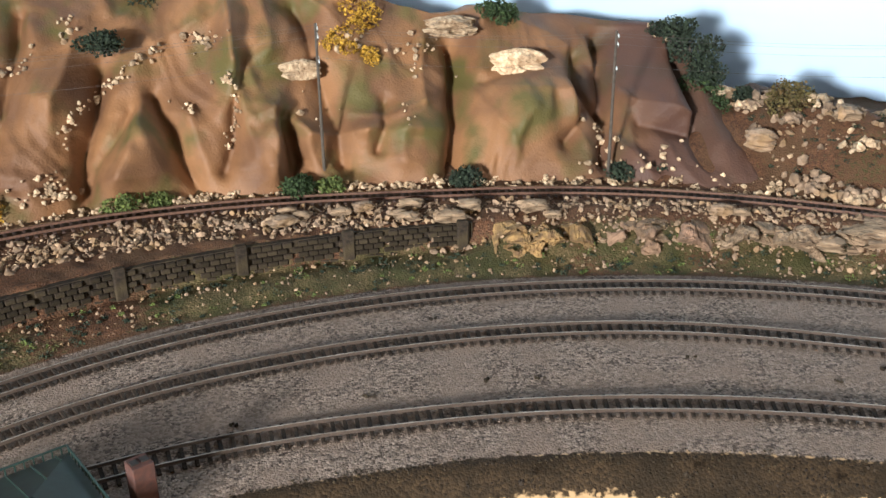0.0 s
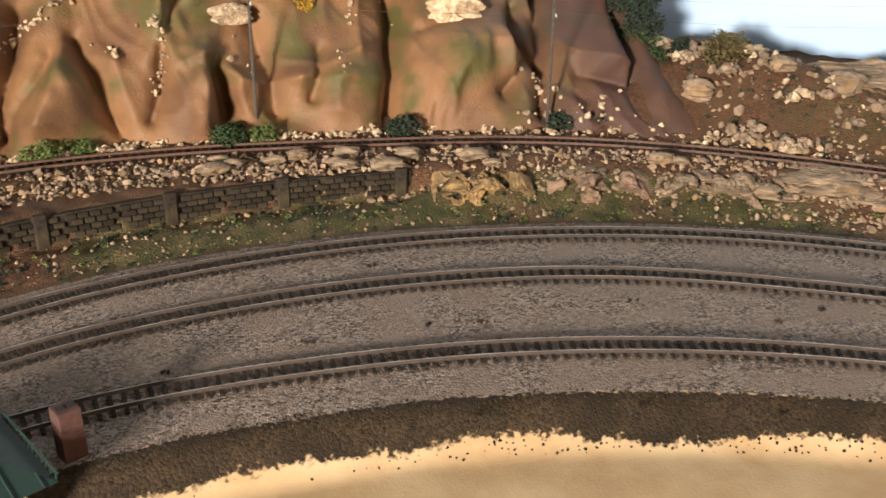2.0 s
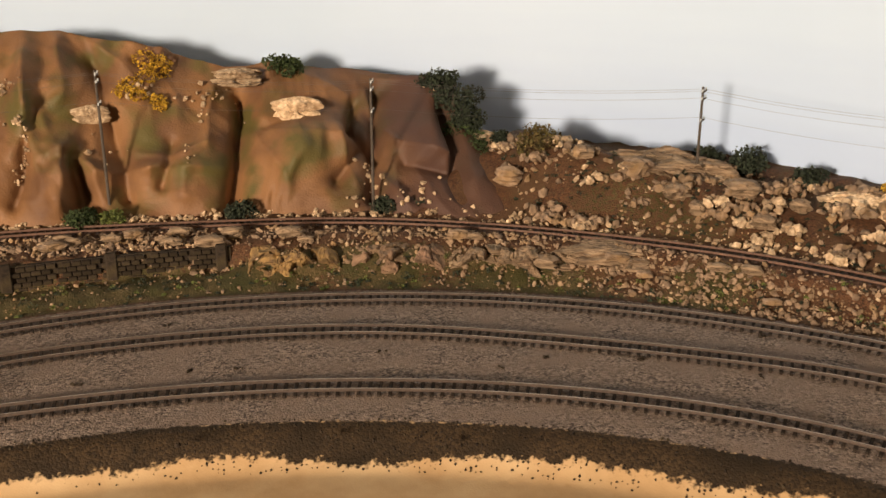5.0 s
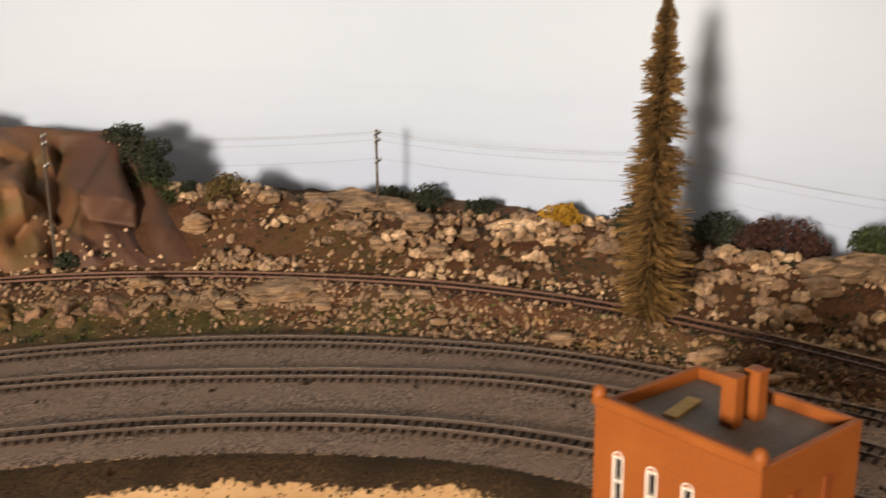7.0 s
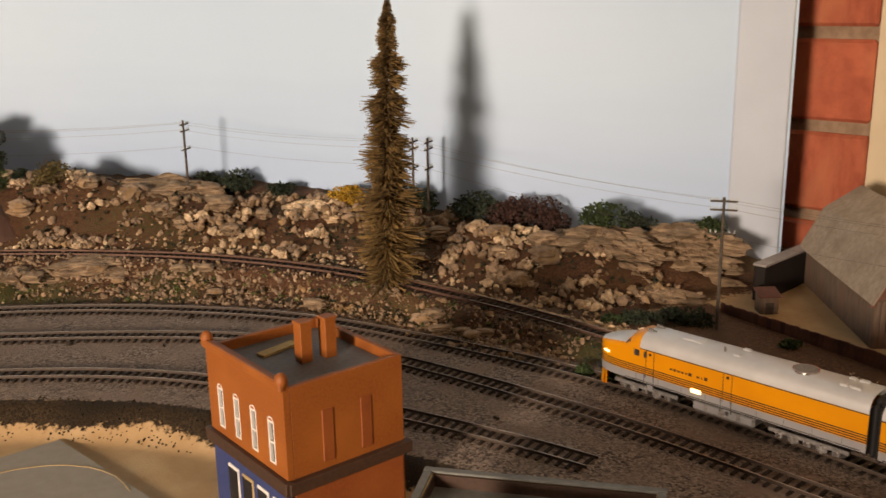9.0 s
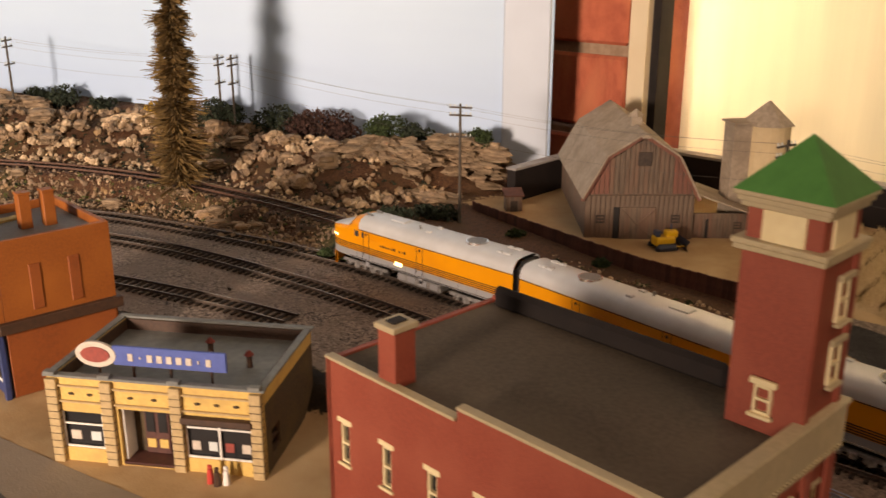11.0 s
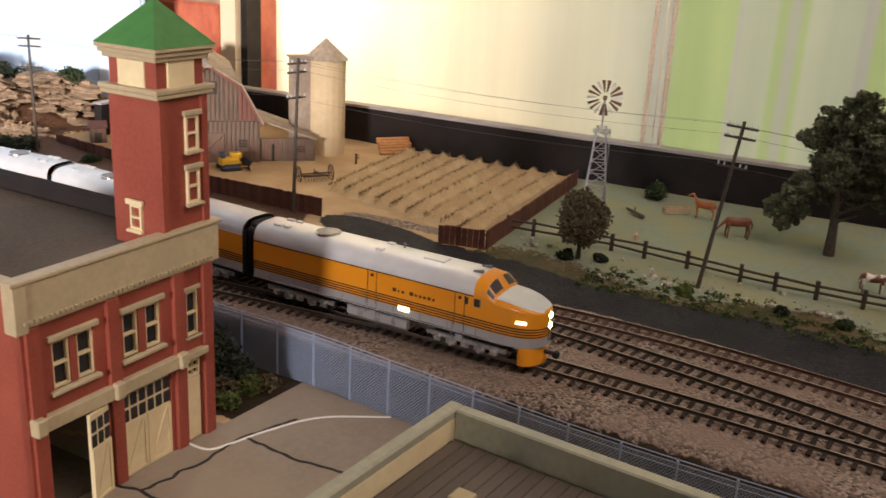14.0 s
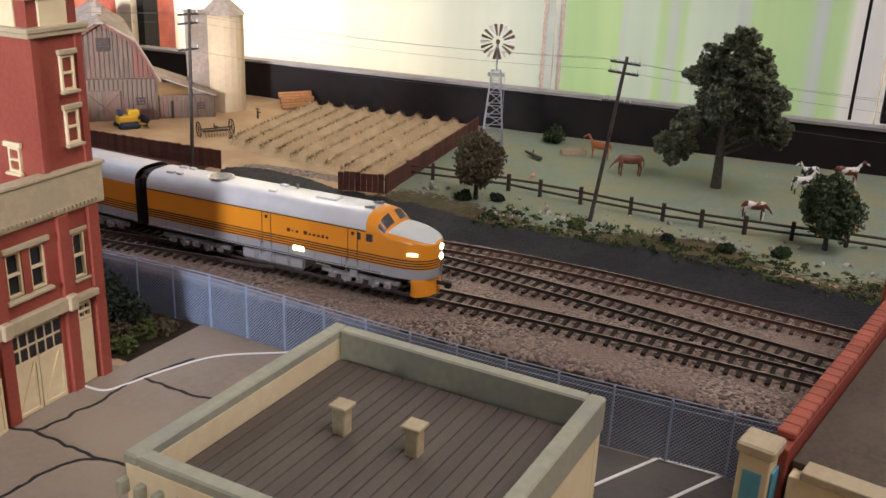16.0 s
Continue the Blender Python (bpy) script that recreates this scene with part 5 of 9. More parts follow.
ribbon("drawn_line", [(0.222 + 0.075 * math.cos(t) - 0.04, 0.72 + 0.075 * math.sin(t)) for t in np.linspace(0, 6.1, 16)], 0.0012, TOWN + 0.003, M["store_trim"], "", "line", 0.0006, card)


# ---- chain-link fence ----
def chain_fence(points, z0, h, post_gap=0.030):
    q = spline(points, 0.001)
    fence = holder("chain_link_fence", Matrix(), "grey chain-link model fence along the track", "fence")
    n = len(q)
    bm = bmesh.new()
    s, pitch, wd = 0, 0.0021, 0.00036

    def at(u, v):
        i = min(max(u / 0.001, 0), n - 1.001)
        k = int(i)
        p_ = q[k] + (q[k + 1] - q[k]) * (i - k)
        return Vector((p_[0], p_[1], z0 + v))

    L = (n - 1) * 0.001
    steps = 6
    for sgn in (1, -1):
        u = -h
        while u < L + h:
            pts = []
            for k in range(steps + 1):
                v = h * k / steps
                uu = u + sgn * v
                if 0 <= uu <= L:
                    pts.append(at(uu, v))
            for a, b in zip(pts, pts[1:]):
                vs = [bm.verts.new(p) for p in (a - Vector((0, 0, wd)), b - Vector((0, 0, wd)), b + Vector((0, 0, wd)), a + Vector((0, 0, wd)))]
                bm.faces.new(vs)
            u += pitch
    tagged(part("link_mesh", bm, M["link"], fence, "woven wire mesh"), kind="stuff")
    u = 0.0
    while u < L:
        bm = bmesh.new()
        rod(bm, at(u, -0.001), at(u, h + 0.0015), 0.0007, n=8)
        part("post", bm, M["link"], fence)
        u += post_gap
    for v in (h, h + 0.0022, h - 0.003):
        bm = bmesh.new()
        grid_faces(bm, [[at(k * 0.001, v) + Vector((0.00035 * math.cos(j * math.tau / 5), 0, 0.00035 * math.sin(j * math.tau / 5))) for j in range(5)] for k in range(0, n, 8)], True)
        part("rail", bm, M["link"], fence)


chain_fence([(0.668, 0.245), (0.694, 0.137), (0.704, 0.075), (0.727, -0.07), (0.758, -0.203), (0.79, -0.31)], TOWN, 0.035)


# ---- diesel locomotives ----
M.update({
    "loco_orange": mat("gold_orange_paint", (0.72, 0.275, 0.011), (0.68, 0.255, 0.010), 0.3, 0, 60, (0.64, 0.235, 0.010), 20),
    "loco_silver": mat("silver_paint", (0.44, 0.45, 0.47), (0.40, 0.41, 0.43), 0.33, 0.45, 80, (0.42, 0.42, 0.42), 25),
    "loco_roof": mat("pale_silver_roof", (0.60, 0.62, 0.63), (0.56, 0.575, 0.585), 0.4, 0.25, 80, (0.50, 0.515, 0.52), 20),
    "stripe": mat("black_stripe", (0.02, 0.015, 0.012), None, 0.4),
    "truck": mat("silver_truck", (0.44, 0.43, 0.42), (0.26, 0.255, 0.25), 0.33, 0.5, 300, (0.20, 0.195, 0.19), 60),
    "wheel": mat("wheel_steel", (0.10, 0.09, 0.085), (0.06, 0.055, 0.05), 0.4, 0.6, 200),
    "diaphragm": mat("black_rubber", (0.008, 0.008, 0.008), None, 0.7),
    "mesh_fan": mat("grey_grille", (0.25, 0.25, 0.24), (0.14, 0.14, 0.135), 0.5, 0.4, 900),
    "headlight": mat("lit_headlight", (1.0, 0.78, 0.36), emit=10),
    "numberbox": mat("lit_number_box", (1.0, 0.86, 0.42), emit=3.5),
    "lettering": mat("dark_brown_lettering", (0.05, 0.018, 0.008), None, 0.5),
    "chrome": mat("bright_metal", (0.72, 0.72, 0.72), None, 0.18, 0.9),
    "cab_glass": mat("cab_pane", (0.03, 0.03, 0.035), None, 0.3),
})
HALF = 0.0176


def hull_half(x, cab, L):
    """Half width of the body at x from its tail."""
    if not cab or x < L - 0.030:
        return HALF
    u = (x - (L - 0.030)) / 0.030
    return max(HALF * math.sqrt(max(1 - u ** 3.4, 0.0)), 0.0006) * (1 - 0.06 * u)


def top_at(x, cab, L):
    """Eave and crown heights at x."""
    eave, crown = 0.041, 0.0525
    if cab and x > L - 0.046:
        crown = 0.0525 - 0.0012 * min((x - (L - 0.046)) / 0.008, 1)
        if x > L - 0.0375:
            u = min((x - (L - 0.0375)) / 0.0075, 1)
            eave, crown = 0.041 - 0.0030 * u, 0.0513 - 0.0083 * u
        if x > L - 0.030:
            v = (x - (L - 0.030)) / 0.030
            eave, crown = 0.0380 - 0.0035 * v ** 1.6, 0.0430 - 0.0065 * v ** 1.8
    return eave, crown


def unit(cab, label):
    L = 0.222 if cab else 0.216
    u = holder("diesel_locomotive", Matrix(), label, "locomotive", "diesel locomotives")
    xs = [0.0, 0.0008] + list(np.linspace(0.004, L - 0.0450, 24)) + ([L - 0.042, L - 0.0375, L - 0.0355, L - 0.033, L - 0.030] + [L - 0.030 + 0.030 * math.sin(k * math.pi / 28) for k in range(1, 15)] if cab else [L - 0.02, L - 0.004, L - 0.0008, L])

    def side_band(z0, z1, out=0.0, stations=None):
        bm = bmesh.new()
        st_ = stations or xs
        for s in (1, -1):
            rows = []
            for x in st_:
                h = hull_half(x, cab, L) + out
                hi = top_at(x, cab, L)[0] if z1 is None else z1
                rows.append([(x, s * h, z0), (x, s * h, z0 + (hi - z0) * 0.5), (x, s * h, hi)])
            grid_faces(bm, rows)
        return bm

    def on_cap(x, a, out=0.0):
        h, (ev, cr) = hull_half(x, cab, L), top_at(x, cab, L)
        return Vector((x, (h + out) * math.copysign(abs(math.cos(a)) ** 0.62, math.cos(a)), ev + (cr - ev + out) * max(math.sin(a), 0) ** 0.8))

    def cap(x0, x1, a0=0.0, a1=math.pi, out=0.0):
        bm = bmesh.new()
        st_ = [x for x in xs if x0 - 1e-6 <= x <= x1 + 1e-6]
        grid_faces(bm, [[on_cap(x, a, out) for a in np.linspace(a0, a1, 15)] for x in st_])
        return bm

    part("skirt", side_band(0.0132, 0.0197), M["loco_silver"], u, "silver lower side", smooth=True)
    part("side_panel", side_band(0.0197, None), M["loco_orange"], u, "golden orange upper side", smooth=True)
    if cab:
        part("roof", cap(0.0, L - 0.0445), M["loco_roof"], u, "pale silver roof", smooth=True)
        part("cab_roof", cap(L - 0.0451, L - 0.030), M["loco_orange"], u, smooth=True)
        part("nose_shoulder", cap(L - 0.030, L), M["loco_orange"], u, smooth=True)
        part("nose_hood", cap(L - 0.030, L - 0.0010, 0.62, math.pi - 0.62, 0.0003), M["loco_roof"], u, "pale silver nose top", smooth=True)
    else:
        part("roof", cap(0.0, L), M["loco_roof"], u, "pale silver roof", smooth=True)
    part("floor", block((L - (0.03 if cab else 0.004), 2 * HALF - 0.001, 0.0015), ((L - (0.03 if cab else 0.004)) / 2 + 0.002, 0, 0.0128)), M["diaphragm"], u)
    ends = [0.0] if cab else [0.0, L]
    for x in ends:
        part("end_wall", block((0.001, 2 * HALF - 0.0006, 0.033), (x + (0.0008 if x == 0 else -0.0008), 0, 0.0275)), M["diaphragm"], u)
        bm = bmesh.new()
        s = -1 if x == 0 else 1
        box(bm, (0.0052, 0.028, 0.038), (x + s * 0.0026, 0, 0.0285), bevel=0.002)
        box(bm, (0.0052, 0.022, 0.006), (x + s * 0.0026, 0, 0.0475), bevel=0.002)
        box(bm, (0.0072, 0.004, 0.004), (x + s * 0.0036, 0, 0.0075))
        part("diaphragm", bm, M["diaphragm"], u, "black end diaphragm")
    for z in (0.0202, 0.0219, 0.0236, 0.0253):
        part("stripe", side_band(z, z + 0.00085, 0.00015), M["stripe"], u, smooth=True)
    part("roof_line", side_band(0.0402, 0.0409, 0.00018, [x for x in xs if x < L - 0.044]), M["stripe"], u)
    part("eave_line", side_band(0.0411, 0.0417, 0.00010, [x for x in xs if x < L - 0.044]), M["loco_roof"], u)
    # roof gear
    def fan(x, r):
        bm = bmesh.new()
        rod(bm, (x, 0, 0.0515), (x, 0, 0.0534), r, r * 0.97, 28)
        f_ = part("roof_fan", bm, M["chrome"], u, "round roof fan with bright rim")
        bm = bmesh.new()
        rod(bm, (x, 0, 0.0531), (x, 0, 0.0537), r * 0.86, r * 0.86, 28)
        part("grille", bm, M["mesh_fan"], f_)
    fan(0.052 if cab else 0.055, 0.0095)
    for x, w in ((0.014, 0.007), (0.022, 0.005), (L * 0.45, 0.006), (L * 0.63, 0.016)):
        for y in ((-0.007, 0.007) if w < 0.01 else (0.0,)):
            part("roof_box", block((w, 0.004 if w < 0.01 else 0.010, 0.0024), (x, y, 0.0522), bevel=0.0006), M["loco_roof"], u)
    bm = bmesh.new()
    rod(bm, (L * 0.5, 0.006, 0.05), (L * 0.5, 0.006, 0.0555), 0.0009, n=8)
    part("exhaust", bm, M["mesh_fan"], u)
    # sides: doors, port holes, grab irons, lettering bars
    for s in (1, -1):
        for x in ((L * 0.44, L - 0.058) if cab else (L * 0.25, L * 0.62)):
            part("door_seam", block((0.0004, 0.0004, 0.022), (x, s * (HALF + 0.0001), 0.0290), bevel=0), M["stripe"], u)
            part("door_seam", block((0.0004, 0.0004, 0.022), (x + 0.007, s * (HALF + 0.0001), 0.0290), bevel=0), M["stripe"], u)
            bm = bmesh.new()
            rod(bm, (x + 0.0035, s * HALF, 0.0375), (x + 0.0035, s * (HALF + 0.0004), 0.0375), 0.0012, n=12)
            part("porthole", bm, M["stripe"], u)
            bm = bmesh.new()
            for dx in (-0.0008, 0.0078):
                rod(bm, (x + dx, s * (HALF + 0.0008), 0.010), (x + dx, s * (HALF + 0.0008), 0.0205), 0.0003, n=6)
            part("grab_iron", bm, M["chrome"], u)
            part("step", block((0.005, 0.0012, 0.005), (x + 0.0035, s * (HALF - 0.0012), 0.0100)), M["loco_silver"], u)
        if cab:
            for k, (w, h) in enumerate(((0.0026, 0.004), (0.0008, 0.0026), (0.002, 0.0026), (0.0, 0.0), (0.0028, 0.004), (0.0016, 0.0026), (0.002, 0.0026), (0.002, 0.0026), (0.002, 0.0034), (0.0018, 0.0026))):
                if w:
                    part("lettering_bar", block((w, 0.0003, h * 0.6), (L * 0.535 + k * 0.0033, s * (HALF + 0.0002), 0.0305 + h * 0.2), bevel=0), M["lettering"], u)
            part("number_plate", block((0.0085, 0.0008, 0.0034), (L * 0.57, s * (HALF + 0.0004), 0.0195)), M["numberbox"], u, "lit white number plate")
            xw = L - 0.0125
            hw = hull_half(xw, cab, L)
            ang = math.degrees(math.atan2(hull_half(xw + 0.003, cab, L) - hull_half(xw - 0.003, cab, L), 0.006))
            part("number_box", block((0.0070, 0.0008, 0.0021), (0, 0, 0), m=pose(xw, s * (hw + 0.0002), 0.0300, 0, 0, s * ang)), M["numberbox"], u, "lit number box")
            part("cab_window", block((0.0042, 0.0006, 0.0052), (L - 0.0425, s * (HALF + 0.0001), 0.0365)), M["cab_glass"], u)
            part("cab_window", block((0.0028, 0.0006, 0.0050), (L - 0.0500, s * (HALF + 0.0001), 0.0365)), M["cab_glass"], u)
            part("window_bar", block((0.0005, 0.0009, 0.0060), (L - 0.0398, s * (HALF + 0.0001), 0.0368)), M["chrome"], u)
            # windscreen halves, each with a corner pane
            for k, (a0, a1) in enumerate(((0.78, 1.50), (0.30, 0.70))):
                x0, x1 = L - 0.0364, L - 0.0312
                ang = [a if s > 0 else math.pi - a for a in np.linspace(a0, a1, 6)]
                rows = [[on_cap(x, a, 0.0005) for a in ang] for x in np.linspace(x0, x1, 3)]
                bm = bmesh.new()
                grid_faces(bm, rows)
                w_ = part("windscreen", bm, M["cab_glass"], u, "framed windscreen pane")
                bm = bmesh.new()
                for line in (rows[0], rows[-1], [r[0] for r in rows], [r[-1] for r in rows]):
                    for p_, q_ in zip(line, line[1:]):
                        rod(bm, p_, q_, 0.00026, n=5)
                part("window_frame", bm, M["loco_orange"], w_, "orange pane frame")
        # louvres along the upper side
        bm = bmesh.new()
        for k in range(14):
            box(bm, (0.0012, 0.0004, 0.006), ((L * 0.60 if cab else L * 0.34) + k * 0.0022, s * (HALF + 0.0001), 0.0368))
        tagged(part("louvres", bm, M["loco_orange"], u), kind="stuff")
        for x in np.arange(0.016, L - (0.04 if cab else 0.01), 0.0205):
            part("skirt_seam", block((0.0003, 0.0003, 0.0056), (x, s * (HALF + 0.0001), 0.0168), bevel=0), M["mesh_fan"], u)
        part("side_sill", block((L - (0.035 if cab else 0.006), 0.0009, 0.001), ((L - (0.035 if cab else 0.006)) / 2 + 0.003, s * (HALF + 0.0002), 0.0142)), M["chrome"], u)
    # fuel tank and trucks
    tank = part("fuel_tank", block((0.050, 0.0330, 0.0100), (L * 0.47, 0, 0.0080), bevel=0.002), M["truck"], u)
    for s in (1, -1):
        for k in (-0.019, -0.006, 0.008, 0.020):
            part("tank_cover", block((0.009, 0.0008, 0.0055), (L * 0.47 + k, s * 0.0166, 0.0082), bevel=0.0003), M["loco_silver"], tank)
    for cx in (0.040, L - 0.050 if cab else L - 0.040):
        t = part("truck", block((0.060, 0.018, 0.004), (cx, 0, 0.0100)), M["diaphragm"], u, "six-wheel truck")
        for s in (1, -1):
            bm = bmesh.new()
            box(bm, (0.058, 0.0022, 0.0032), (cx, s * 0.0150, 0.0080), bevel=0.0006)
            for k in (-1, 0, 1):
                box(bm, (0.0055, 0.0032, 0.0050), (cx + k * 0.0205, s * 0.0156, 0.0062), bevel=0.0008)
            for k in (-0.5, 0.5):
                box(bm, (0.008, 0.0028, 0.0042), (cx + k * 0.0205, s * 0.0154, 0.0050), bevel=0.0012)
                rod(bm, (cx + k * 0.0205, s * 0.0164, 0.0030), (cx + k * 0.0205, s * 0.0164, 0.0085), 0.0013, n=8)
            part("side_frame", bm, M["truck"], t, "silver truck side frame")
            for k in (-1, 0, 1):
                bm = bmesh.new()
                rod(bm, (cx + k * 0.0205, s * 0.0168, 0.0062), (cx + k * 0.0205, s * 0.0180, 0.0062), 0.0017, n=12)
                part("axle_box", bm, M["chrome"], t)
                bm = bmesh.new()
                rod(bm, (cx + k * 0.0205, s * 0.0070, 0.0057), (cx + k * 0.0205, s * 0.0094, 0.0057), 0.0057, n=20)
                part("wheel", bm, M["wheel"], t)
    if cab:
        bm = bmesh.new()
        rows = []
        for a in np.linspace(-1.25, 1.25, 15):
            x, y = L - 0.0165 + 0.0145 * math.cos(a * 0.95), 0.0162 * math.sin(a) / math.sin(1.25)
            rows.append([(x + 0.001, y, 0.0016), (x, y, 0.0130), (x - 0.002, y * 0.96, 0.0130), (x - 0.002, y * 0.96, 0.0016)])
        grid_faces(bm, rows, True)
        part("pilot", bm, M["loco_orange"], u, "orange pilot under the nose")
        bm = bmesh.new()
        rod(bm, (L - 0.004, 0, 0.0085), (L + 0.005, 0, 0.0085), 0.0014, n=8)
        box(bm, (0.004, 0.0042, 0.0045), (L + 0.006, 0, 0.0082), bevel=0.0008)
        part("coupler", bm, M["diaphragm"], u)
        for z in (0.0335, 0.0270):
            bm = bmesh.new()
            rod(bm, (L - 0.0022, 0, z), (L + 0.0004, 0, z), 0.0028, n=20)
            h = part("headlight", bm, M["chrome"], u, "chrome-rimmed lit headlight")
            bm = bmesh.new()
            ball(bm, (L + 0.0002, 0, z), 0.0024, 2, (0.5, 1, 1))
            part("lens", bm, M["headlight"], h)
        bm = bmesh.new()
        for s in (1, -1):
            rod(bm, (L - 0.052, s * 0.006, 0.0525), (L - 0.045, s * 0.006, 0.0535), 0.0008, 0.0012, 8)
        part("horn", bm, M["mesh_fan"], u)
    return u, L


RAIL = 0.0045
lead, LA = unit(True, "orange and silver streamlined cab diesel locomotive with lit headlights")
boost, LB = unit(False, "orange and silver cabless booster locomotive coupled between cab units")
# the head of the train stands at HEAD metres along the line, the others behind it
dist = np.linalg.norm(LINE_A[:, :2] - np.array([0.7905, 0.017]), axis=1)
HEAD = float(dist.argmin()) * 0.004


def on_line(tail, length, flip=False):
    """Pose of a unit whose two trucks stand on the line."""
    a, b = tail + 0.19 * length, tail + 0.79 * length
    pa, pb = at_s(LINE_A, a)[0], at_s(LINE_A, b)[0]
    t = math.degrees(math.atan2(pb[1] - pa[1], pb[0] - pa[0]))
    d = (pb - pa)[:2] / np.linalg.norm((pb - pa)[:2])
    if flip:
        o = pa[:2] + d * (length * 0.81)
        return pose(o[0], o[1], RAIL, 0, 0, t + 180)
    o = pa[:2] - d * (0.19 * length)
    return pose(o[0], o[1], RAIL, 0, 0, t)


GAP = 0.0115
s = HEAD - LA
lead.matrix_world = on_line(s, LA)
s -= GAP + LB
boost.matrix_world = on_line(s, LB)
s -= GAP + LA
rear = copy_thing(lead, on_line(s, LA, True))
tagged(rear, "orange and silver cab diesel locomotive facing backwards at the rear")


# ---- scatter and foliage helpers ----
ICO = bmesh.new()
bmesh.ops.create_icosphere(ICO, subdivisions=1, radius=1.0)
ICO_V = np.array([v.co[:] for v in ICO.verts])
ICO_F = np.array([[v.index for v in f_.verts] for f_ in ICO.faces])
ICO.free()
RNG = np.random.default_rng(11)


def rubble(name, spots, material, label, flat=0.75):
    """Many small broken stones as one mesh; spots: rows of x, y, z, radius."""
    spots = np.array(spots)
    vs, fs_ = [], []
    for k, (x, y, z, r) in enumerate(spots):
        q = np.linalg.qr(RNG.normal(size=(3, 3)))[0]
        v = ICO_V * RNG.uniform(0.62, 1.25, (12, 1)) * np.array([1.0, RNG.uniform(0.6, 1.0), flat])
        vs.append((v @ q) * r + np.array([x, y, z]))
        fs_.append(ICO_F + 12 * k)
    ob = new(name, raw_mesh(name, np.vstack(vs), np.vstack(fs_).tolist(), material))
    return tagged(ob, label, "rocks", kind="stuff")


def leaves(centres, size, flat=0.0):
    """Small folded leaf pieces at the centres: vertices and faces."""
    n = len(centres)
    a = RNG.normal(size=(n, 3))
    a /= np.linalg.norm(a, axis=1)[:, None]
    b = np.cross(a, RNG.normal(size=(n, 3)))
    b /= np.linalg.norm(b, axis=1)[:, None]
    s = size * RNG.uniform(0.6, 1.3, (n, 1))
    c = np.cross(a, b)
    v = np.stack([centres - a * s, centres + b * s * 0.7 + c * s * 0.25, centres + a * s, centres - b * s * 0.7 + c * s * 0.25], 1).reshape(-1, 3)
    i = np.arange(n)[:, None] * 4
    return v, np.vstack([i + np.array([0, 1, 2]), i + np.array([0, 2, 3])])


def cloud(centre, radius, n, squash=(1, 1, 1), shell=0.55):
    d = RNG.normal(size=(n, 3))
    d /= np.linalg.norm(d, axis=1)[:, None]
    r = RNG.uniform(shell, 1.0, (n, 1)) ** 0.6
    lump = 1 + 0.22 * np.sin(d[:, :1] * 5 + centre[0] * 90) * np.cos(d[:, 1:2] * 6 + centre[1] * 70)
    return np.array(centre) + d * r * lump * radius * np.array(squash)


def bush(at, r, material, label, n=420, squash=(1.1, 1.0, 0.8), name="bush", leaf=0.0022, group=""):
    pts = np.vstack([cloud(np.array(at) + np.array([0, 0, r * 0.45]), r, n, squash)] + [cloud(np.array(at) + RNG.normal(0, 0.45, 3) * r * np.array([1, 1, 0.4]) + np.array([0, 0, r * 0.5]), r * 0.6, n // 3, squash) for _ in range(4)])
    v, f_ = leaves(pts, leaf)
    ob = holder(name, pose(*at), label, "bush", group)
    part("foliage", raw_mesh("foliage", v - np.array(at), f_.tolist(), material), None, ob)
    bm = bmesh.new()
    rod(bm, (0, 0, -0.003), (0, 0, r * 0.6), r * 0.12, r * 0.05, 6)
    part("stem", bm, M["bark"], ob)
    return ob


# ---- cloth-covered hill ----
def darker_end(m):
    """Mixes a deeper purple-brown into the hill's end by the rocks."""
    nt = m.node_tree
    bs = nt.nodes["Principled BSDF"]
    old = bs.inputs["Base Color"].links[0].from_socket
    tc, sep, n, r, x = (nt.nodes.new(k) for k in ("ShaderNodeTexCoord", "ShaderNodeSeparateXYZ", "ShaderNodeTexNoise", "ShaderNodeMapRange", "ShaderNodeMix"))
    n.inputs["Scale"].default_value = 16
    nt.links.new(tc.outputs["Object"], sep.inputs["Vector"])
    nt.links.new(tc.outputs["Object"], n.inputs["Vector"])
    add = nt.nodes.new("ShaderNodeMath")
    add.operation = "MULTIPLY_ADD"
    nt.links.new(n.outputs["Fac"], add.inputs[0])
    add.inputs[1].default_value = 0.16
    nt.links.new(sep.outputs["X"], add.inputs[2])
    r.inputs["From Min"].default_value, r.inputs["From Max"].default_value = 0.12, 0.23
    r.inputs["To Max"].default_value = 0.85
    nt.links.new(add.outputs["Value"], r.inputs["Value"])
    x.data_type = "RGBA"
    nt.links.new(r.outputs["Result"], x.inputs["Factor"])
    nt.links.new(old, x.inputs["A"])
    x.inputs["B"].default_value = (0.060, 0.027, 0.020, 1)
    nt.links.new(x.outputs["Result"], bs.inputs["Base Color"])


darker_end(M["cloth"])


def hill_top(x):
    return float(np.interp(x, [-1.0, -0.6, -0.37, -0.24, -0.137, -0.06, 0.0, 0.124, 0.205, 0.227, 0.241, 0.25], [0.235, 0.225, 0.212, 0.218, 0.196, 0.172, 0.176, 0.162, 0.150, 0.116, 0.07, 0.045]))


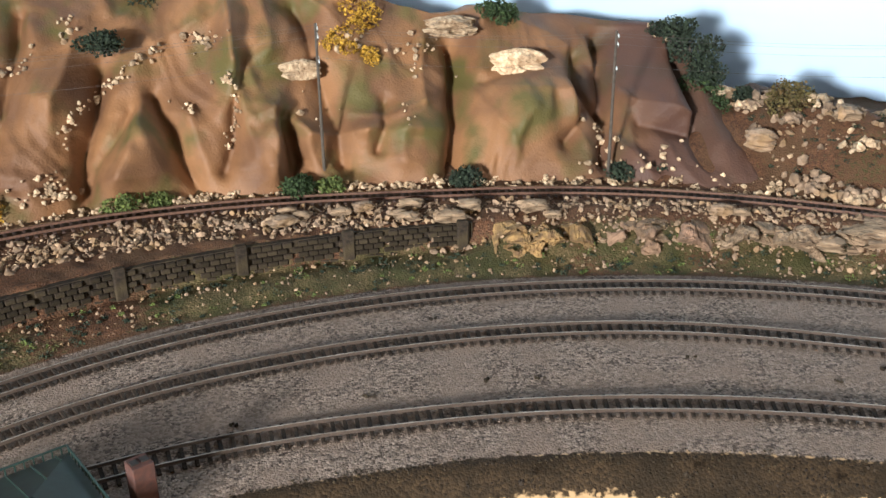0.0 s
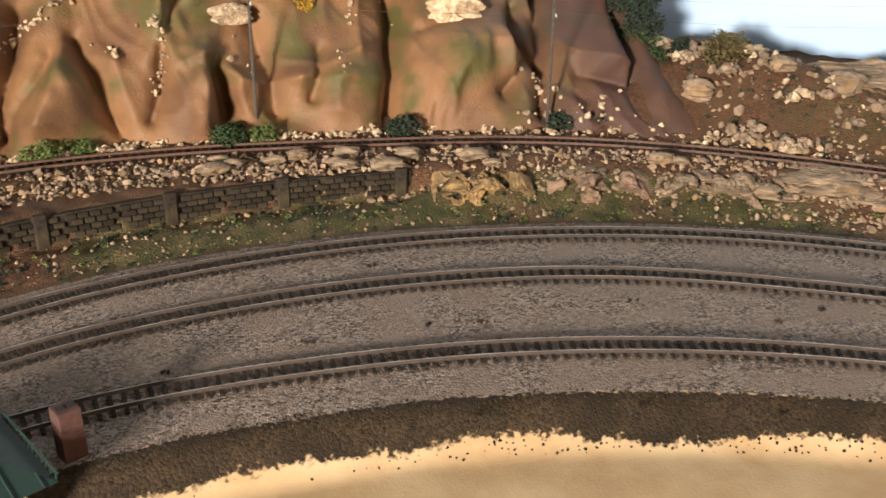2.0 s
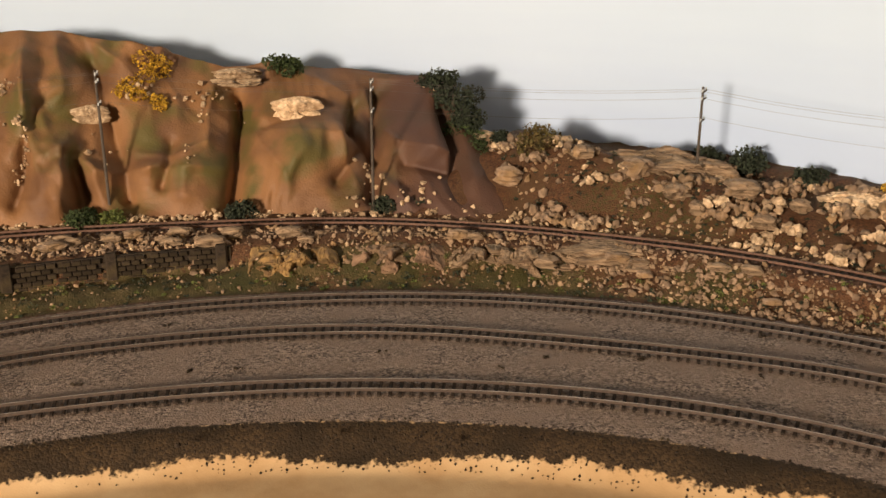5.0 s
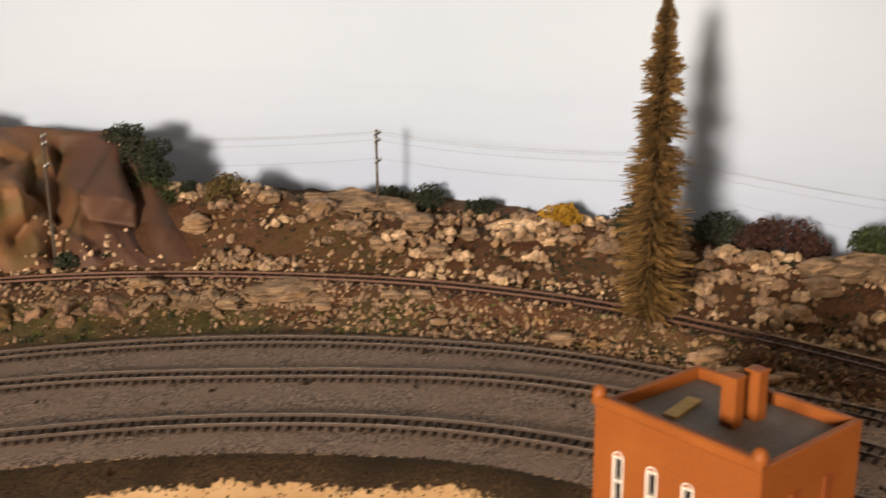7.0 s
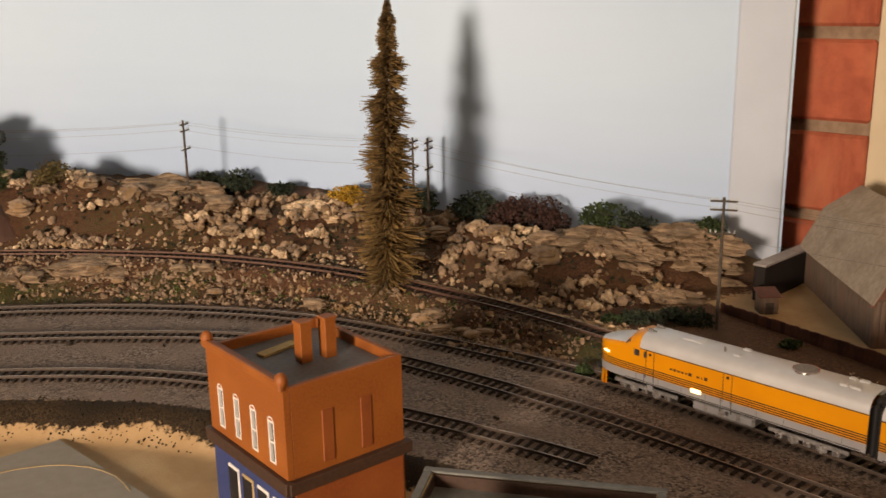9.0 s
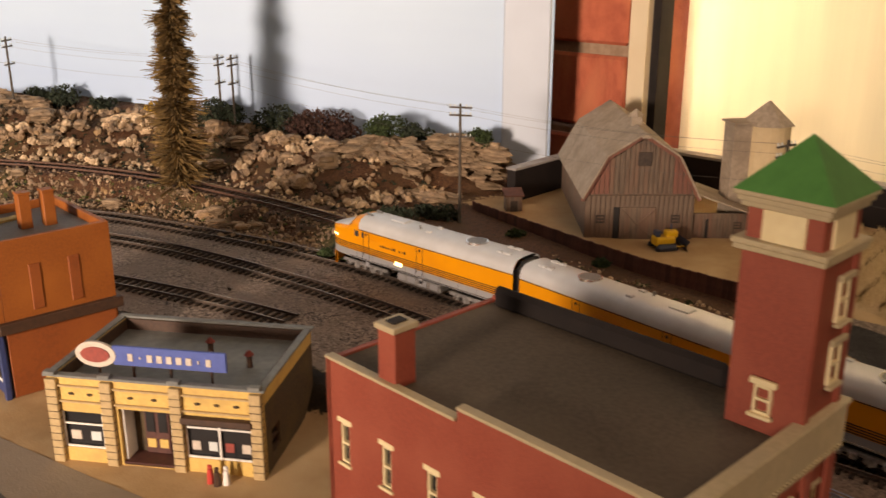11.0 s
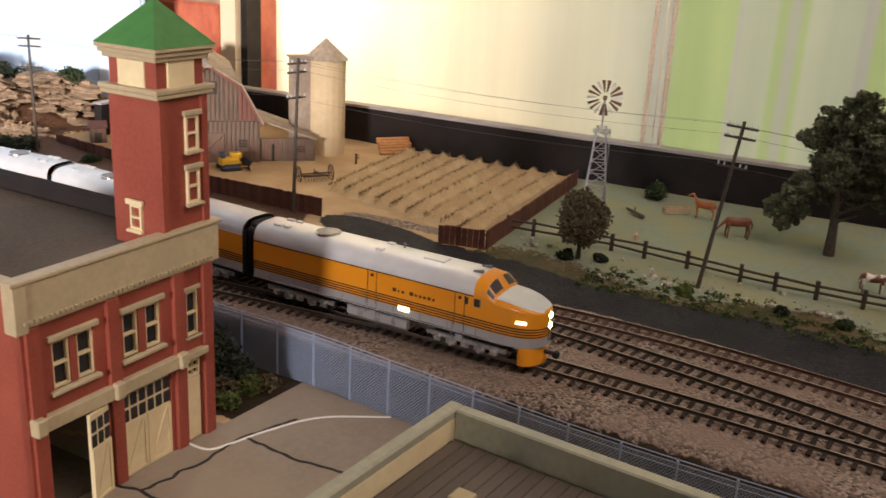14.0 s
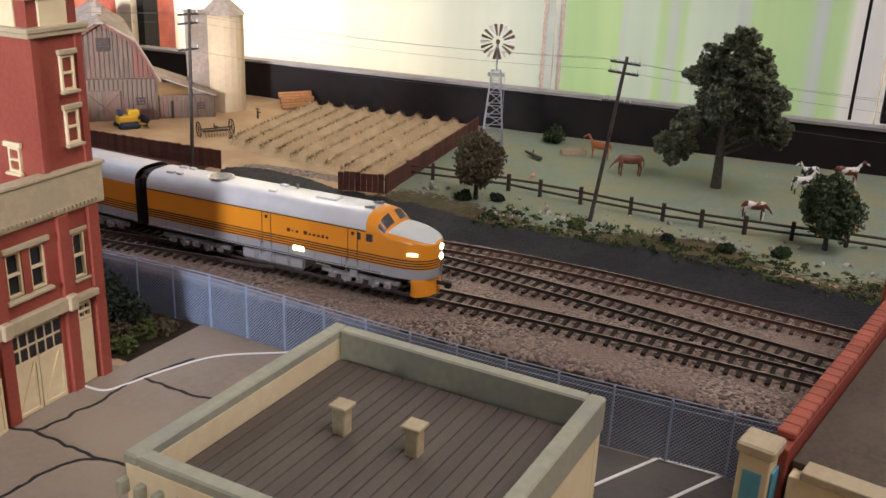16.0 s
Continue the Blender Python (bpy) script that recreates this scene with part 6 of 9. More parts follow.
MOUNDS = [(-0.365, 0.070, 0.055, 0.040, 0.020), (-0.235, 0.072, 0.026, 0.030, 0.020), (-0.275, 0.165, 0.018, 0.060, 0.018), (-0.10, 0.080, 0.045, 0.020, 0.014), (0.020, 0.088, 0.050, 0.032, 0.022), (0.105, 0.060, 0.030, 0.030, 0.012),
          (-0.19, 0.150, 0.030, 0.040, 0.012), (-0.45, 0.130, 0.05, 0.05, 0.016), (0.06, 0.145, 0.05, 0.02, 0.010), (-0.115, 0.135, 0.020, 0.04, 0.010), (0.165, 0.105, 0.030, 0.040, 0.014), (-0.55, 0.08, 0.05, 0.05, 0.02)]
CREASES = [(-0.310, 0.030, -0.350, 0.115, 0.010, 0.016), (-0.218, 0.040, -0.228, 0.092, 0.007, 0.018), (-0.060, 0.035, -0.040, 0.140, 0.011, 0.024), (0.095, 0.045, 0.120, 0.140, 0.010, 0.018), (-0.165, 0.050, -0.205, 0.19, 0.012, 0.012),
           (-0.42, 0.03, -0.40, 0.14, 0.012, 0.018), (0.055, 0.06, 0.085, 0.085, 0.007, 0.010), (-0.285, 0.05, -0.262, 0.14, 0.007, 0.010), (-0.50, 0.05, -0.47, 0.19, 0.012, 0.015), (0.19, 0.05, 0.185, 0.12, 0.008, 0.014), (-0.135, 0.06, -0.12, 0.10, 0.008, 0.010), (-0.02, 0.11, 0.03, 0.125, 0.007, 0.008), (-0.372, 0.104, -0.412, 0.045, 0.008, 0.012), (-0.222, 0.092, -0.216, 0.055, 0.006, 0.010), (0.089, 0.130, 0.077, 0.105, 0.006, 0.012), (0.077, 0.105, 0.104, 0.080, 0.006, 0.012), (0.135, 0.075, 0.175, 0.070, 0.008, 0.010)]


# sharp taut ridges that run between the bumps
RIDGES = [(-0.360, 0.111, -0.385, 0.050, 0.010, 0.016), (-0.360, 0.111, -0.315, 0.095, 0.010, 0.010), (-0.315, 0.095, -0.300, 0.050, 0.009, 0.010), (-0.278, 0.190, -0.272, 0.140, 0.008, 0.014), (-0.272, 0.140, -0.258, 0.060, 0.008, 0.013),
          (-0.258, 0.092, -0.233, 0.100, 0.006, 0.009), (-0.233, 0.100, -0.235, 0.045, 0.008, 0.018), (-0.233, 0.100, -0.195, 0.075, 0.006, 0.010), (-0.202, 0.075, -0.149, 0.076, 0.008, 0.012), (-0.149, 0.076, -0.085, 0.099, 0.008, 0.014), (-0.085, 0.099, -0.075, 0.150, 0.008, 0.012),
          (-0.240, 0.205, -0.236, 0.150, 0.008, 0.012), (-0.345, 0.160, -0.300, 0.180, 0.010, 0.010), (-0.420, 0.180, -0.440, 0.110, 0.010, 0.014), (-0.480, 0.150, -0.500, 0.070, 0.010, 0.015), (-0.030, 0.100, 0.000, 0.055, 0.009, 0.012), (-0.020, 0.108, 0.062, 0.100, 0.010, 0.012),
          (0.062, 0.100, 0.075, 0.060, 0.009, 0.012), (0.105, 0.140, 0.122, 0.095, 0.007, 0.014), (0.122, 0.095, 0.180, 0.085, 0.007, 0.014), (0.122, 0.095, 0.120, 0.050, 0.008, 0.010), (0.180, 0.120, 0.180, 0.085, 0.008, 0.010), (0.030, 0.165, 0.080, 0.140, 0.008, 0.009), (-0.010, 0.165, -0.020, 0.120, 0.008, 0.010)]


TENTS = np.array([(mx, mz, sx * 1.0, sz * 1.15, 2.7 * a) for mx, mz, sx, sz, a in MOUNDS])
FOLDS = np.random.default_rng(4)
PEAKS = np.stack([FOLDS.uniform(-0.72, 0.24, 110), FOLDS.uniform(0.035, 0.215, 110), FOLDS.uniform(0.012, 0.030, 110), FOLDS.uniform(0.016, 0.050, 110), FOLDS.uniform(0.012, 0.032, 110), FOLDS.uniform(-0.7, 0.7, 110)], 1)


def hill_at(x, v):
    """Place on the hill, by plan x and height fraction v."""
    ux = np.interp(x, LINE_U[:, 0], LINE_U[:, 1]) + 0.034 + 0.01 * noise.noise(Vector((x * 14, 0, 2)))
    zt = hill_top(x)
    z = 0.024 + (zt - 0.024) * v
    back = 1.535 if x < 0.1 else 1.535 - (x - 0.1) * 0.40
    y = ux + (back - ux) * (v ** 1.15)
    # taut cloth over hidden bumps: pointed tops with hollow flanks, folds where two flanks meet
    big = TENTS[:, 4] * np.exp(-np.sqrt(((x - TENTS[:, 0]) / TENTS[:, 2]) ** 2 + ((z - TENTS[:, 1]) / TENTS[:, 3]) ** 2 + 0.03))
    out = 0.004 * (math.log(float(np.exp(big / 0.004).sum())) - 2.5)
    wob = 0.006 * noise.noise(Vector((x * 22, z * 22, 4)))
    small = PEAKS[:, 4] * np.exp(-np.sqrt(((x + wob + (z - PEAKS[:, 1]) * PEAKS[:, 5] - PEAKS[:, 0]) / PEAKS[:, 2]) ** 2 + ((z - PEAKS[:, 1]) / PEAKS[:, 3]) ** 2 + 0.05))
    out += 0.002 * (math.log(float(np.exp(small / 0.002).sum())) - 4.7)
    for x0, z0, x1, z1, w, a in CREASES:
        u = min(max(((x - x0) * (x1 - x0) + (z - z0) * (z1 - z0)) / ((x1 - x0) ** 2 + (z1 - z0) ** 2), 0), 1)
        d2 = (x + wob - x0 - u * (x1 - x0)) ** 2 + (z - z0 - u * (z1 - z0)) ** 2
        out -= 2.3 * a * math.exp(-1.1 * math.sqrt(d2 + 2e-6) / w)
    for x0, z0, x1, z1, w, a in RIDGES:
        u = min(max(((x + wob - x0) * (x1 - x0) + (z - z0) * (z1 - z0)) / ((x1 - x0) ** 2 + (z1 - z0) ** 2), 0), 1)
        d2 = (x + 1.3 * wob - x0 - u * (x1 - x0)) ** 2 + (z - z0 - u * (z1 - z0)) ** 2
        out += 0.85 * a * math.exp(-math.sqrt(d2 + 1e-6) / w)
    p_ = Vector((x * 13 + z * 5, z * 9, 0.7))
    p_ = p_ + Vector((noise.noise(Vector((x * 9, z * 14, 3))) * 1.1, noise.noise(Vector((x * 9, z * 14, 8))) * 0.9, 0))
    out += 0.011 * (0.5 - abs(noise.noise(p_)) * 1.6) + 0.0060 * (0.4 - abs(noise.noise(p_ * 2.6 + Vector((3, 1, 4))))) + 0.0010 * noise.noise(p_ * 7)
    edge = min(1.0, v * 6 + 0.15)
    out *= edge
    return Vector((x + out * 0.10, y - out * 0.85, z + out * 0.35))


rows = []
for v in np.linspace(0, 1, 100):
    rows.append([hill_at(x, v) for x in np.linspace(-0.70, 0.249, 360)])
rows.append([(p_[0], 1.60 if p_[0] < 0.1 else 1.57, p_[2] - 0.01) for p_ in rows[-1]])
rows.insert(0, [(p_[0], p_[1], 0.0) for p_ in rows[0]])
bm = bmesh.new()
grid_faces(bm, rows)
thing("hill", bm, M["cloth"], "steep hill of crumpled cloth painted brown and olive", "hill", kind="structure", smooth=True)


def hill_spot(x, z):
    zt = hill_top(x)
    v = min(max((z - 0.024) / (zt - 0.024), 0), 1)
    return hill_at(x, v)


def strata(name, at, size, turn, material, label, bands=7, seed=1, sub=5):
    """A rough layered outcrop."""
    bm = bmesh.new()
    bmesh.ops.create_icosphere(bm, subdivisions=sub, radius=1.0)
    for v in bm.verts:
        c = v.co.copy()
        q = Vector((max(min(c.x * 1.3, 1), -1), max(min(c.y * 1.3, 1), -1), c.z))
        tilt = c.z * 0.5 + 0.5 + 0.06 * noise.noise(c * 2 + Vector((seed, 0, 0))) + 0.03 * noise.noise(c * 7)
        height = tilt * bands
        layer = math.floor(height)
        groove = max(0.0, abs(height - layer - 0.5) * 2 - 0.6) / 0.4
        turn_ = math.atan2(c.y, c.x) + layer * 1.7 + 0.15 * noise.noise(c * 6)
        block_ = turn_ * (2.2 + noise.cell(Vector((layer * 2.3 + 0.5, seed, 0.5))))
        joint = max(0.0, abs(block_ - math.floor(block_) - 0.5) * 2 - 0.86) / 0.14
        step = noise.cell(Vector((layer * 3.7 + 0.5, math.floor(block_) + 0.5, seed))) - 0.5
        k = 1 + 0.26 * step - 0.17 * groove - 0.10 * joint * (1 - abs(c.z)) + 0.10 * noise.noise(c * 4 + Vector((seed, 0, 0))) + 0.07 * noise.noise(c * 12) + 0.04 * noise.noise(c * 25)
        v.co = Vector((q.x * k * size[0], q.y * k * size[1], c.z * (1 + 0.18 * noise.noise(c * 3 + Vector((0, seed, 0))) + 0.06 * noise.noise(c * 13)) * size[2]))
    return thing(name, bm, material, label, "rock", at=pose(*at, 0, 0, turn))


random.seed(21)
# single large stones
strata("boulder", hill_spot(0.019, 0.127) + Vector((0, -0.005, 0)), (0.026, 0.012, 0.016), -5, M["rock"], "flat pale limestone set into the cloth hill", 2, 3)
strata("boulder", hill_spot(-0.205, 0.133) + Vector((0, -0.005, 0)), (0.019, 0.009, 0.011), 5, M["rock"], "rough pale stone set into the cloth hill", 2, 8)
strata("boulder", (-0.045, 1.495, 0.166), (0.026, 0.015, 0.011), 0, M["rock"], "pale layered stone on the hill's crest", 4, 5)
strata("boulder", (0.232, 1.43, 0.088), (0.018, 0.015, 0.016), 10, M["rock"], "pale block of stone at the hill's end", 4, 7)
strata("rock_ledge", (0.300, 1.205, 0.016), (0.056, 0.032, 0.016), -14, M["slab_rock"], "broad layered rock ledge between two tracks", 4, 2)
strata("rock_ledge", (0.330, 1.178, 0.008), (0.060, 0.022, 0.013), -25, M["slab_rock"], "low layered rock ledge beside the track", 3, 4)
strata("rock_outcrop", (0.405, 1.318, 0.052), (0.074, 0.040, 0.044), -28, M["slab_rock"], "layered limestone outcrop before the sky board", 13, 6, 6)
strata("rock_outcrop", (0.785, 0.890, 0.024), (0.074, 0.040, 0.046), -44, M["slab_rock"], "large layered rock outcrop with bush on top", 12, 9, 6)
strata("rock_outcrop", (0.868, 0.855, 0.026), (0.060, 0.034, 0.044), -40, M["slab_rock"], "tall layered rock outcrop by the corner board", 12, 12, 6)
strata("rock_outcrop", (0.800, 0.815, 0.006), (0.052, 0.020, 0.014), -52, M["slab_rock"], "low flat rock shelf near the pole", 4, 15)
strata("rock_outcrop", (0.560, 1.175, 0.045), (0.046, 0.026, 0.028), -50, M["rock"], "knobbly pale rock pile by the sky board", 5, 18)
strata("rock_outcrop", (0.620, 1.095, 0.036), (0.032, 0.024, 0.026), -50, M["rock_grey"], "grey block of rock behind the rusty track", 4, 20)

# ---- rubble ----
def line_spots(line, n, lo, hi, r0, r1, s0, s1, keep=None, sink=0.3):
    d = np.gradient(line[:, :2], axis=0)
    d /= np.linalg.norm(d, axis=1)[:, None]
    out = []
    i = RNG.integers(int(s0 * len(line)), int(s1 * len(line)), n)
    o = RNG.uniform(lo, hi, n)
    P = line[i, :2] + np.stack([-d[i, 1], d[i, 0]], 1) * o[:, None] + RNG.normal(0, 0.002, (n, 2))
    z = terrain(P)[0]
    r = r0 + (r1 - r0) * RNG.random(n) ** 3
    rows_ = np.stack([P[:, 0], P[:, 1], z + r * sink, r], 1)
    return rows_[keep(P)] if keep is not None else rows_


def outside_wall(P):
    return (P[:, 0] < wall_x(P[:, 1]) - 0.05) & (P[:, 1] < 1.5)


def above_face(P):
    """The bank by the track, clear of the low rock face further along."""
    return (P[:, 0] < -0.058) | (P[:, 0] > 0.262) | (nearest(LINE_U, P)[0] < 0.040) | (RNG.random(len(P)) < 0.42)


rubble("rubble", line_spots(LINE_U, 650, -0.075, -0.016, 0.0009, 0.0034, 0.10, 0.60, above_face), M["rock"], "broken pale stones along the rusty track bank")
rubble("rubble", line_spots(LINE_U, 6500, -0.080, -0.016, 0.0010, 0.0046, 0.10, 0.60, above_face), M["rock_grey"], "broken brown stones along the rusty track bank", 0.5)
rubble("rubble", line_spots(LINE_U, 1500, 0.016, 0.045, 0.0010, 0.0045, 0.10, 0.66, outside_wall), M["rock"], "broken pale stones at the foot of the hill")
rubble("rubble", line_spots(LINE_A, 1500, 0.032, 0.085, 0.0008, 0.0024, 0.14, 0.62), M["rock_grey"], "small grey stones on the scrubby bank")
CLUMP = np.vectorize(lambda x, y: noise.noise(Vector((x * 26, y * 26, 5))))
SLOPE = (lambda P: (P[:, 1] > 0.80) & (P[:, 0] > 0.235) & outside_wall(P) & (P[:, 1] < 1.47))


def heaps(line, n, lo, hi, s0, s1, per, spread, r0, r1, keep=None):
    """Heaped clusters of stones round chosen middles."""
    out = []
    for x, y, z, _ in line_spots(line, n, lo, hi, 0.001, 0.002, s0, s1, keep):
        wide = spread * RNG.uniform(0.6, 1.4)
        o = RNG.normal(0, 0.5, (per, 2)) * wide * np.array([1.2, 0.9])
        far_ = np.linalg.norm(o, axis=1)
        r = r0 + (r1 - r0) * RNG.random(per) ** 1.6
        top = wide * 0.55 * np.clip(1 - far_ / wide, 0, 1) * RNG.random(per)
        out += [(x + a[0], y + a[1], z + t + q * 0.3, q) for a, t, q in zip(o, top, r)]
    return out


rubble("rubble", heaps(LINE_U, 62, 0.028, 0.15, 0.34, 0.66, 26, 0.013, 0.0020, 0.0070, SLOPE), M["rock"], "knobbly heaps of pale stones on the slope before the sky board")
rubble("rubble", heaps(LINE_U, 60, 0.022, 0.045, 0.16, 0.40, 16, 0.008, 0.0010, 0.0034), M["rock"], "knobbly heaps of pale stones along the hill's foot")
rubble("rubble", heaps(LINE_U, 80, 0.03, 0.15, 0.34, 0.66, 22, 0.014, 0.0020, 0.0075, SLOPE), M["rock_grey"], "knobbly heaps of brown stones on the slope before the sky board")
rubble("rubble", line_spots(LINE_U, 300, 0.03, 0.16, 0.0014, 0.0060, 0.34, 0.66, lambda P: SLOPE(P) & (CLUMP(P[:, 0], P[:, 1]) > 0.05)), M["rock"], "tumbled pale rocks on the slope before the sky board")
rubble("rubble", line_spots(LINE_U, 2400, 0.03, 0.16, 0.0012, 0.0065, 0.34, 0.66, lambda P: SLOPE(P) & (CLUMP(P[:, 0], P[:, 1]) > -0.12)), M["rock_grey"], "tumbled brown-grey rocks on the slope before the sky board", 0.6)
rubble("rubble", line_spots(LINE_U, 420, 0.028, 0.08, 0.0008, 0.0035, 0.655, 0.80, lambda P: (P[:, 0] < 0.86 + (0.534 - P[:, 1]) * 0.17) & (P[:, 1] > 0.34)), M["rock"], "scattered stones on red earth beside the fence")
rubble("rubble", line_spots(LINE_U, 260, -0.045, -0.02, 0.0008, 0.003, 0.62, 0.74), M["rock_grey"], "scattered stones between the tracks")
rubble("rubble", line_spots(LINE_A, 260, 0.060, 0.125, 0.0016, 0.0050, 0.31, 0.45, lambda P: (P[:, 0] > 0.0) & above_face(P)), M["slab_rock"], "yellowish rocks on the bank between the tracks")
random.seed(33)
for x, y, z, r in line_spots(LINE_U, 30, -0.066, -0.026, 0.01, 0.02, 0.26, 0.58):
    r = random.uniform(0.008, 0.015)
    strata("rock_ledge", (x, y, z + 0.001), (r, r * random.uniform(0.5, 0.7), r * random.uniform(0.35, 0.5)), math.degrees(math.atan2(-(x + 0.1), 1.0)) + random.uniform(-12, 12), M["slab_rock"] if random.random() < 0.6 else M["rock_grey"], "flat layered stone slab on the bank between tracks", 3, random.random() * 30, 3)
for x, y, z, r in line_spots(LINE_U, 20, 0.045, 0.125, 0.013, 0.024, 0.36, 0.64, SLOPE):
    r = random.uniform(0.009, 0.018)
    strata("boulder", (x, y, z + 0.002), (r, r * random.uniform(0.6, 0.9), r * random.uniform(0.5, 0.75)), random.uniform(-60, 10), M["slab_rock"] if random.random() < 0.65 else M["rock_grey"], "angular layered boulder among the slope's rubble", 4, random.random() * 30, 3)
# a low ragged face of ochre and pinkish rock that carries the wall on
def rock_face(lo, hi, material, label, seed):
    d = np.gradient(LINE_A[:, :2], axis=0)
    d /= np.linalg.norm(d, axis=1)[:, None]
    side = np.stack([-d[:, 1], d[:, 0]], 1)
    off = LINE_A[:, :2] + side * 0.056
    sel = np.where((off[:, 0] > lo) & (off[:, 0] < hi) & (off[:, 1] > 1.0))[0]
    rows_ = []
    for u in np.linspace(0, len(sel) - 1, int((hi - lo) / 0.0011)):
        i = sel[int(u)]
        j = sel[min(int(u) + 1, len(sel) - 1)]
        p_, n_ = off[i] + (off[j] - off[i]) * (u - int(u)), side[i]
        ends = float(smooth(0, 6, u) * smooth(len(sel) - 1, len(sel) - 7, u))
        top = (0.0125 + 0.005 * noise.noise(Vector((u * 0.16, seed, 0)))) * ends
        steps = np.linspace(0, 1, 34)
        reach = np.where(steps < 0.5, 0.012 * steps, 0.006 + 0.080 * (steps - 0.5))
        base = p_ + n_ * reach[:, None]
        level = terrain(base)[0]
        ring = []
        for v, at, g in zip(steps, base, level):
            lift = top * float(smooth(0.0, 0.45, v) * smooth(1.0, 0.55, v))
            q = Vector((p_[0] * 62 + seed, p_[1] * 62, v * 3.2))
            q = q + Vector((noise.noise(q), noise.noise(q * 1.3 + Vector((4, 0, 0))), noise.noise(q + Vector((0, 7, 0))))) * 0.5
            near, spots = noise.voronoi(q)
            crack = min(1.0, (near[1] - near[0]) / 0.16)
            jut = (noise.cell(spots[0] * 3.1) - 0.35) * 0.009 + 0.0030 * noise.noise(q * 3) + 0.0018 * noise.noise(q * 8) - 0.0032 * (1 - crack)
            flat = float(smooth(0.0, 0.12, v) * smooth(1.0, 0.8, v)) * ends
            ring.append((*(at - n_ * jut * flat), g - 0.003 + lift + jut * 0.6 * flat))
        rows_.append(ring)
    bm = bmesh.new()
    grid_faces(bm, rows_)
    bmesh.ops.recalc_face_normals(bm, faces=bm.faces)
    thing("rock_outcrop", bm, material, label, "rock")


rock_face(-0.058, 0.052, M["ochre_rock"], "low ragged face of cracked ochre rock beside the track", 3)
rock_face(0.040, 0.150, M["pink_rock"], "low ragged face of pinkish brown rock beside the track", 11)
rock_face(0.138, 0.262, M["slab_rock"], "low ragged face of layered brown rock beside the track", 19)
farm = []
for _ in range(190):
    y = RNG.uniform(-0.25, 0.21)
    x = 0.981 + 0.06 * float(smooth(0.12, -0.2, y)) + abs(RNG.normal(0, 0.028))
    r = 0.0007 + 0.0028 * RNG.random() ** 4
    farm.append((x, y, r * 0.4, r))
for cx, cy in ((0.989, 0.178), (0.970, 0.084), (0.992, 0.051), (1.030, -0.065), (1.043, -0.070)):
    for _ in range(7):
        farm.append((cx + RNG.normal(0, 0.005), cy + RNG.normal(0, 0.005), 0.001, RNG.uniform(0.001, 0.0032)))
rubble("rubble", farm, M["white_stone"], "pale stones scattered along the pasture edge")
dots = []
for x, y in ((-0.098, 1.055), (0.14, 1.01), (0.178, 1.02), (-0.06, 1.052), (0.37, 1.02), (-0.27, 1.03), (0.05, 1.06), (0.25, 1.0), (-0.18, 1.05), (0.42, 0.86), (0.33, 0.95), (0.0, 0.93), (0.07, 0.90), (-0.10, 0.94), (-0.12, 1.155), (0.52, 0.66)):
    for _ in range(5):
        dots.append((x + RNG.normal(0, 0.0022), y + RNG.normal(0, 0.0015), 0.0006, RNG.uniform(0.0008, 0.0022)))
rubble("rubble", dots, M["stone_wall"], "dark lumps of coal dropped on the ballast")
edge_bits = []
for q in LINE_C[60:330]:
    for _ in range(5):
        d = RNG.uniform(0.046, 0.082)
        v = np.array([-0.05, 0.45]) - q[:2]
        v /= np.linalg.norm(v)
        p_ = q[:2] + v * d
        edge_bits.append((p_[0], p_[1], float(TOWN * smooth(0.05, 0.085, np.array([d]))[0]) + 0.0003, RNG.uniform(0.0005, 0.0014)))
rubble("rubble", edge_bits, M["stone_wall"], "dark crumbs of earth along the yard edge")

# white stone clusters glued on the hill
white = []


def hill_cluster(x, z, n, sx, sz, r0, r1):
    for _ in range(n):
        p_ = hill_spot(x + RNG.normal(0, sx), z + RNG.normal(0, sz))
        white.append((p_.x, p_.y - 0.003, p_.z + 0.0005, 1.15 * r0 + (r1 - r0) * RNG.random() ** 2))


for a in np.linspace(0, 1, 34):
    hill_cluster(-0.432 + 0.092 * a ** 1.3 + 0.0, 0.083 + 0.073 * a ** 0.72, 2, 0.0022, 0.0025, 0.0014, 0.0042)
hill_cluster(-0.445, 0.052, 45, 0.013, 0.006, 0.0015, 0.005)
for a in np.linspace(0, 1, 16):
    hill_cluster(-0.275 + 0.004 * math.sin(a * 5), 0.125 - 0.055 * a, 2, 0.002, 0.002, 0.001, 0.003)
for x, z, n, sx, sz in ((-0.285, 0.125, 10, 0.006, 0.003), (-0.320, 0.105, 7, 0.010, 0.006), (-0.305, 0.16, 22, 0.014, 0.004), (-0.47, 0.15, 12, 0.01, 0.005), (-0.075, 0.142, 26, 0.016, 0.008), (-0.15, 0.155, 12, 0.008, 0.005), (0.095, 0.068, 16, 0.012, 0.010), (0.175, 0.145, 10, 0.02, 0.006), (-0.43, 0.175, 10, 0.008, 0.006), (0.12, 0.045, 26, 0.03, 0.006), (-0.19, 0.095, 6, 0.02, 0.01), (-0.10, 0.085, 6, 0.01, 0.005)):
    hill_cluster(x, z, n, sx, sz, 0.0012, 0.0048)
rubble("rubble", white, M["rock"], "clusters of pale stones glued on the cloth hill")

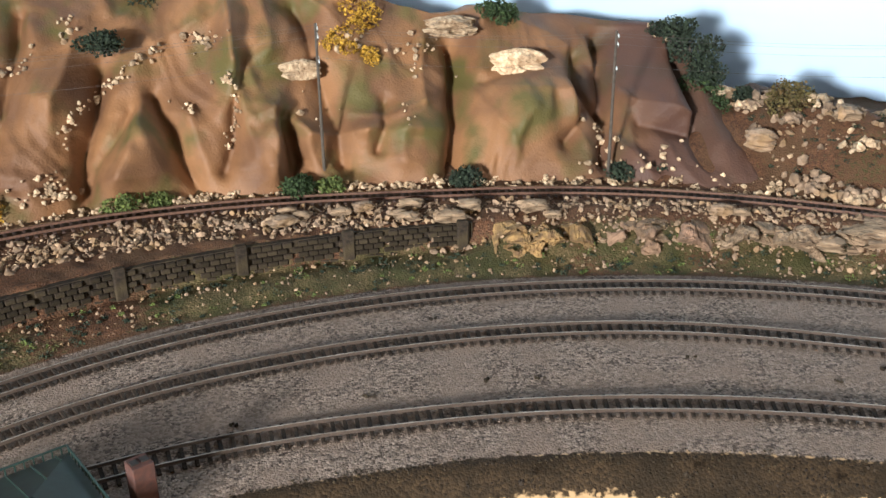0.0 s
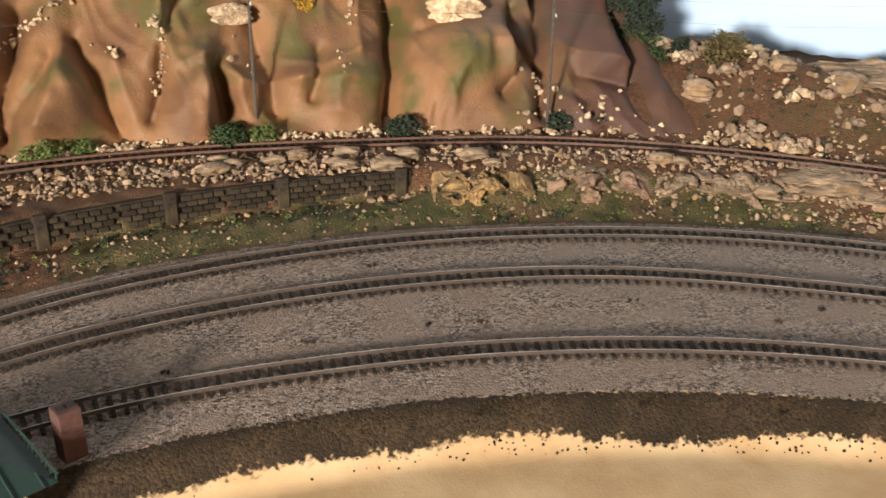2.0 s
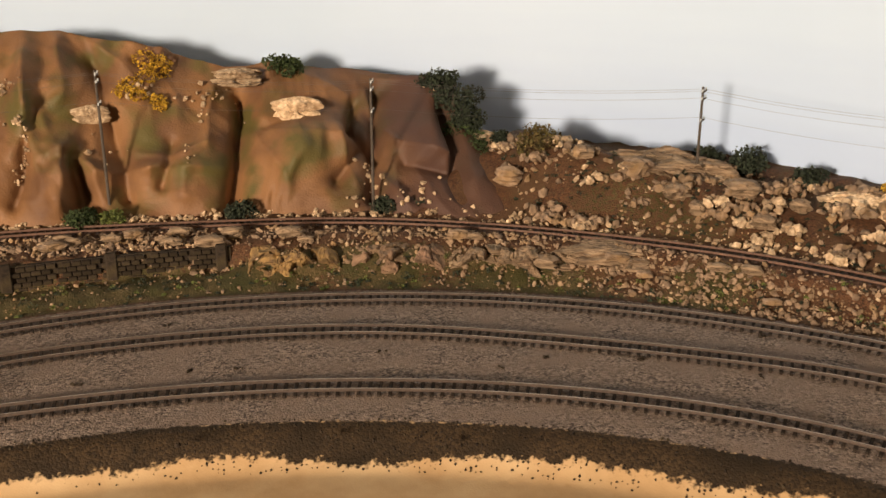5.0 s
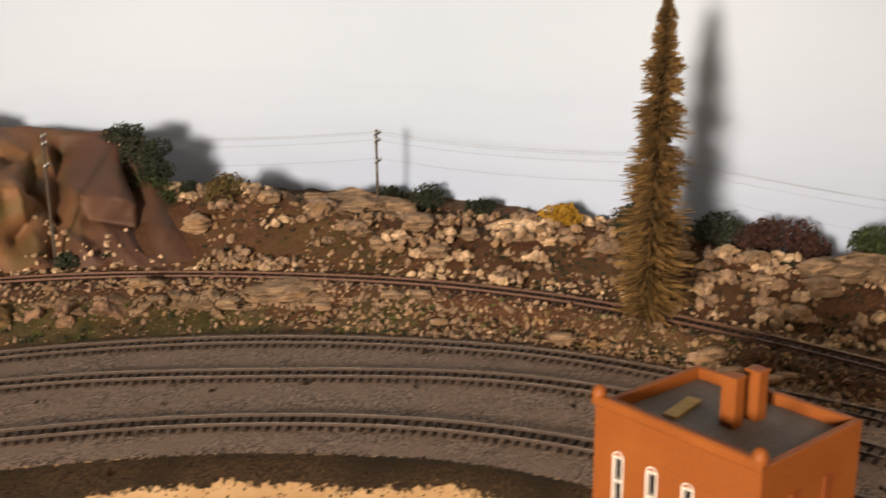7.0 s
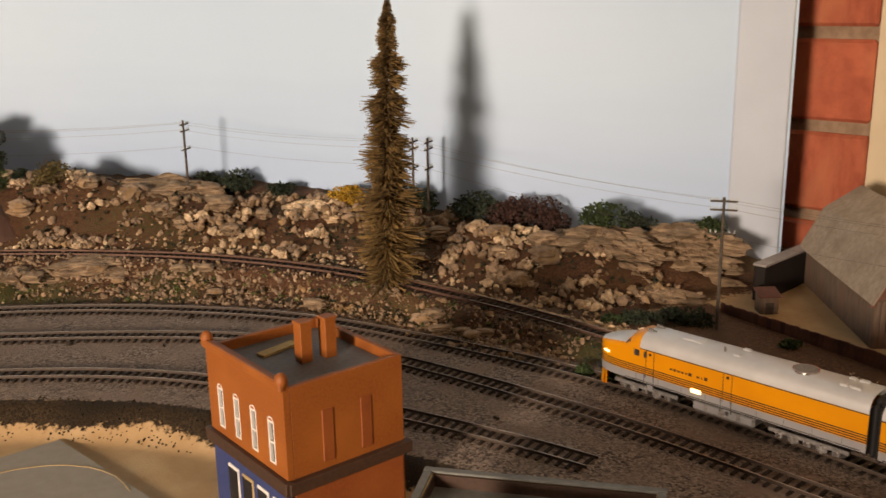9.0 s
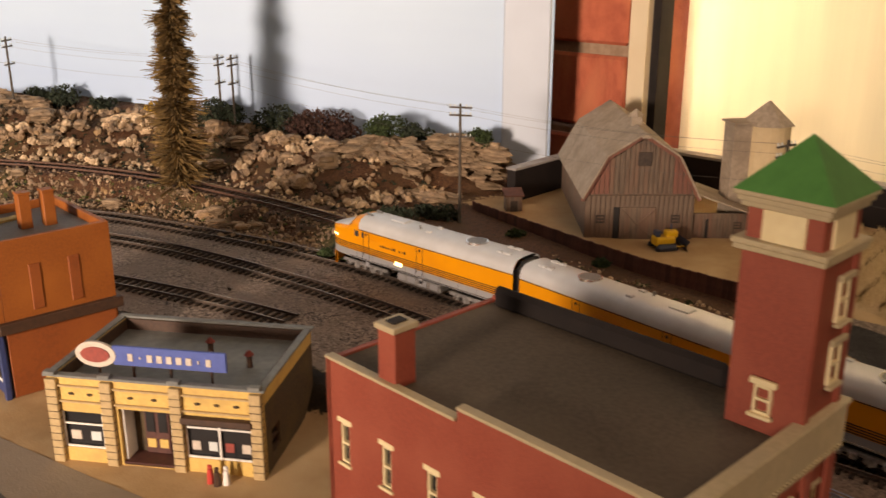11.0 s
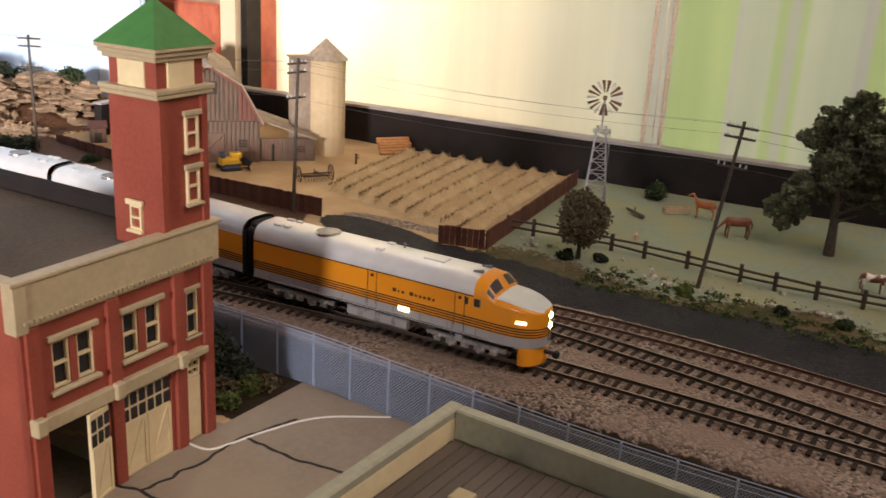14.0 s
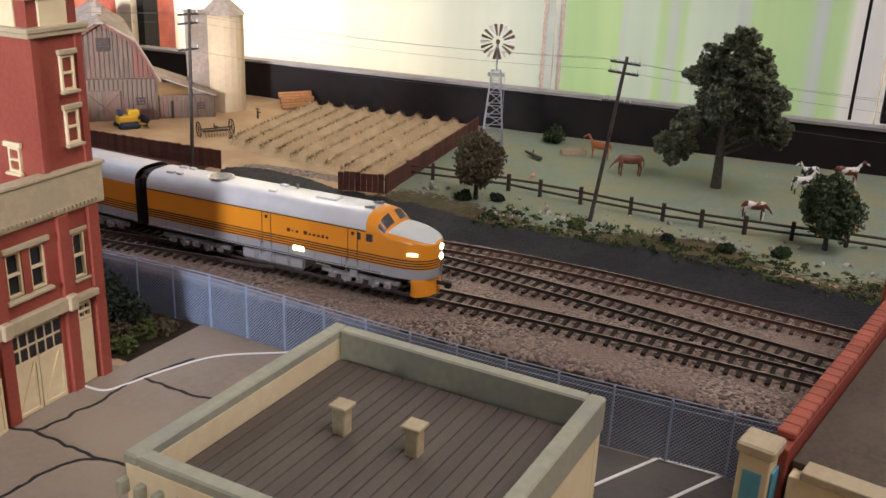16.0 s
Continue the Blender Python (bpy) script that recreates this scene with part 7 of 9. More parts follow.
# ---- dark stone retaining wall ----
def stone_wall():
    wall = holder("retaining_wall", Matrix(), "low dark stone retaining wall with buttresses", "retaining wall", kind="structure")
    d = np.gradient(LINE_A[:, :2], axis=0)
    d /= np.linalg.norm(d, axis=1)[:, None]
    off = LINE_A[:, :2] + np.stack([-d[:, 1], d[:, 0]], 1) * 0.088
    sel = np.where((off[:, 0] > -0.62) & (off[:, 0] < -0.062) & (off[:, 1] > 1.0))[0]
    q = off[sel]
    bm = bmesh.new()
    rows_ = []
    for p_, t_ in zip(q, d[sel]):
        n = np.array([-t_[1], t_[0]])
        rows_.append([(*(p_ + n * 0.001), 0.0), (*(p_ + n * 0.001), 0.0285), (*(p_ + n * 0.007), 0.0285), (*(p_ + n * 0.007), 0.0)])
    grid_faces(bm, rows_, True)
    part("core", bm, M["stone_wall"], wall)
    bm = bmesh.new()
    box(bm, (0.0088, 0.004, 0.0047), bevel=0.0009)
    stone = mesh_of(bm, "stone", M["stone_wall"])
    bm = bmesh.new()
    box(bm, (0.011, 0.008, 0.031), bevel=0.0014)
    butt = mesh_of(bm, "buttress", M["stone_wall"])
    L = len(q) * 0.0041
    step = 0.0092
    for row in range(5):
        k = 0
        while (k + 1) * step < L:
            u = (k + 0.5 * (row % 2)) * step / 0.0041
            i = min(int(u), len(q) - 1)
            p_, t_ = q[i], d[sel][i]
            part("stone", stone, None, wall, m=pose(p_[0], p_[1], 0.0050 + row * 0.0051, 0, 0, math.degrees(math.atan2(t_[1], t_[0])) + random.uniform(-3, 3)) @ Matrix.Diagonal((random.uniform(0.92, 1.03), random.uniform(0.85, 1.2), random.uniform(0.94, 1.06), 1)))
            k += 1
    for x in (-0.56, -0.47, -0.365, -0.27, -0.175, -0.072):
        i = int(np.abs(q[:, 0] - x).argmin())
        part("buttress", butt, None, wall, m=pose(q[i][0], q[i][1], 0.0165, 0, 0, math.degrees(math.atan2(d[sel][i][1], d[sel][i][0]))))


stone_wall()

# ---- bushes ----
for x, y, z, r, m_, label in (
        (-0.375, 1.378, 0.030, 0.017, "light_green", "low bright green foam bush at the hill's foot"), (-0.345, 1.378, 0.028, 0.012, "light_green", "low bright green foam bush at the hill's foot"), (-0.215, 1.378, 0.030, 0.015, "green", "low green foam bush at the hill's foot"), (-0.185, 1.380, 0.030, 0.013, "light_green", "low green foam bush beside a pole"),
        (-0.050, 1.375, 0.030, 0.016, "dark_green", "dark green foam bush in a fold of the hill"), (0.105, 1.362, 0.032, 0.014, "dark_green", "dark green foam bush in a fold of the hill"), (0.015, 1.52, 0.165, 0.018, "green", "green bush on the hill's crest"),
        (0.200, 1.440, 0.134, 0.021, "dark_green", "dark tall bush on the hill's shoulder"), (0.208, 1.430, 0.094, 0.021, "green", "dark green bush hanging down the hill"), (0.216, 1.415, 0.060, 0.019, "olive", "olive bush hanging down the hill"), (0.186, 1.452, 0.154, 0.017, "dark_green", "dark bush on the hill's shoulder"), (0.214, 1.428, 0.112, 0.019, "dark_green", "dark bush on the hill's shoulder"), (0.223, 1.412, 0.076, 0.020, "green", "dark green bush hanging down the hill"), (0.152, 1.365, 0.034, 0.016, "dark_green", "dark bush in the shaded fold at the hill's end"),
        (0.248, 1.405, 0.074, 0.011, "dark_green", "small dark bush between pale stones"), (0.285, 1.374, 0.020, 0.026, "moss", "mossy olive mound among pale stones"), (-0.36, 1.53, 0.19, 0.022, "dark_green", "dark bush on the high crest"), (-0.39, 1.45, 0.165, 0.016, "dark_green", "dark green bush on the upper hill"), (-0.500, 1.352, 0.030, 0.022, "yellow", "yellow and green scrub at the hill's foot"),
        (0.466, 1.324, 0.062, 0.016, "dark_green", "dark green bush against the sky board"), (0.497, 1.287, 0.045, 0.021, "dark_green", "dark bush on the rocky slope"), (0.533, 1.227, 0.052, 0.014, "dark_green", "dark green bush against the sky board"), (0.600, 1.150, 0.045, 0.016, "yellow", "yellowish bush behind the tall conifer"),
        (0.648, 1.095, 0.028, 0.020, "dark_green", "dark bush beside the double pole"), (0.668, 1.085, 0.030, 0.016, "dark_green", "dark bush beside the double pole"), (0.712, 1.030, 0.020, 0.024, "dark_green", "black-green bush on the rocks"), (0.748, 0.985, 0.016, 0.026, "maroon", "dark maroon bush on the rocks"), (0.728, 1.00, 0.015, 0.018, "maroon", "dark maroon bush on the rocks"), (0.770, 0.962, 0.012, 0.018, "maroon", "dark maroon bush on the rocks"),
        (0.800, 0.905, 0.066, 0.022, "green", "green bush spread on the rock outcrop"), (0.828, 0.890, 0.062, 0.015, "dark_green", "dark bush spread on the rock outcrop"), (0.890, 0.838, 0.058, 0.016, "green", "green bush by the corner board"), (0.905, 0.825, 0.038, 0.012, "olive", "olive bush by the corner board"),
        (0.762, 0.752, 0.003, 0.015, "dark_green", "low dark shrub at the fence end"), (0.785, 0.738, 0.003, 0.015, "dark_green", "low dark shrub at the fence end"), (0.735, 0.765, 0.003, 0.014, "dark_green", "low dark shrub before the rock shelf"), (0.715, 0.775, 0.003, 0.012, "green", "low shrub before the rock shelf"), (0.815, 0.650, 0.002, 0.009, "green", "tiny green tuft on red earth"), (0.838, 0.54, 0.002, 0.007, "green", "tiny green tuft on red earth"),
        (0.800, 0.56, 0.002, 0.006, "dark_green", "tiny dark tuft on red earth"), (0.628, 0.70, 0.002, 0.006, "green", "tiny green tuft between tracks"), (0.655, 0.65, 0.002, 0.006, "dark_green", "tiny green tuft between tracks"), (0.640, 0.68, 0.002, 0.005, "green", "tiny green tuft between tracks"), (0.655, 0.205, TOWN, 0.026, "dark_green", "dark shrub behind the fire station"), (0.652, 0.180, TOWN, 0.022, "dark_green", "dark shrub beside the fire station"), (0.645, 0.155, TOWN, 0.009, "olive", "yellow-green tuft beside the fire station"),
        (0.662, 0.150, TOWN, 0.008, "light_green", "yellow-green tuft beside the lot"), (0.672, 0.145, TOWN, 0.007, "olive", "yellow-green tuft beside the lot"), (0.640, 0.140, TOWN, 0.007, "light_green", "yellow-green tuft beside the fire station"), (0.982, 0.140, 0.000, 0.006, "green", "low green tuft under the round tree"), (1.000, 0.118, 0.000, 0.005, "dark_green", "low green tuft under the round tree"), (1.008, -0.040, 0.000, 0.005, "dark_green", "dark tuft by the rail fence"), (1.018, -0.085, 0.000, 0.005, "green", "green tuft at the pasture edge"), (1.04, -0.12, 0.000, 0.006, "green", "green tuft at the pasture edge"), (0.985, 0.028, 0.001, 0.006, "light_green", "light green tuft at the pasture edge"), (1.225, 0.20, 0.001, 0.012, "green", "green tuft by the black board")):
    if y > 0.8 and x > 0.23:
        z = max(z, ground_z(x, y) + 0.004) if m_ != "moss" else ground_z(x, y) - 0.010
    bush((x, y, z), r, M[m_], label, n=int(260 + r * 16000), leaf=0.0019 if r > 0.012 else 0.0015, group="bushes")


# yellow hanging shrub on the hill
pts = np.vstack([cloud(hill_spot(-0.150 + 0.02 * math.sin(k), 0.185 - 0.006 * k) + Vector((0.002 * math.sin(k * 2.1), -0.004, 0)), 0.013 - 0.0007 * k, 170, (1.2, 0.7, 0.9)) for k in range(9)])
v, f_ = leaves(pts, 0.0019)
ob = holder("yellow_shrub", Matrix(), "golden yellow shrub hanging down the cloth hill", "bush")
part("foliage", raw_mesh("foliage", v, f_.tolist(), M["yellow"]), None, ob)


# ---- tall conifer ----
def conifer(at, h, r):
    ob = holder("conifer_tree", pose(*at, 0, 2, 0), "tall narrow bottle-brush conifer, olive brown", "tree")
    bm = bmesh.new()
    rod(bm, (0, 0, -0.004), (0, 0, h * 0.97), 0.0035, 0.0006, 8)
    part("trunk", bm, M["bark"], ob)
    vs, fs_ = [], []
    n = 12500
    for k in range(n):
        u = RNG.random() ** 0.9
        z = h * (0.03 + 0.97 * u)
        tier = 0.80 + 0.20 * math.sin(z * 330) + 0.15 * math.sin(z * 140 + 1)
        a = RNG.uniform(0, math.tau)
        ragged = 0.95 + 0.75 * noise.noise(Vector((math.cos(a) * 1.3, math.sin(a) * 1.3, z * 75)))
        R = r * (1 - u) ** 0.55 * tier * ragged + 0.0014
        L = R * RNG.uniform(0.65, 1.12)
        d = np.array([math.cos(a), math.sin(a), RNG.uniform(-0.35, 0.15)])
        p0 = np.array([0, 0, z])
        p1 = p0 + d * L
        w = np.array([-math.sin(a), math.cos(a), RNG.uniform(-1, 1)]) * RNG.uniform(0.0004, 0.0011)
        i = len(vs)
        m_ = p0 + d * L * RNG.uniform(0.1, 0.45)
        vs += [m_ - w, m_ + w, p1 + w * 0.6, p1 - w * 0.6]
        fs_ += [(i, i + 1, i + 2), (i, i + 2, i + 3)]
    part("bristles", raw_mesh("bristles", vs, fs_, M["conifer"]), None, ob)


conifer((0.559, 0.953, ground_z(0.559, 0.953)), 0.292, 0.036)


# ---- telegraph poles ----
def pole(at, h, yaw, arms, label, lean=(0, 0)):
    ob = holder("telegraph_pole", Matrix.Translation(at) @ Vector((lean[0], lean[1], h)).to_track_quat("Z", "Y").to_matrix().to_4x4() @ pose(0, 0, 0, 0, 0, yaw) if lean[0] else pose(*at, 0, 0, yaw), label, "telegraph pole", "telegraph poles")
    bm = bmesh.new()
    rod(bm, (0, 0, -0.004), (0, 0, h), 0.0018, 0.0013, 10)
    part("post", bm, M["pole"], ob)
    for z in arms:
        a = part("crossarm", block((0.0016, 0.024, 0.0018), (0.0014, 0, z)), M["pole"], ob)
        for y in (-0.0105, -0.006, 0.006, 0.0105):
            bm = bmesh.new()
            rod(bm, (0.0014, y, z + 0.0008), (0.0014, y, z + 0.0034), 0.0007, 0.0005, 6)
            part("insulator", bm, M["insulator"], a)
    return ob


POLES = [((-0.62, 1.31, 0.030), 0.155, 20), ((-0.189, 1.405, 0.032), 0.158, 0), ((0.093, 1.368, 0.032), 0.146, -15), ((0.433, 1.280, 0.020), 0.150, -38), ((0.655, 1.085, 0.02), 0.134, -50), ((0.668, 1.072, 0.02), 0.134, -50),
         ((0.787, 0.712, 0.0), 0.134, 46), ((0.882, 0.386, 0.0), 0.145, 42), ((1.009, 0.030, 0.0), 0.137, 10), ((1.10, -0.33, 0.0), 0.13, -75)]
for k, (at, h, yaw) in enumerate(POLES):
    arms = (h - 0.005, h - 0.013, h - 0.036) if k not in (6,) else (h - 0.004, h - 0.012, h - 0.034)
    pole(at, h, yaw, arms, "dark wooden model telegraph pole with crossarms and insulators", {7: (0.0032, -0.0024), 8: (0.0071, -0.0148)}.get(k, (0, 0)))


def wire_run():
    hung = holder("telegraph_wires", Matrix(), "thin sagging grey telegraph wires between poles", "wires")
    for y, dz in ((-0.0105, -0.003), (-0.006, -0.011), (0.006, -0.003), (0.0105, -0.034)):
        rows_ = []
        pts = []
        for (at, h, yaw) in [POLES[i] for i in (0, 1, 2, 3, 4, 6, 7, 8, 9)]:
            a = radians(yaw)
            pts.append(Vector((at[0] - math.sin(a) * y, at[1] + math.cos(a) * y, at[2] + h + dz)))
        for p0, p1 in zip(pts, pts[1:]):
            for u in np.linspace(0, 1, 12, endpoint=False):
                c = p0.lerp(p1, u) - Vector((0, 0, 0.006 * 4 * u * (1 - u)))
                rows_.append([c + Vector((0.0001 * math.cos(k * math.tau / 4), 0.0001 * math.cos(k * math.tau / 4), 0.00011 * math.sin(k * math.tau / 4))) for k in range(4)])
        bm = bmesh.new()
        grid_faces(bm, rows_, True)
        part("wire", bm, M["wire"], hung)


wire_run()


# loose scrub on the banks
def scrub_on(line, n, lo, hi, s0, s1, keep, material, label):
    q = line_spots(line, n, lo, hi, 0.0015, 0.0045, s0, s1, keep)
    v, f_ = leaves(np.vstack([cloud(r_[:3], r_[3] * 1.3, 26, (1.2, 1.2, 0.6), 0.2) for r_ in q]), 0.0011)
    tagged(new("scrub", raw_mesh("scrub", v, f_.tolist(), material)), label, "scrub", kind="stuff")


scrub_on(LINE_A, 420, 0.030, 0.080, 0.12, 0.60, None, M["dark_green"], "dark green crumbs of scrub on the bank")
scrub_on(LINE_A, 160, 0.030, 0.080, 0.12, 0.60, None, M["light_green"], "light green crumbs of scrub on the bank")
scrub_on(LINE_U, 900, 0.03, 0.15, 0.34, 0.66, SLOPE, M["dark_green"], "dark scrub between the rocks")
scrub_on(LINE_U, 120, 0.03, 0.075, 0.66, 0.80, lambda P: P[:, 1] > 0.34, M["green"], "green scrub on red earth")
scrub_on(LINE_U, 260, 0.070, 0.115, 0.80, 0.97, None, M["green"], "green scrub at the pasture edge")
scrub_on(LINE_U, 260, 0.070, 0.125, 0.80, 0.97, None, M["light_green"], "light green crumbs of scrub at the pasture edge")


# ---- farm ----
M.update({
    "barn_wood": mat("weathered_barn_board", (0.165, 0.118, 0.085), (0.095, 0.069, 0.051), 0.85, 0, 90, (0.17, 0.092, 0.062), 30, stretch=(6, 6, 0.6)),
    "barn_red": mat("faded_red_board", (0.22, 0.085, 0.058), (0.15, 0.07, 0.052), 0.85, 0, 90, stretch=(6, 6, 0.6)),
    "barn_roof": mat("grey_shingle", (0.37, 0.305, 0.235), (0.28, 0.225, 0.17), 0.85, 0, 220, (0.22, 0.175, 0.13), 35),
    "silo": mat("cream_paper", (0.58, 0.46, 0.28), (0.52, 0.41, 0.25), 0.75, 0, 150, (0.48, 0.37, 0.22), 20),
    "fence_board": mat("red_brown_board", (0.125, 0.045, 0.03), (0.085, 0.03, 0.02), 0.75, 0, 150, vary=0.3),
    "field": mat("straw_field", (0.50, 0.37, 0.21), (0.38, 0.27, 0.14), 0.9, 0, 500, (0.54, 0.41, 0.25), 30, 0.001, 900),
    "straw": mat("straw_stem", (0.58, 0.46, 0.25), (0.48, 0.36, 0.19), 0.9, 0, 300, vary=0.3),
    "stalk": mat("dry_stalk", (0.20, 0.13, 0.06), (0.11, 0.07, 0.035), 0.9, 0, 300, vary=0.3),
    "dark_wood": mat("dark_fence_wood", (0.06, 0.042, 0.032), (0.035, 0.025, 0.02), 0.8, 0, 300),
    "rust": mat("rusty_iron", (0.10, 0.065, 0.045), (0.06, 0.04, 0.03), 0.7, 0.3, 400),
    "mill": mat("galvanised", (0.42, 0.43, 0.46), (0.33, 0.34, 0.37), 0.45, 0.4, 300),
    "mill_blade": mat("rust_blade", (0.20, 0.105, 0.075), (0.13, 0.07, 0.05), 0.6, 0.2, 200),
    "dozer": mat("yellow_enamel", (0.62, 0.36, 0.02), (0.56, 0.32, 0.02), 0.35, 0, 100),
    "dozer_blade": mat("navy_enamel", (0.03, 0.04, 0.07), None, 0.4),
    "lumber": mat("orange_lumber", (0.42, 0.20, 0.07), (0.34, 0.15, 0.05), 0.7, 0, 200, vary=0.2),
    "trough": mat("pale_wood", (0.42, 0.32, 0.2), (0.34, 0.25, 0.15), 0.8, 0, 200),
    "sorrel": mat("sorrel_plastic", (0.36, 0.11, 0.03), (0.30, 0.09, 0.025), 0.45, 0, 100),
    "bay": mat("bay_plastic", (0.20, 0.07, 0.035), (0.15, 0.05, 0.028), 0.45, 0, 100),
    "brown_white": mat("brown_and_white_plastic", (0.17, 0.05, 0.03), (0.13, 0.04, 0.025), 0.5, 0, 300, (0.80, 0.75, 0.68), 130, edge3=(0.52, 0.55)),
    "black_white": mat("black_and_white_plastic", (0.025, 0.022, 0.022), (0.02, 0.02, 0.02), 0.5, 0, 300, (0.82, 0.79, 0.74), 130, edge3=(0.47, 0.50)),
    "pink": mat("pink_plastic", (0.62, 0.32, 0.22), None, 0.5),
    "orange_fruit": mat("orange_fruit", (0.80, 0.30, 0.03), None, 0.5),
})

BN = pose(0.924, 0.588, 0.0, 0, 0, -30)          # local x along the front, y towards the back
barn = holder("barn", BN, "weathered grey gambrel-roofed barn with faded red gable", "barn")
BW, BL, EZ, KX, KZ, PZ = 0.055, 0.190, 0.049, 0.036, 0.088, 0.111
prof = [(-BW, 0.0), (BW, 0.0), (BW, EZ), (KX, KZ), (0, PZ), (-KX, KZ), (-BW, EZ)]


def gable(y, material, name, zmin, zmax):
    bm = bmesh.new()
    pts = [p_ for p_ in prof]
    if zmin > 0:
        pts = [(-BW, EZ), (BW, EZ), (KX, KZ), (0, PZ), (-KX, KZ)]
    else:
        pts = [(-BW, 0), (BW, 0), (BW, EZ - 0.0004), (-BW, EZ - 0.0004)]
    a = [bm.verts.new((x, y, z)) for x, z in pts]
    b = [bm.verts.new((x, y + 0.003, z)) for x, z in pts]
    bm.faces.new(a)
    bm.faces.new(b[::-1])
    for i in range(len(a)):
        j = (i + 1) % len(a)
        bm.faces.new((a[i], b[i], b[j], a[j]))
    return part(name, bm, material, barn)


g = gable(0.0, M["barn_wood"], "front_wall", 0, 1)
gf = gable(0.0, M["barn_wood"], "gable", 1, 1)
gable(BL, M["barn_wood"], "back_wall", 0, 1)
gable(BL, M["barn_wood"], "gable", 1, 1)
for s in (-1, 1):
    part("side_wall", block((0.003, BL - 0.001, EZ), (s * (BW - 0.0016), BL / 2 + 0.002, EZ / 2)), M["barn_wood"], barn)
# boards of the front, each a batten
bm = bmesh.new()
box(bm, (0.0042, 0.0010, EZ - 0.001), bevel=0.0002)
bat = mesh_of(bm, "batten", M["barn_wood"])
for k in range(22):
    part("batten", bat, None, barn, m=pose(-BW + 0.0032 + k * 0.0049, -0.0006, EZ / 2))
for k in range(21):
    x = -0.049 + k * 0.0049
    zt = KZ + (PZ - KZ) * (1 - abs(x) / KX) if abs(x) < KX else EZ + (KZ - EZ) * (BW - abs(x)) / (BW - KX)
    part("batten", block((0.0042, 0.001, zt - EZ - 0.002), (x, -0.0006, (zt + EZ) / 2)), M["barn_wood"] if abs(x) < 0.034 else M["barn_red"], barn)
for s in (-1, 1):
    for (x0, z0), (x1, z1) in (((BW + 0.004, EZ - 0.004), (KX, KZ)), ((KX, KZ), (0, PZ))):
        L = math.hypot(x1 - x0, z1 - z0)
        a = math.atan2(z1 - z0, x1 - x0)
        m_ = Matrix.Translation((s * (x0 + x1) / 2, BL / 2 - 0.001, (z0 + z1) / 2 + 0.0014)) @ Matrix.Rotation(-a * s, 4, "Y")
        r_ = part("roof_slope", block((L + 0.0005, BL + 0.012, 0.0018), (0, 0, 0), m=m_), M["barn_roof"], barn, "grey shingled roof slope")
        part("barge_board", block((L, 0.0016, 0.004), (0, 0, 0), m=Matrix.Translation((s * (x0 + x1) / 2, -0.0045, (z0 + z1) / 2 - 0.001)) @ Matrix.Rotation(-a * s, 4, "Y")), M["barn_red"], barn, "faded red barge board")
cup = part("cupola", block((0.011, 0.011, 0.010), (0, 0.045, PZ + 0.005)), M["barn_roof"], barn)
bm = bmesh.new()
rod(bm, (0, 0.045, PZ + 0.010), (0, 0.045, PZ + 0.017), 0.009, 0.0006, 4)
part("cap", bm, M["barn_roof"], cup)
part("hay_hood", block((0.008, 0.012, 0.003), (0, -0.006, PZ - 0.001)), M["barn_roof"], barn)
part("hay_door", block((0.014, 0.0012, 0.014), (0.002, -0.0018, 0.086)), M["dark_wood"], barn)
dr = part("sliding_door", block((0.036, 0.0014, 0.036), (-0.002, -0.0022, 0.0185)), M["barn_wood"], barn, "weathered sliding barn door")
for k in (-1, 1):
    part("brace", block((0.048, 0.0008, 0.0018), (0, 0, 0), m=Matrix.Translation((-0.002, -0.0033, 0.0185)) @ Matrix.Rotation(k * 0.75, 4, "Y")), M["barn_wood"], dr)
part("dark_gap", block((0.006, 0.0012, 0.036), (-0.0235, -0.0018, 0.0185)), M["crack"], barn)
for x in (-0.040, 0.036):
    window(barn, pose(x - 0.004, -0.0018, 0.020), 0.009, 0.008, M["dark_wood"], None, 1)
# lean-to on the side
lt = holder("lean_to_shed", BN @ pose(BW + 0.001, 0.006, 0), "low weathered lean-to beside the barn", "shed")
part("front_wall", block((0.062, 0.003, 0.028), (0.031, 0, 0.014)), M["barn_wood"], lt)
part("side_wall", block((0.003, 0.06, 0.026), (0.0605, 0.032, 0.013)), M["barn_wood"], lt)
part("roof_slope", block((0.068, 0.075, 0.0018), (0, 0, 0), m=Matrix.Translation((0.032, 0.032, 0.038)) @ Matrix.Rotation(radians(20), 4, "Y")), M["barn_roof"], lt)
part("door", block((0.014, 0.0012, 0.022), (0.024, -0.0018, 0.0112)), M["barn_wood"], lt)
part("dark_gap", block((0.003, 0.0012, 0.022), (0.0145, -0.0018, 0.0112)), M["crack"], lt)
window(lt, pose(0.042, -0.0018, 0.012), 0.008, 0.007, M["dark_wood"], None, 1)
for k in range(12):
    part("batten", block((0.0042, 0.0008, 0.027), (0.003 + k * 0.0051, -0.0016, 0.0136)), M["barn_wood"], lt)

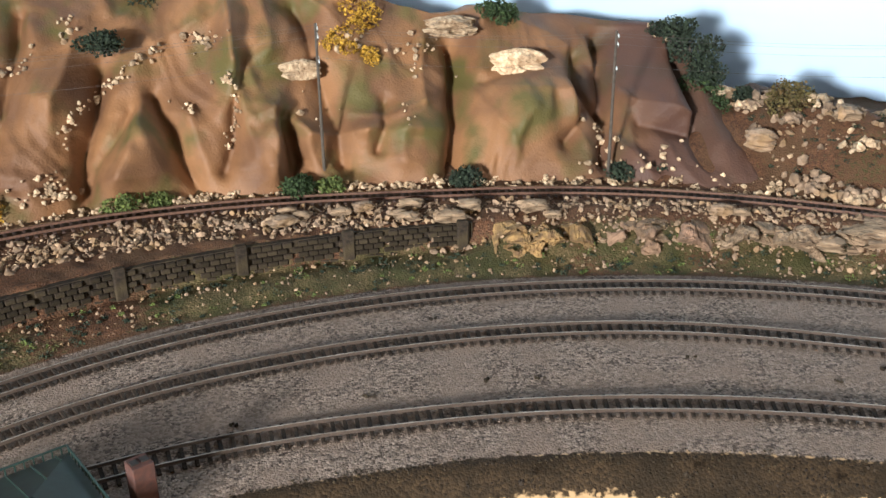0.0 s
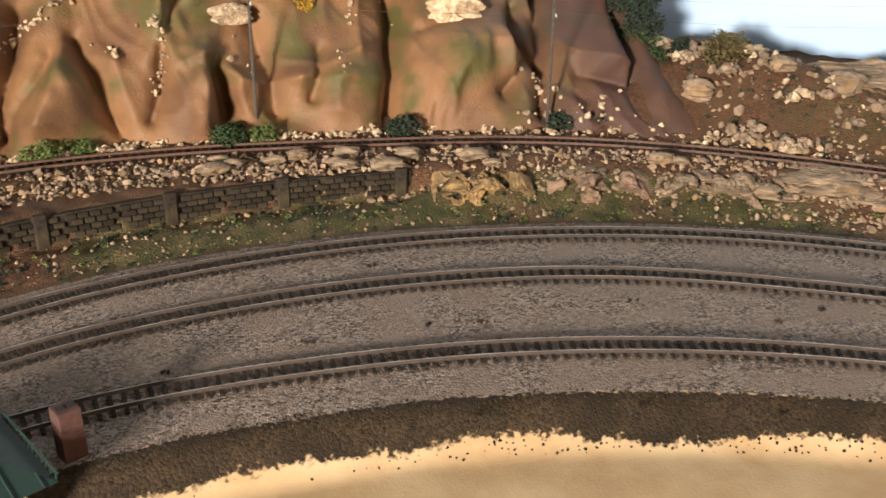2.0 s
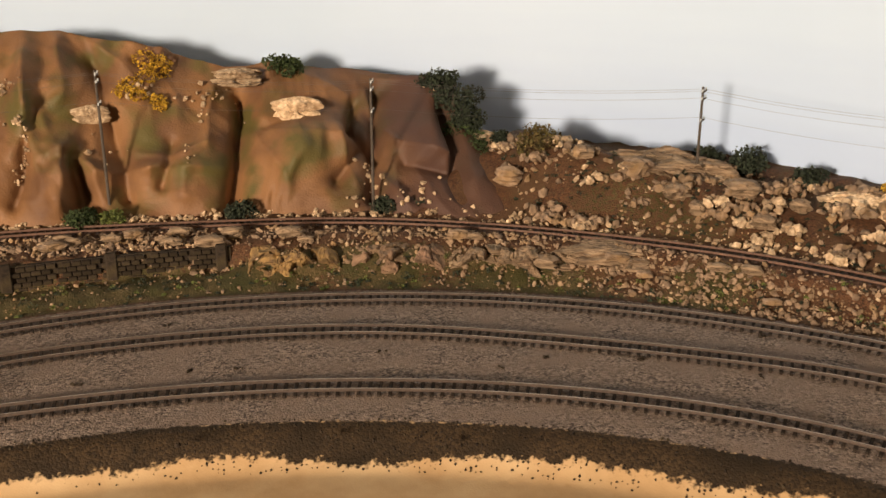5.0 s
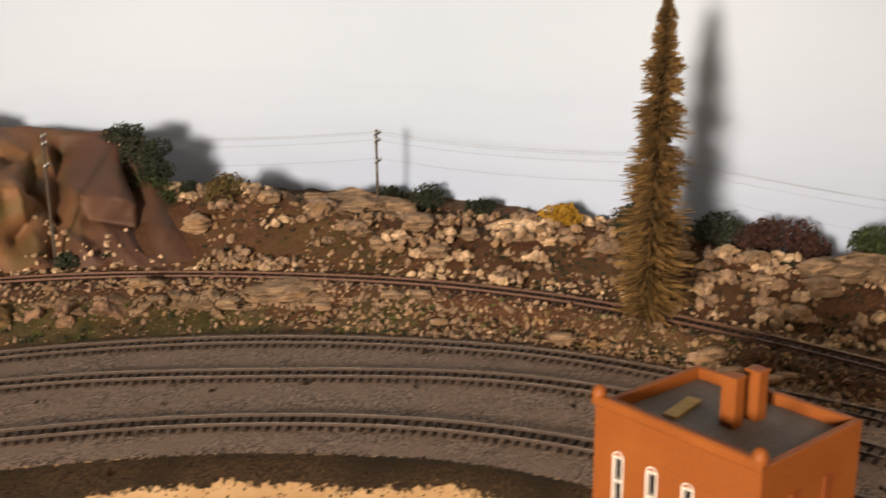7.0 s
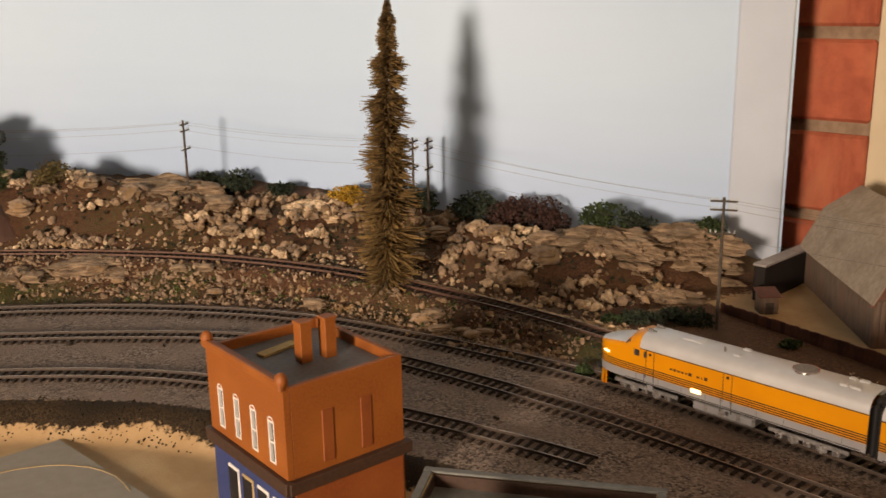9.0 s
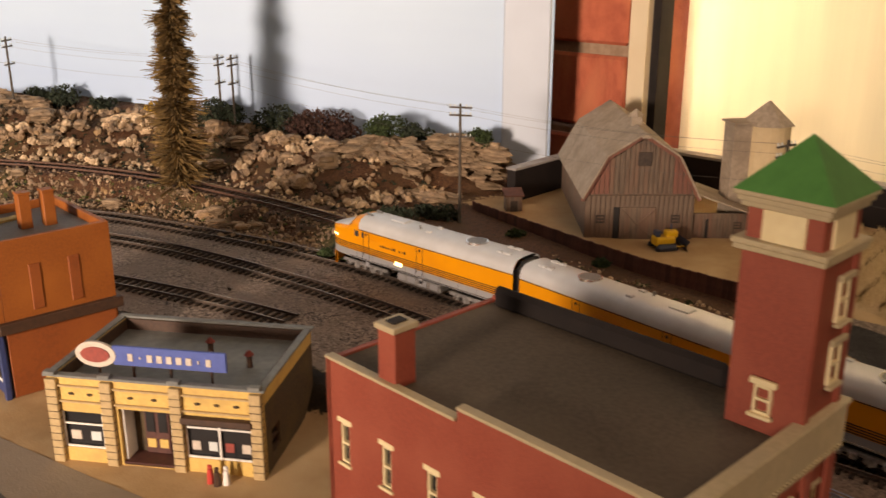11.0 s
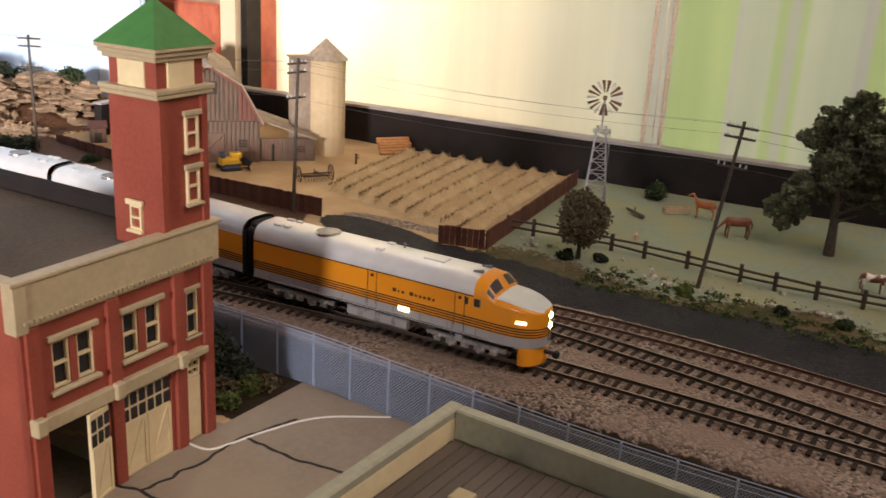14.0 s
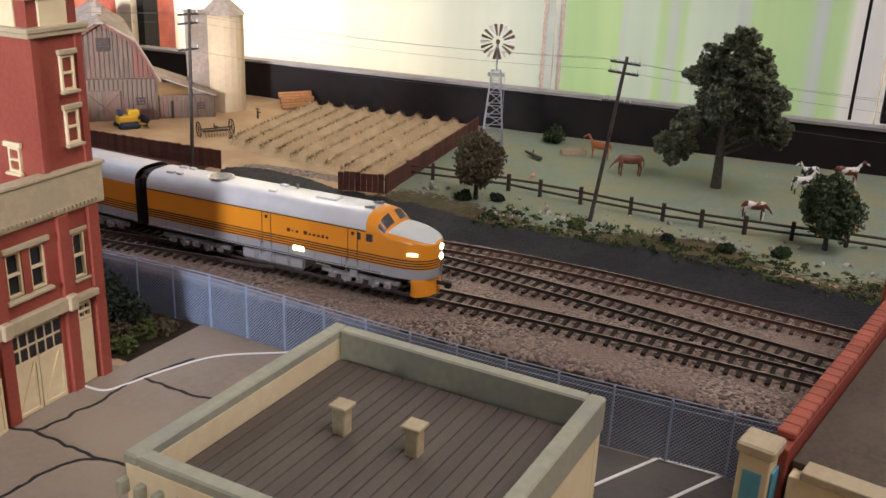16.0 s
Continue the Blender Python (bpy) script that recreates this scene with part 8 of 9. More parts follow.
# silo with hood and chute
SL = pose(1.066, 0.560, 0.0, 0, 0, -20)
silo = holder("silo", SL, "cream round silo with grey conical hood and chute", "silo")
bm = bmesh.new()
rod(bm, (0, 0, -0.002), (0, 0, 0.113), 0.0235, 0.0235, 20)
part("drum", bm, M["silo"], silo)
bm = bmesh.new()
rod(bm, (0, 0, 0.1125), (0, 0, 0.136), 0.0275, 0.001, 8)
part("hood", bm, M["barn_roof"], silo)
ch = part("chute", block((0.020, 0.022, 0.113), (-0.031, 0.002, 0.0565)), M["barn_roof"], silo, "grey boarded chute")
part("chute_roof", block((0.026, 0.030, 0.002), (-0.030, 0.002, 0.1150)), M["barn_roof"], ch)

# small outhouse at the corner
oh = holder("outhouse", pose(0.866, 0.728, 0.0, 0, 0, -25), "small brown wooden outhouse with lean roof", "outhouse")
part("wall", block((0.018, 0.016, 0.026), (0, 0, 0.013)), M["barn_wood"], oh)
part("roof", block((0.022, 0.021, 0.002), (0, 0, 0), m=Matrix.Translation((0, 0, 0.0275)) @ Matrix.Rotation(radians(12), 4, "X")), M["fence_board"], oh)
part("door", block((0.008, 0.001, 0.018), (0, -0.0085, 0.0105)), M["dark_wood"], oh)


# ---- board fences ----
def board_fence(points, h, label):
    q = spline(points, 0.001) if len(points) > 2 else np.stack([np.linspace(points[0][k], points[1][k], max(int(math.dist(*points) / 0.001), 2)) for k in (0, 1)], 1)
    ob = holder("board_fence", Matrix(), label, "fence", "board fences")
    bm = bmesh.new()
    box(bm, (0.0049, 0.0012, h), bevel=0.0002)
    bd = mesh_of(bm, "board", M["fence_board"])
    for i in range(0, len(q) - 5, 5):
        a = math.degrees(math.atan2(*(q[min(i + 5, len(q) - 1)] - q[i])[::-1]))
        part("board", bd, None, ob, m=pose(q[i + 2][0], q[i + 2][1], h / 2 - 0.001, 0, random.uniform(-1.5, 1.5), a) @ Matrix.Diagonal((1, 1, random.uniform(0.93, 1.05), 1)))
    for i in range(0, len(q) - 26, 26):
        a, b = q[i], q[min(i + 26, len(q) - 1)]
        bm = bmesh.new()
        n = np.array([-(b - a)[1], (b - a)[0]]) / np.linalg.norm(b - a) * 0.0014
        rod(bm, (*(a + n), h * 0.7), (*(b + n), h * 0.7), 0.0008, n=4)
        part("rail", bm, M["fence_board"], ob)


board_fence([(0.826, 0.748), (0.836, 0.66), (0.853, 0.520), (0.874, 0.44), (0.897, 0.356)], 0.019, "red-brown board fence along the barnyard")
board_fence([(0.926, 0.238), (0.946, 0.200)], 0.018, "short end of the red-brown field fence")
board_fence([(0.946, 0.200), (1.06, 0.238), (1.205, 0.288)], 0.018, "red-brown board fence beside the ploughed field")

# ---- ploughed field: ridges and straw stubble ----
A0, A1, B0, B1 = np.array([0.958, 0.425]), np.array([0.957, 0.222]), np.array([1.150, 0.500]), np.array([1.208, 0.300])
rows = []
NR = 9
for i in range(NR * 10 + 1):
    v = i / (NR * 10)
    a, b = A0 + (A1 - A0) * v, B0 + (B1 - B0) * v
    w = (v * NR) % 1.0
    h = 0.0008 + 0.0082 * max(0.0, 1 - w * 2.2) ** 1.3
    rows.append([(*(a + (b - a) * u), (0.0004 + h * min(1, u * 8)) + 0.0005 * noise.noise(Vector((u * 60, v * 60, 2)))) for u in np.linspace(0, 1, 60)])
rows.insert(0, [(p_[0], p_[1], -0.001) for p_ in rows[0]])
rows.append([(p_[0], p_[1], -0.001) for p_ in rows[-1]])
bm = bmesh.new()
grid_faces(bm, rows)
thing("ploughed_field", bm, M["field"], "straw-coloured ploughed field in long ridges", "field", kind="structure", smooth=True)
pts = []
for k in range(NR):
    for _ in range(420):
        v = (k + abs(RNG.normal(0.06, 0.05))) / NR
        u = RNG.random()
        c = (A0 + (A1 - A0) * v) * (1 - u) + (B0 + (B1 - B0) * v) * u
        pts.append((c[0], c[1], 0.0062))
vs, fs_ = [], []
for x, y, z in pts:
    i = len(vs)
    hh = RNG.uniform(0.0012, 0.0036) * (2.6 if RNG.random() < 0.05 else 1)
    t = RNG.normal(0, 0.0006, 2)
    a = RNG.uniform(0, math.pi)
    w = np.array([math.cos(a), math.sin(a), 0]) * 0.00035
    b, tp = np.array([x, y, z - 0.002]), np.array([x + t[0], y + t[1], z + hh])
    vs += [b - w, b + w, tp]
    fs_.append((i, i + 1, i + 2))
for k in range(NR):                       # taller tufts at the far ends
    c = B0 + (B1 - B0) * ((k + 0.06) / NR)
    for _ in range(110):
        i = len(vs)
        x, y = c + RNG.normal(0, 0.0022, 2)
        a = RNG.uniform(0, math.pi)
        w = np.array([math.cos(a), math.sin(a), 0]) * 0.0004
        b = np.array([x, y, 0.001])
        vs += [b - w, b + w, b + np.array([*RNG.normal(0, 0.001, 2), RNG.uniform(0.004, 0.0105)])]
        fs_.append((i, i + 1, i + 2))
dark_v, dark_f = [], []
for k in range(NR):                       # dry brown stalks in a row along each ridge
    for _ in range(520):
        u = RNG.random() ** 0.9
        c = (A0 + (A1 - A0) * ((k + 0.035) / NR)) * (1 - u) + (B0 + (B1 - B0) * ((k + 0.035) / NR)) * u + RNG.normal(0, 0.0007, 2)
        if noise.noise(Vector((u * 30, k * 3.1, 1))) < -0.22:
            continue
        i = len(dark_v)
        a = RNG.uniform(0, math.pi)
        w = np.array([math.cos(a), math.sin(a), 0]) * 0.0005
        b = np.array([c[0], c[1], 0.0068])
        dark_v += [b - w, b + w, b + np.array([*RNG.normal(0, 0.0012, 2), RNG.uniform(0.0016, 0.0042)])]
        dark_f.append((i, i + 1, i + 2))
tagged(new("dry_stalks", raw_mesh("dry_stalks", dark_v, dark_f, M["stalk"])), "dry brown stalks in rows along the field ridges", "stalks", kind="stuff")
tagged(new("stubble", raw_mesh("stubble", vs, fs_, M["straw"])), "dry straw stubble along the field ridges", "stubble", kind="stuff")


# ---- rail fence of the pasture ----
posts = [(1.002, 0.222), (1.011, 0.199), (1.022, 0.165), (1.032, 0.128), (1.038, 0.098), (1.044, 0.060), (1.049, 0.014), (1.053, -0.014), (1.060, -0.045), (1.070, -0.078), (1.083, -0.112), (1.098, -0.150), (1.110, -0.190), (1.125, -0.240), (1.14, -0.30)]
rfence = holder("rail_fence", Matrix(), "dark split-rail fence round the pasture", "fence")
for x, y in posts:
    part("post", block((0.0032, 0.0032, 0.0165), (x, y, 0.0075), rz=random.uniform(0, 40)), M["dark_wood"], rfence)
for (x0, y0), (x1, y1) in zip(posts, posts[1:]):
    for z in (0.0055, 0.0115):
        bm = bmesh.new()
        rod(bm, (x0, y0, z + random.uniform(-0.0008, 0.0008)), (x1, y1, z + random.uniform(-0.0008, 0.0008)), 0.0011, n=5)
        part("rail", bm, M["dark_wood"], rfence)


# ---- windmill ----
WM = pose(1.0915, 0.1902, -0.004, 0, 0, 35)
wm = holder("windmill", WM, "grey lattice windmill with many-bladed rusty wheel", "windmill")
H_ = 0.098
for sx in (-1, 1):
    for sy in (-1, 1):
        bm = bmesh.new()
        rod(bm, (sx * 0.0125, sy * 0.0125, 0), (sx * 0.0042, sy * 0.0042, H_), 0.0009, 0.0008, 6)
        part("leg", bm, M["mill"], wm)
for k in range(9):
    z0, z1 = H_ * k / 9, H_ * (k + 1) / 9
    r0, r1 = 0.0125 - 0.0083 * k / 9, 0.0125 - 0.0083 * (k + 1) / 9
    for a in range(4):
        c0, s0 = [(1, 1), (-1, 1), (-1, -1), (1, -1)][a], [(1, 1), (-1, 1), (-1, -1), (1, -1)][(a + 1) % 4]
        bm = bmesh.new()
        rod(bm, (c0[0] * r0, c0[1] * r0, z0), (s0[0] * r1, s0[1] * r1, z1), 0.0004, n=5)
        rod(bm, (c0[0] * r1, c0[1] * r1, z1), (s0[0] * r1, s0[1] * r1, z1), 0.0004, n=5)
        part("brace", bm, M["mill"], wm)
ld = part("ladder", block((0.0006, 0.0006, H_ - 0.002), (-0.0022, -0.0085, H_ / 2)), M["mill"], wm)
part("stile", block((0.0006, 0.0006, H_ - 0.002), (0.0022, -0.0085, H_ / 2)), M["mill"], ld)
for k in range(16):
    part("rung", block((0.0044, 0.0005, 0.0005), (0, -0.0085, 0.004 + k * 0.006)), M["mill"], ld)
part("platform", block((0.016, 0.016, 0.0012), (0, 0, H_ - 0.004)), M["mill"], wm)
bm = bmesh.new()
rod(bm, (0, 0, H_), (0, 0, 0.126), 0.0009, n=8)
part("mast", bm, M["mill"], wm)
HUB = Vector((-0.006, 0.0, 0.126))
AX = Vector((-1, -0.05, 0)).normalized()
wheel = part("wheel", block((0.004, 0.004, 0.004), HUB, bevel=0.001), M["mill_blade"], wm, "rusty many-bladed wheel")
sidev = AX.cross(Vector((0, 0, 1))).normalized()
for k in range(18):
    a = k * math.tau / 18
    d = sidev * math.cos(a) + Vector((0, 0, 1)) * math.sin(a)
    t = sidev * -math.sin(a) + Vector((0, 0, 1)) * math.cos(a)
    bm = bmesh.new()
    pts = [HUB + d * 0.0055 - t * 0.0006, HUB + d * 0.0055 + t * 0.0006, HUB + d * 0.0165 + t * 0.0015 + AX * 0.001, HUB + d * 0.0165 - t * 0.0015 - AX * 0.001]
    a_ = [bm.verts.new(p_) for p_ in pts]
    b_ = [bm.verts.new(p_ + AX * 0.0004) for p_ in pts]
    bm.faces.new(a_)
    bm.faces.new(b_[::-1])
    for i in range(4):
        bm.faces.new((a_[i], b_[i], b_[(i + 1) % 4], a_[(i + 1) % 4]))
    part("blade", bm, M["mill_blade"] if k % 3 else M["white"], wheel)
for r in (0.0058, 0.0125):
    bm = bmesh.new()
    rows = []
    for k in range(25):
        a = k * math.tau / 24
        c = HUB + (sidev * math.cos(a) + Vector((0, 0, 1)) * math.sin(a)) * r
        rows.append([c + AX * 0.0004, c - AX * 0.0004])
    grid_faces(bm, rows)
    bmesh.ops.solidify(bm, geom=bm.faces, thickness=0.0005)
    part("rim", bm, M["mill_blade"], wheel)


# ---- trees ----
def leafy_tree(at, h, clumps, trunk_r, material, label, leaf=0.0026, per=520, fruit=0):
    ob = holder("tree", pose(*at), label, "tree", "pasture trees")
    bm = bmesh.new()
    path = [(0, 0, -0.004), (0.002, 0.001, h * 0.18), (-0.001, 0.002, h * 0.42), (0.001, 0, h * 0.72)]
    for (a, b), (r0, r1) in zip(zip(path, path[1:]), ((trunk_r * 1.35, trunk_r), (trunk_r, trunk_r * 0.7), (trunk_r * 0.7, trunk_r * 0.25))):
        rod(bm, a, b, r0, r1, 9)
    part("trunk", bm, M["bark"], ob)
    vs, fs_, n = [], [], 0
    for k, (cx, cy, cz, r) in enumerate(clumps):
        if cz > h * 0.30 and k % 2 == 0 and h > 0.1:
            bm = bmesh.new()
            z0 = max(h * 0.2, cz * 0.55)
            rod(bm, (0, 0.001, z0), (cx * 0.85, cy * 0.85, cz), trunk_r * 0.4, trunk_r * 0.1, 6)
            part("limb", bm, M["bark"], ob)
        if h > 0.1:                       # puffs of foam round each clump
            d = RNG.normal(size=(24, 3))
            d *= (r * RNG.uniform(0.45, 1.0, 24) / np.linalg.norm(d, axis=1))[:, None]
            pts_ = np.vstack([cloud(np.array((cx, cy, cz)) + q, r * RNG.uniform(0.26, 0.44), per // 16, (1, 1, 0.85), 0.3) for q in d])
        else:
            pts_ = cloud((cx, cy, cz), r, per, (1, 1, 0.85), 0.35)
        v, f_ = leaves(pts_, leaf)
        vs.append(v)
        fs_.append(f_ + n)
        n += len(v)
    part("crown", raw_mesh("crown", np.vstack(vs), np.vstack(fs_).tolist(), material), None, ob)
    for _ in range(fruit):
        cx, cy, cz, r = clumps[RNG.integers(len(clumps))]
        d = RNG.normal(size=3)
        d /= np.linalg.norm(d)
        bm = bmesh.new()
        ball(bm, Vector((cx, cy, cz)) + Vector(d) * r * 0.95, 0.0011)
        part("fruit", bm, M["orange_fruit"], ob)
    return ob


big = []
for across, up, r in ((20, 272, 18), (2, 246, 24), (42, 240, 22), (-38, 226, 24), (-62, 196, 20), (0, 200, 32), (58, 202, 25), (84, 166, 24), (46, 156, 30), (4, 150, 32), (-44, 156, 26), (-58, 114, 20), (106, 128, 17), (76, 116, 22), (98, 104, 14), (-72, 88, 20), (-96, 62, 18), (-74, 52, 15), (-30, 104, 19), (28, 108, 20), (-86, 40, 11)):
    big.append((0.012 * math.sin(up * 1.7), -0.000506 * across, 0.000506 * up + 0.003, 0.000506 * r * 1.24))
leafy_tree((1.184, -0.005, 0.0), 0.150, big, 0.0040, M["tree_green"], "broad dark green model tree in the pasture", 0.0019, 1500)
leafy_tree((0.990, 0.134, 0.0), 0.064, [(0, 0, 0.036, 0.0215), (0, 0.002, 0.046, 0.0165), (0.001, 0, 0.029, 0.020), (0, -0.004, 0.040, 0.019)], 0.0018, M["olive"], "round olive-green model tree by the rail fence", 0.0015, 3200)
leafy_tree((1.078, -0.140, 0.0), 0.064, [(0, 0, 0.034, 0.022), (0, 0.002, 0.045, 0.0175), (0, -0.003, 0.028, 0.020), (0.002, 0.006, 0.036, 0.020)], 0.0018, M["citrus"], "round dark green orange tree with fruit", 0.0015, 3200, 18)


# ---- farm gear ----
DZ = pose(0.925, 0.552, 0.0, 0, 0, -18) @ Matrix.Diagonal((1.2, 1.2, 1.2, 1))
dz = holder("bulldozer", DZ, "small yellow toy bulldozer with dark blade", "bulldozer")
part("body", block((0.017, 0.012, 0.008), (0, 0, 0.009), bevel=0.0012), M["dozer"], dz)
part("hood", block((0.010, 0.008, 0.006), (0.006, 0, 0.0145), bevel=0.001), M["dozer"], dz)
part("seat", block((0.004, 0.007, 0.005), (-0.006, 0, 0.0155)), M["dozer_blade"], dz)
bm = bmesh.new()
rod(bm, (0.007, 0.002, 0.017), (0.007, 0.002, 0.022), 0.0008, n=8)
part("exhaust", bm, M["dozer_blade"], dz)
for s in (-1, 1):
    bm = bmesh.new()
    box(bm, (0.020, 0.0045, 0.0075), (0, s * 0.0075, 0.0042), bevel=0.0028)
    part("crawler", bm, M["dozer_blade"], dz)
    part("arm", block((0.012, 0.0012, 0.0012), (0.012, s * 0.008, 0.0055)), M["dozer"], dz)
bm = bmesh.new()
rows = [[(0.0175 - 0.003 * math.sin(u * math.pi), y, 0.0008 + 0.0095 * u) for u in np.linspace(0, 1, 7)] for y in (-0.013, 0.013)]
grid_faces(bm, rows)
bmesh.ops.solidify(bm, geom=bm.faces, thickness=0.0008)
part("blade", bm, M["dozer_blade"], dz)


def spoked_wheel(parent, at, r, mat_):
    bm = bmesh.new()
    rows_ = []
    for k in range(25):
        a = k * math.tau / 24
        rows_.append([(at[0] + math.cos(a) * (r + dr_), at[1] + dy, at[2] + math.sin(a) * (r + dr_)) for dr_, dy in ((0, -0.0005), (0, 0.0005), (-0.0009, 0.0005), (-0.0009, -0.0005))])
    grid_faces(bm, rows_, True)
    w = part("wheel", bm, mat_, parent)
    for k in range(8):
        a = k * math.tau / 8
        bm = bmesh.new()
        rod(bm, at, (at[0] + math.cos(a) * r, at[1], at[2] + math.sin(a) * r), 0.0003, n=4)
        part("spoke", bm, mat_, w)


rk = holder("hay_rake", pose(0.974, 0.466, 0.0, 0, 0, 70), "rusty two-wheeled hay rake in the yard", "farm implement")
for y in (-0.018, 0.018):
    spoked_wheel(rk, (0, y, 0.0085), 0.0085, M["rust"])
bm = bmesh.new()
rod(bm, (0, -0.018, 0.0085), (0, 0.018, 0.0085), 0.0007, n=6)
part("axle", bm, M["rust"], rk)
part("frame", block((0.006, 0.028, 0.0015), (0, 0, 0.006)), M["rust"], rk)
for k in range(9):
    bm = bmesh.new()
    rod(bm, (-0.003, -0.013 + k * 0.0032, 0.006), (-0.008, -0.013 + k * 0.0032, 0.001), 0.0003, n=4)
    part("tine", bm, M["rust"], rk)
bm = bmesh.new()
rod(bm, (0, 0, 0.008), (-0.002, 0.002, 0.014), 0.0006, n=6)
part("lever", bm, M["rust"], rk)
bm = bmesh.new()
box(bm, (0.004, 0.004, 0.001), (-0.002, 0, 0.0105))
part("seat", bm, M["rust"], rk)
pump = holder("hand_pump", pose(1.060, 0.497, 0.0, 0, 0, 20), "small dark iron hand pump", "hand pump")
bm = bmesh.new()
rod(bm, (0, 0, 0), (0, 0, 0.013), 0.0013, 0.0009, 8)
part("barrel", bm, M["rust"], pump)
bm = bmesh.new()
rod(bm, (-0.005, 0, 0.0135), (0.006, 0, 0.010), 0.0005, n=5)
part("handle", bm, M["rust"], pump)
bm = bmesh.new()
rod(bm, (0, 0, 0.009), (0, -0.004, 0.008), 0.0006, n=5)
part("spout", bm, M["rust"], pump)


def open_box(name, at, turn, size, material, label, category):
    ob = holder(name, pose(*at, 0, 0, turn), label, category)
    w, d, h = size
    for s_, a_ in (((w, 0.0012, h), (0, -d / 2, h / 2)), ((w, 0.0012, h), (0, d / 2, h / 2)), ((0.0012, d - 0.0013, h), (-w / 2, 0, h / 2)), ((0.0012, d - 0.0013, h), (w / 2, 0, h / 2)), ((w - 0.0014, d - 0.0014, 0.001), (0, 0, 0.0006))):
        part("board", block(s_, a_), material, ob)


open_box("water_trough", (1.070, 0.474, 0.0), -15, (0.014, 0.007, 0.005), M["trough"], "pale wooden water trough", "trough")
open_box("feed_trough", (1.192, 0.156, 0.0), -40, (0.026, 0.008, 0.006), M["trough"], "pale wooden feed trough in the pasture", "trough")
lm = holder("lumber_stack", pose(1.135, 0.510, 0.0, 0, 0, -22), "leaning stack of orange-brown lumber", "lumber")
for k in range(6):
    part("plank", block((0.042, 0.0042, 0.0026), (0, 0, 0), m=pose(random.uniform(-0.002, 0.002), -0.007 + k * 0.0031, 0.004 + k * 0.0027, 28, 0, random.uniform(-3, 3))), M["lumber"], lm)
lg = holder("fallen_log", pose(1.150, 0.178, 0.003, 0, 0, 60), "grey forked dead log on the grass", "log")
bm = bmesh.new()
rod(bm, (-0.016, 0, 0), (0.012, 0.003, 0.001), 0.0022, 0.0012, 7)
part("stem", bm, M["pole"], lg)
bm = bmesh.new()
rod(bm, (0, 0.001, 0), (0.012, -0.006, 0.002), 0.0014, 0.0006, 6)
part("branch", bm, M["pole"], lg)


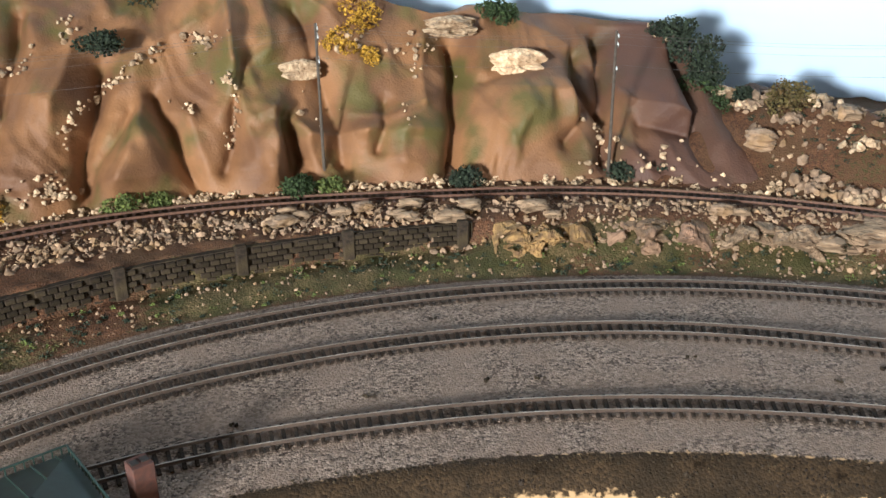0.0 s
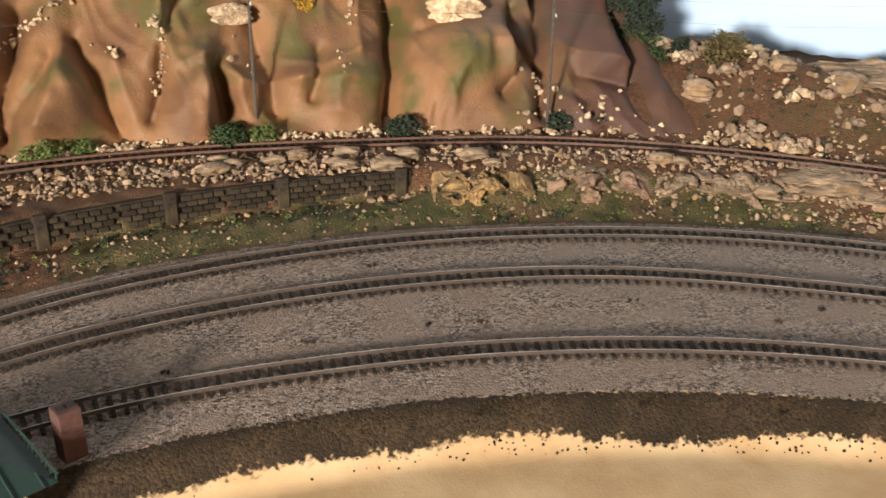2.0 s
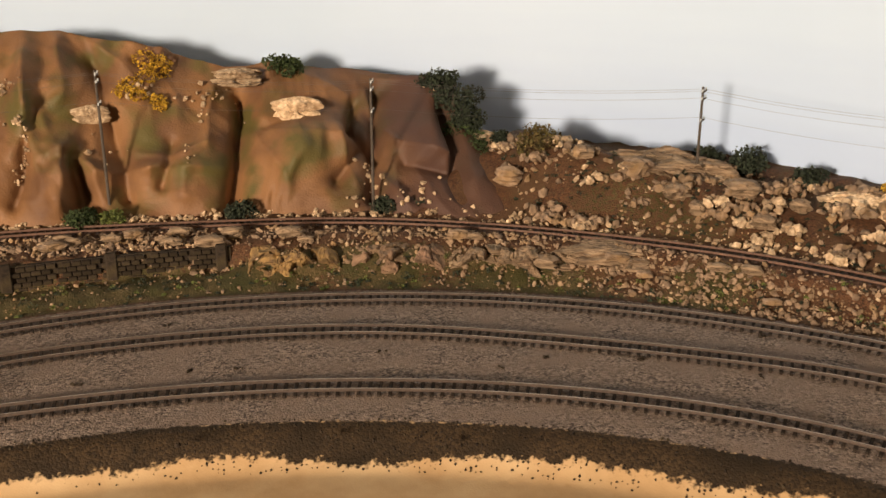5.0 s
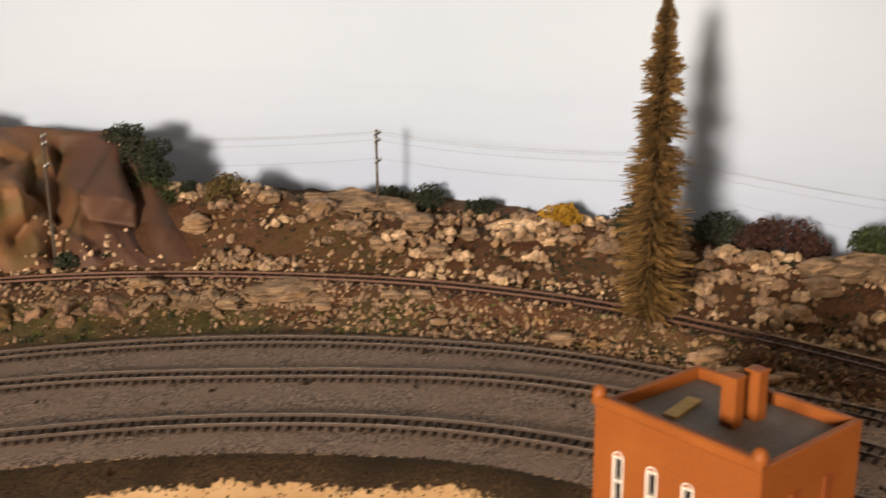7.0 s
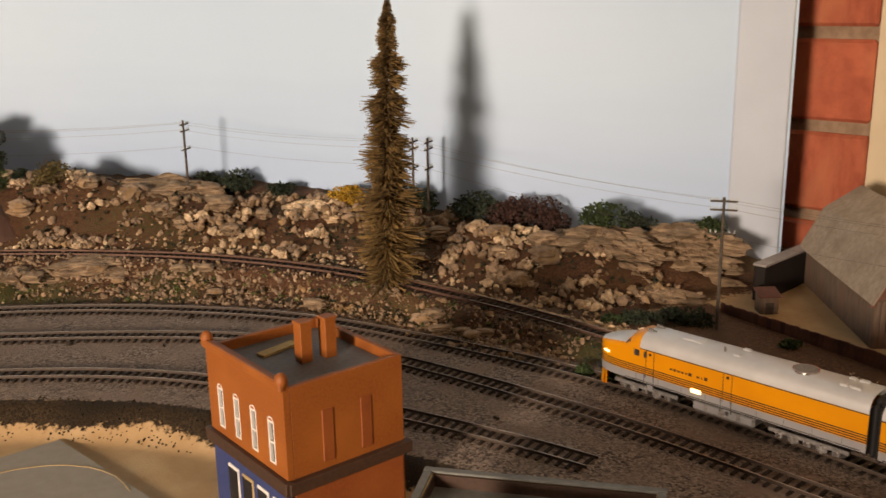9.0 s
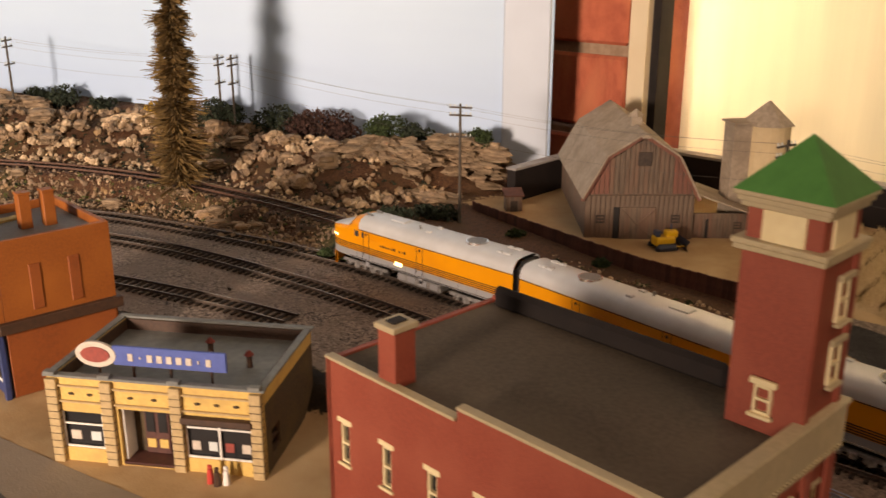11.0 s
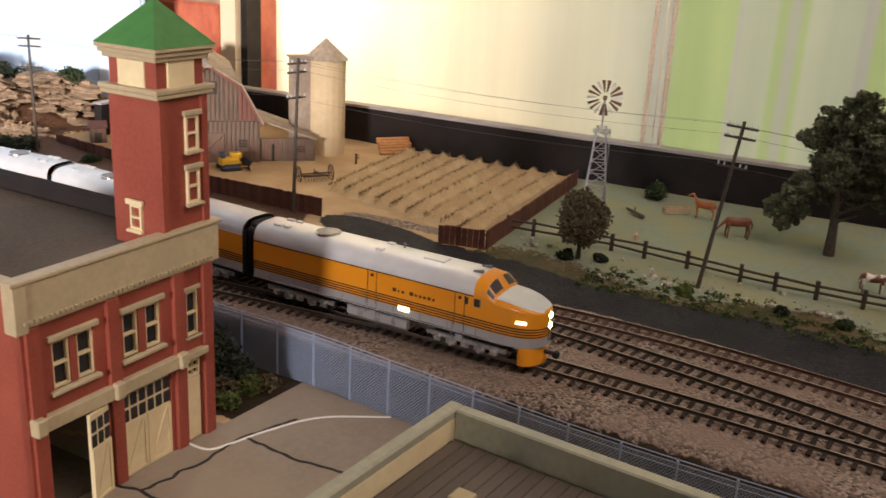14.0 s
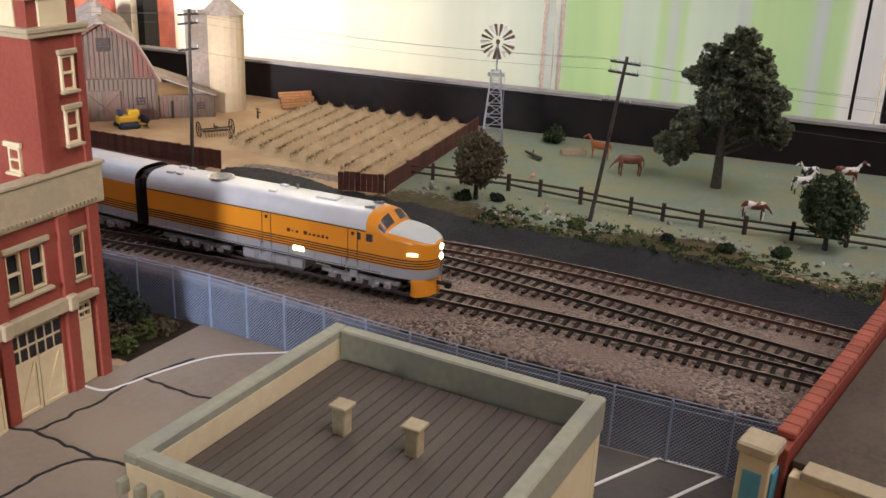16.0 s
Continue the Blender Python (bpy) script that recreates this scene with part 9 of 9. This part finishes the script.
def figurine(at, turn, L, material, label, head_up=True, stout=1.0):
    """A plain four-legged toy shape in one mesh: a lofted trunk, neck and head on tapered legs."""
    bm = bmesh.new()

    def loft(stations):
        rings = []
        for x, z, ry, rz in stations:
            rings.append([(x * L, ry * L * math.cos(a), z * L + rz * L * math.sin(a)) for a in np.linspace(0, math.tau, 10, endpoint=False)])
        grid_faces(bm, rings, True)

    g = stout
    loft([(-0.53, 0.70, 0.01, 0.01), (-0.50, 0.69, 0.10 * g, 0.13 * g), (-0.36, 0.67, 0.145 * g, 0.19 * g), (-0.12, 0.64, 0.145 * g, 0.18 * g), (0.14, 0.65, 0.145 * g, 0.18 * g), (0.32, 0.68, 0.12 * g, 0.17 * g), (0.42, 0.71, 0.06, 0.09), (0.44, 0.71, 0.01, 0.01)])
    if head_up:
        loft([(0.28, 0.68, 0.05, 0.14), (0.40, 0.84, 0.065, 0.11), (0.50, 0.99, 0.055, 0.085), (0.56, 1.07, 0.05, 0.07), (0.66, 1.03, 0.045, 0.06), (0.80, 0.95, 0.035, 0.042), (0.83, 0.94, 0.01, 0.01)])
        ear = (0.52, 1.12)
    else:
        loft([(0.30, 0.70, 0.05, 0.13), (0.42, 0.66, 0.06, 0.10), (0.54, 0.56, 0.055, 0.085), (0.60, 0.48, 0.06, 0.075), (0.68, 0.37, 0.05, 0.06), (0.74, 0.27, 0.04, 0.045), (0.75, 0.25, 0.01, 0.01)])
        ear = (0.56, 0.60)
    for y in (-0.05, 0.05):
        rod(bm, (ear[0] * L, y * L, (ear[1] - 0.04) * L), ((ear[0] - 0.02) * L, y * 1.7 * L, (ear[1] + 0.03) * L), 0.02 * L, 0.006 * L, 5)
    for x, bend in ((-0.40, 0.05), (0.30, -0.02)):
        for y in (-0.085, 0.085):
            k = bend + (0.04 if y > 0 else -0.03)
            rod(bm, (x * L, y * L, 0.60 * L), ((x - k) * L, y * L, 0.30 * L), 0.075 * L, 0.040 * L, 7)
            rod(bm, ((x - k) * L, y * L, 0.31 * L), ((x - k * 0.4) * L, y * L, 0.0), 0.038 * L, 0.034 * L, 7)
    rod(bm, (-0.51 * L, 0, 0.76 * L), (-0.58 * L, 0, 0.55 * L), 0.03 * L, 0.03 * L, 6)
    rod(bm, (-0.58 * L, 0, 0.56 * L), (-0.57 * L, 0, 0.34 * L), 0.03 * L, 0.015 * L, 6)
    ob = thing("toy_figurine", bm, material, label, "figurine", "pasture figurines", at=pose(*at, 0, 0, turn), smooth=True)
    cast = ob.modifiers.new("cast", "REMESH")
    cast.mode, cast.voxel_size, cast.use_smooth_shade = "VOXEL", L * 0.024, True


figurine((1.196, 0.128, 0.0), 100, 0.022, M["sorrel"], "plain chestnut plastic toy figurine standing in the pasture")
figurine((1.160, 0.075, 0.0), 128, 0.025, M["bay"], "plain dark brown plastic toy figurine standing in the pasture", False)
figurine((1.112, -0.070, 0.0), -62, 0.020, M["brown_white"], "plain brown and white plastic toy figurine by the fence", False)
figurine((1.225, -0.072, 0.0), -40, 0.020, M["black_white"], "plain black and white plastic toy figurine in the pasture")
figurine((1.262, -0.065, 0.0), 150, 0.021, M["black_white"], "plain white and black plastic toy figurine in the pasture")
figurine((1.285, -0.095, 0.0), -60, 0.023, M["brown_white"], "plain brown plastic toy figurine near the black board")
figurine((1.075, 0.130, 0.0), 20, 0.009, M["pink"], "tiny plain pink plastic toy figurine on the grass")
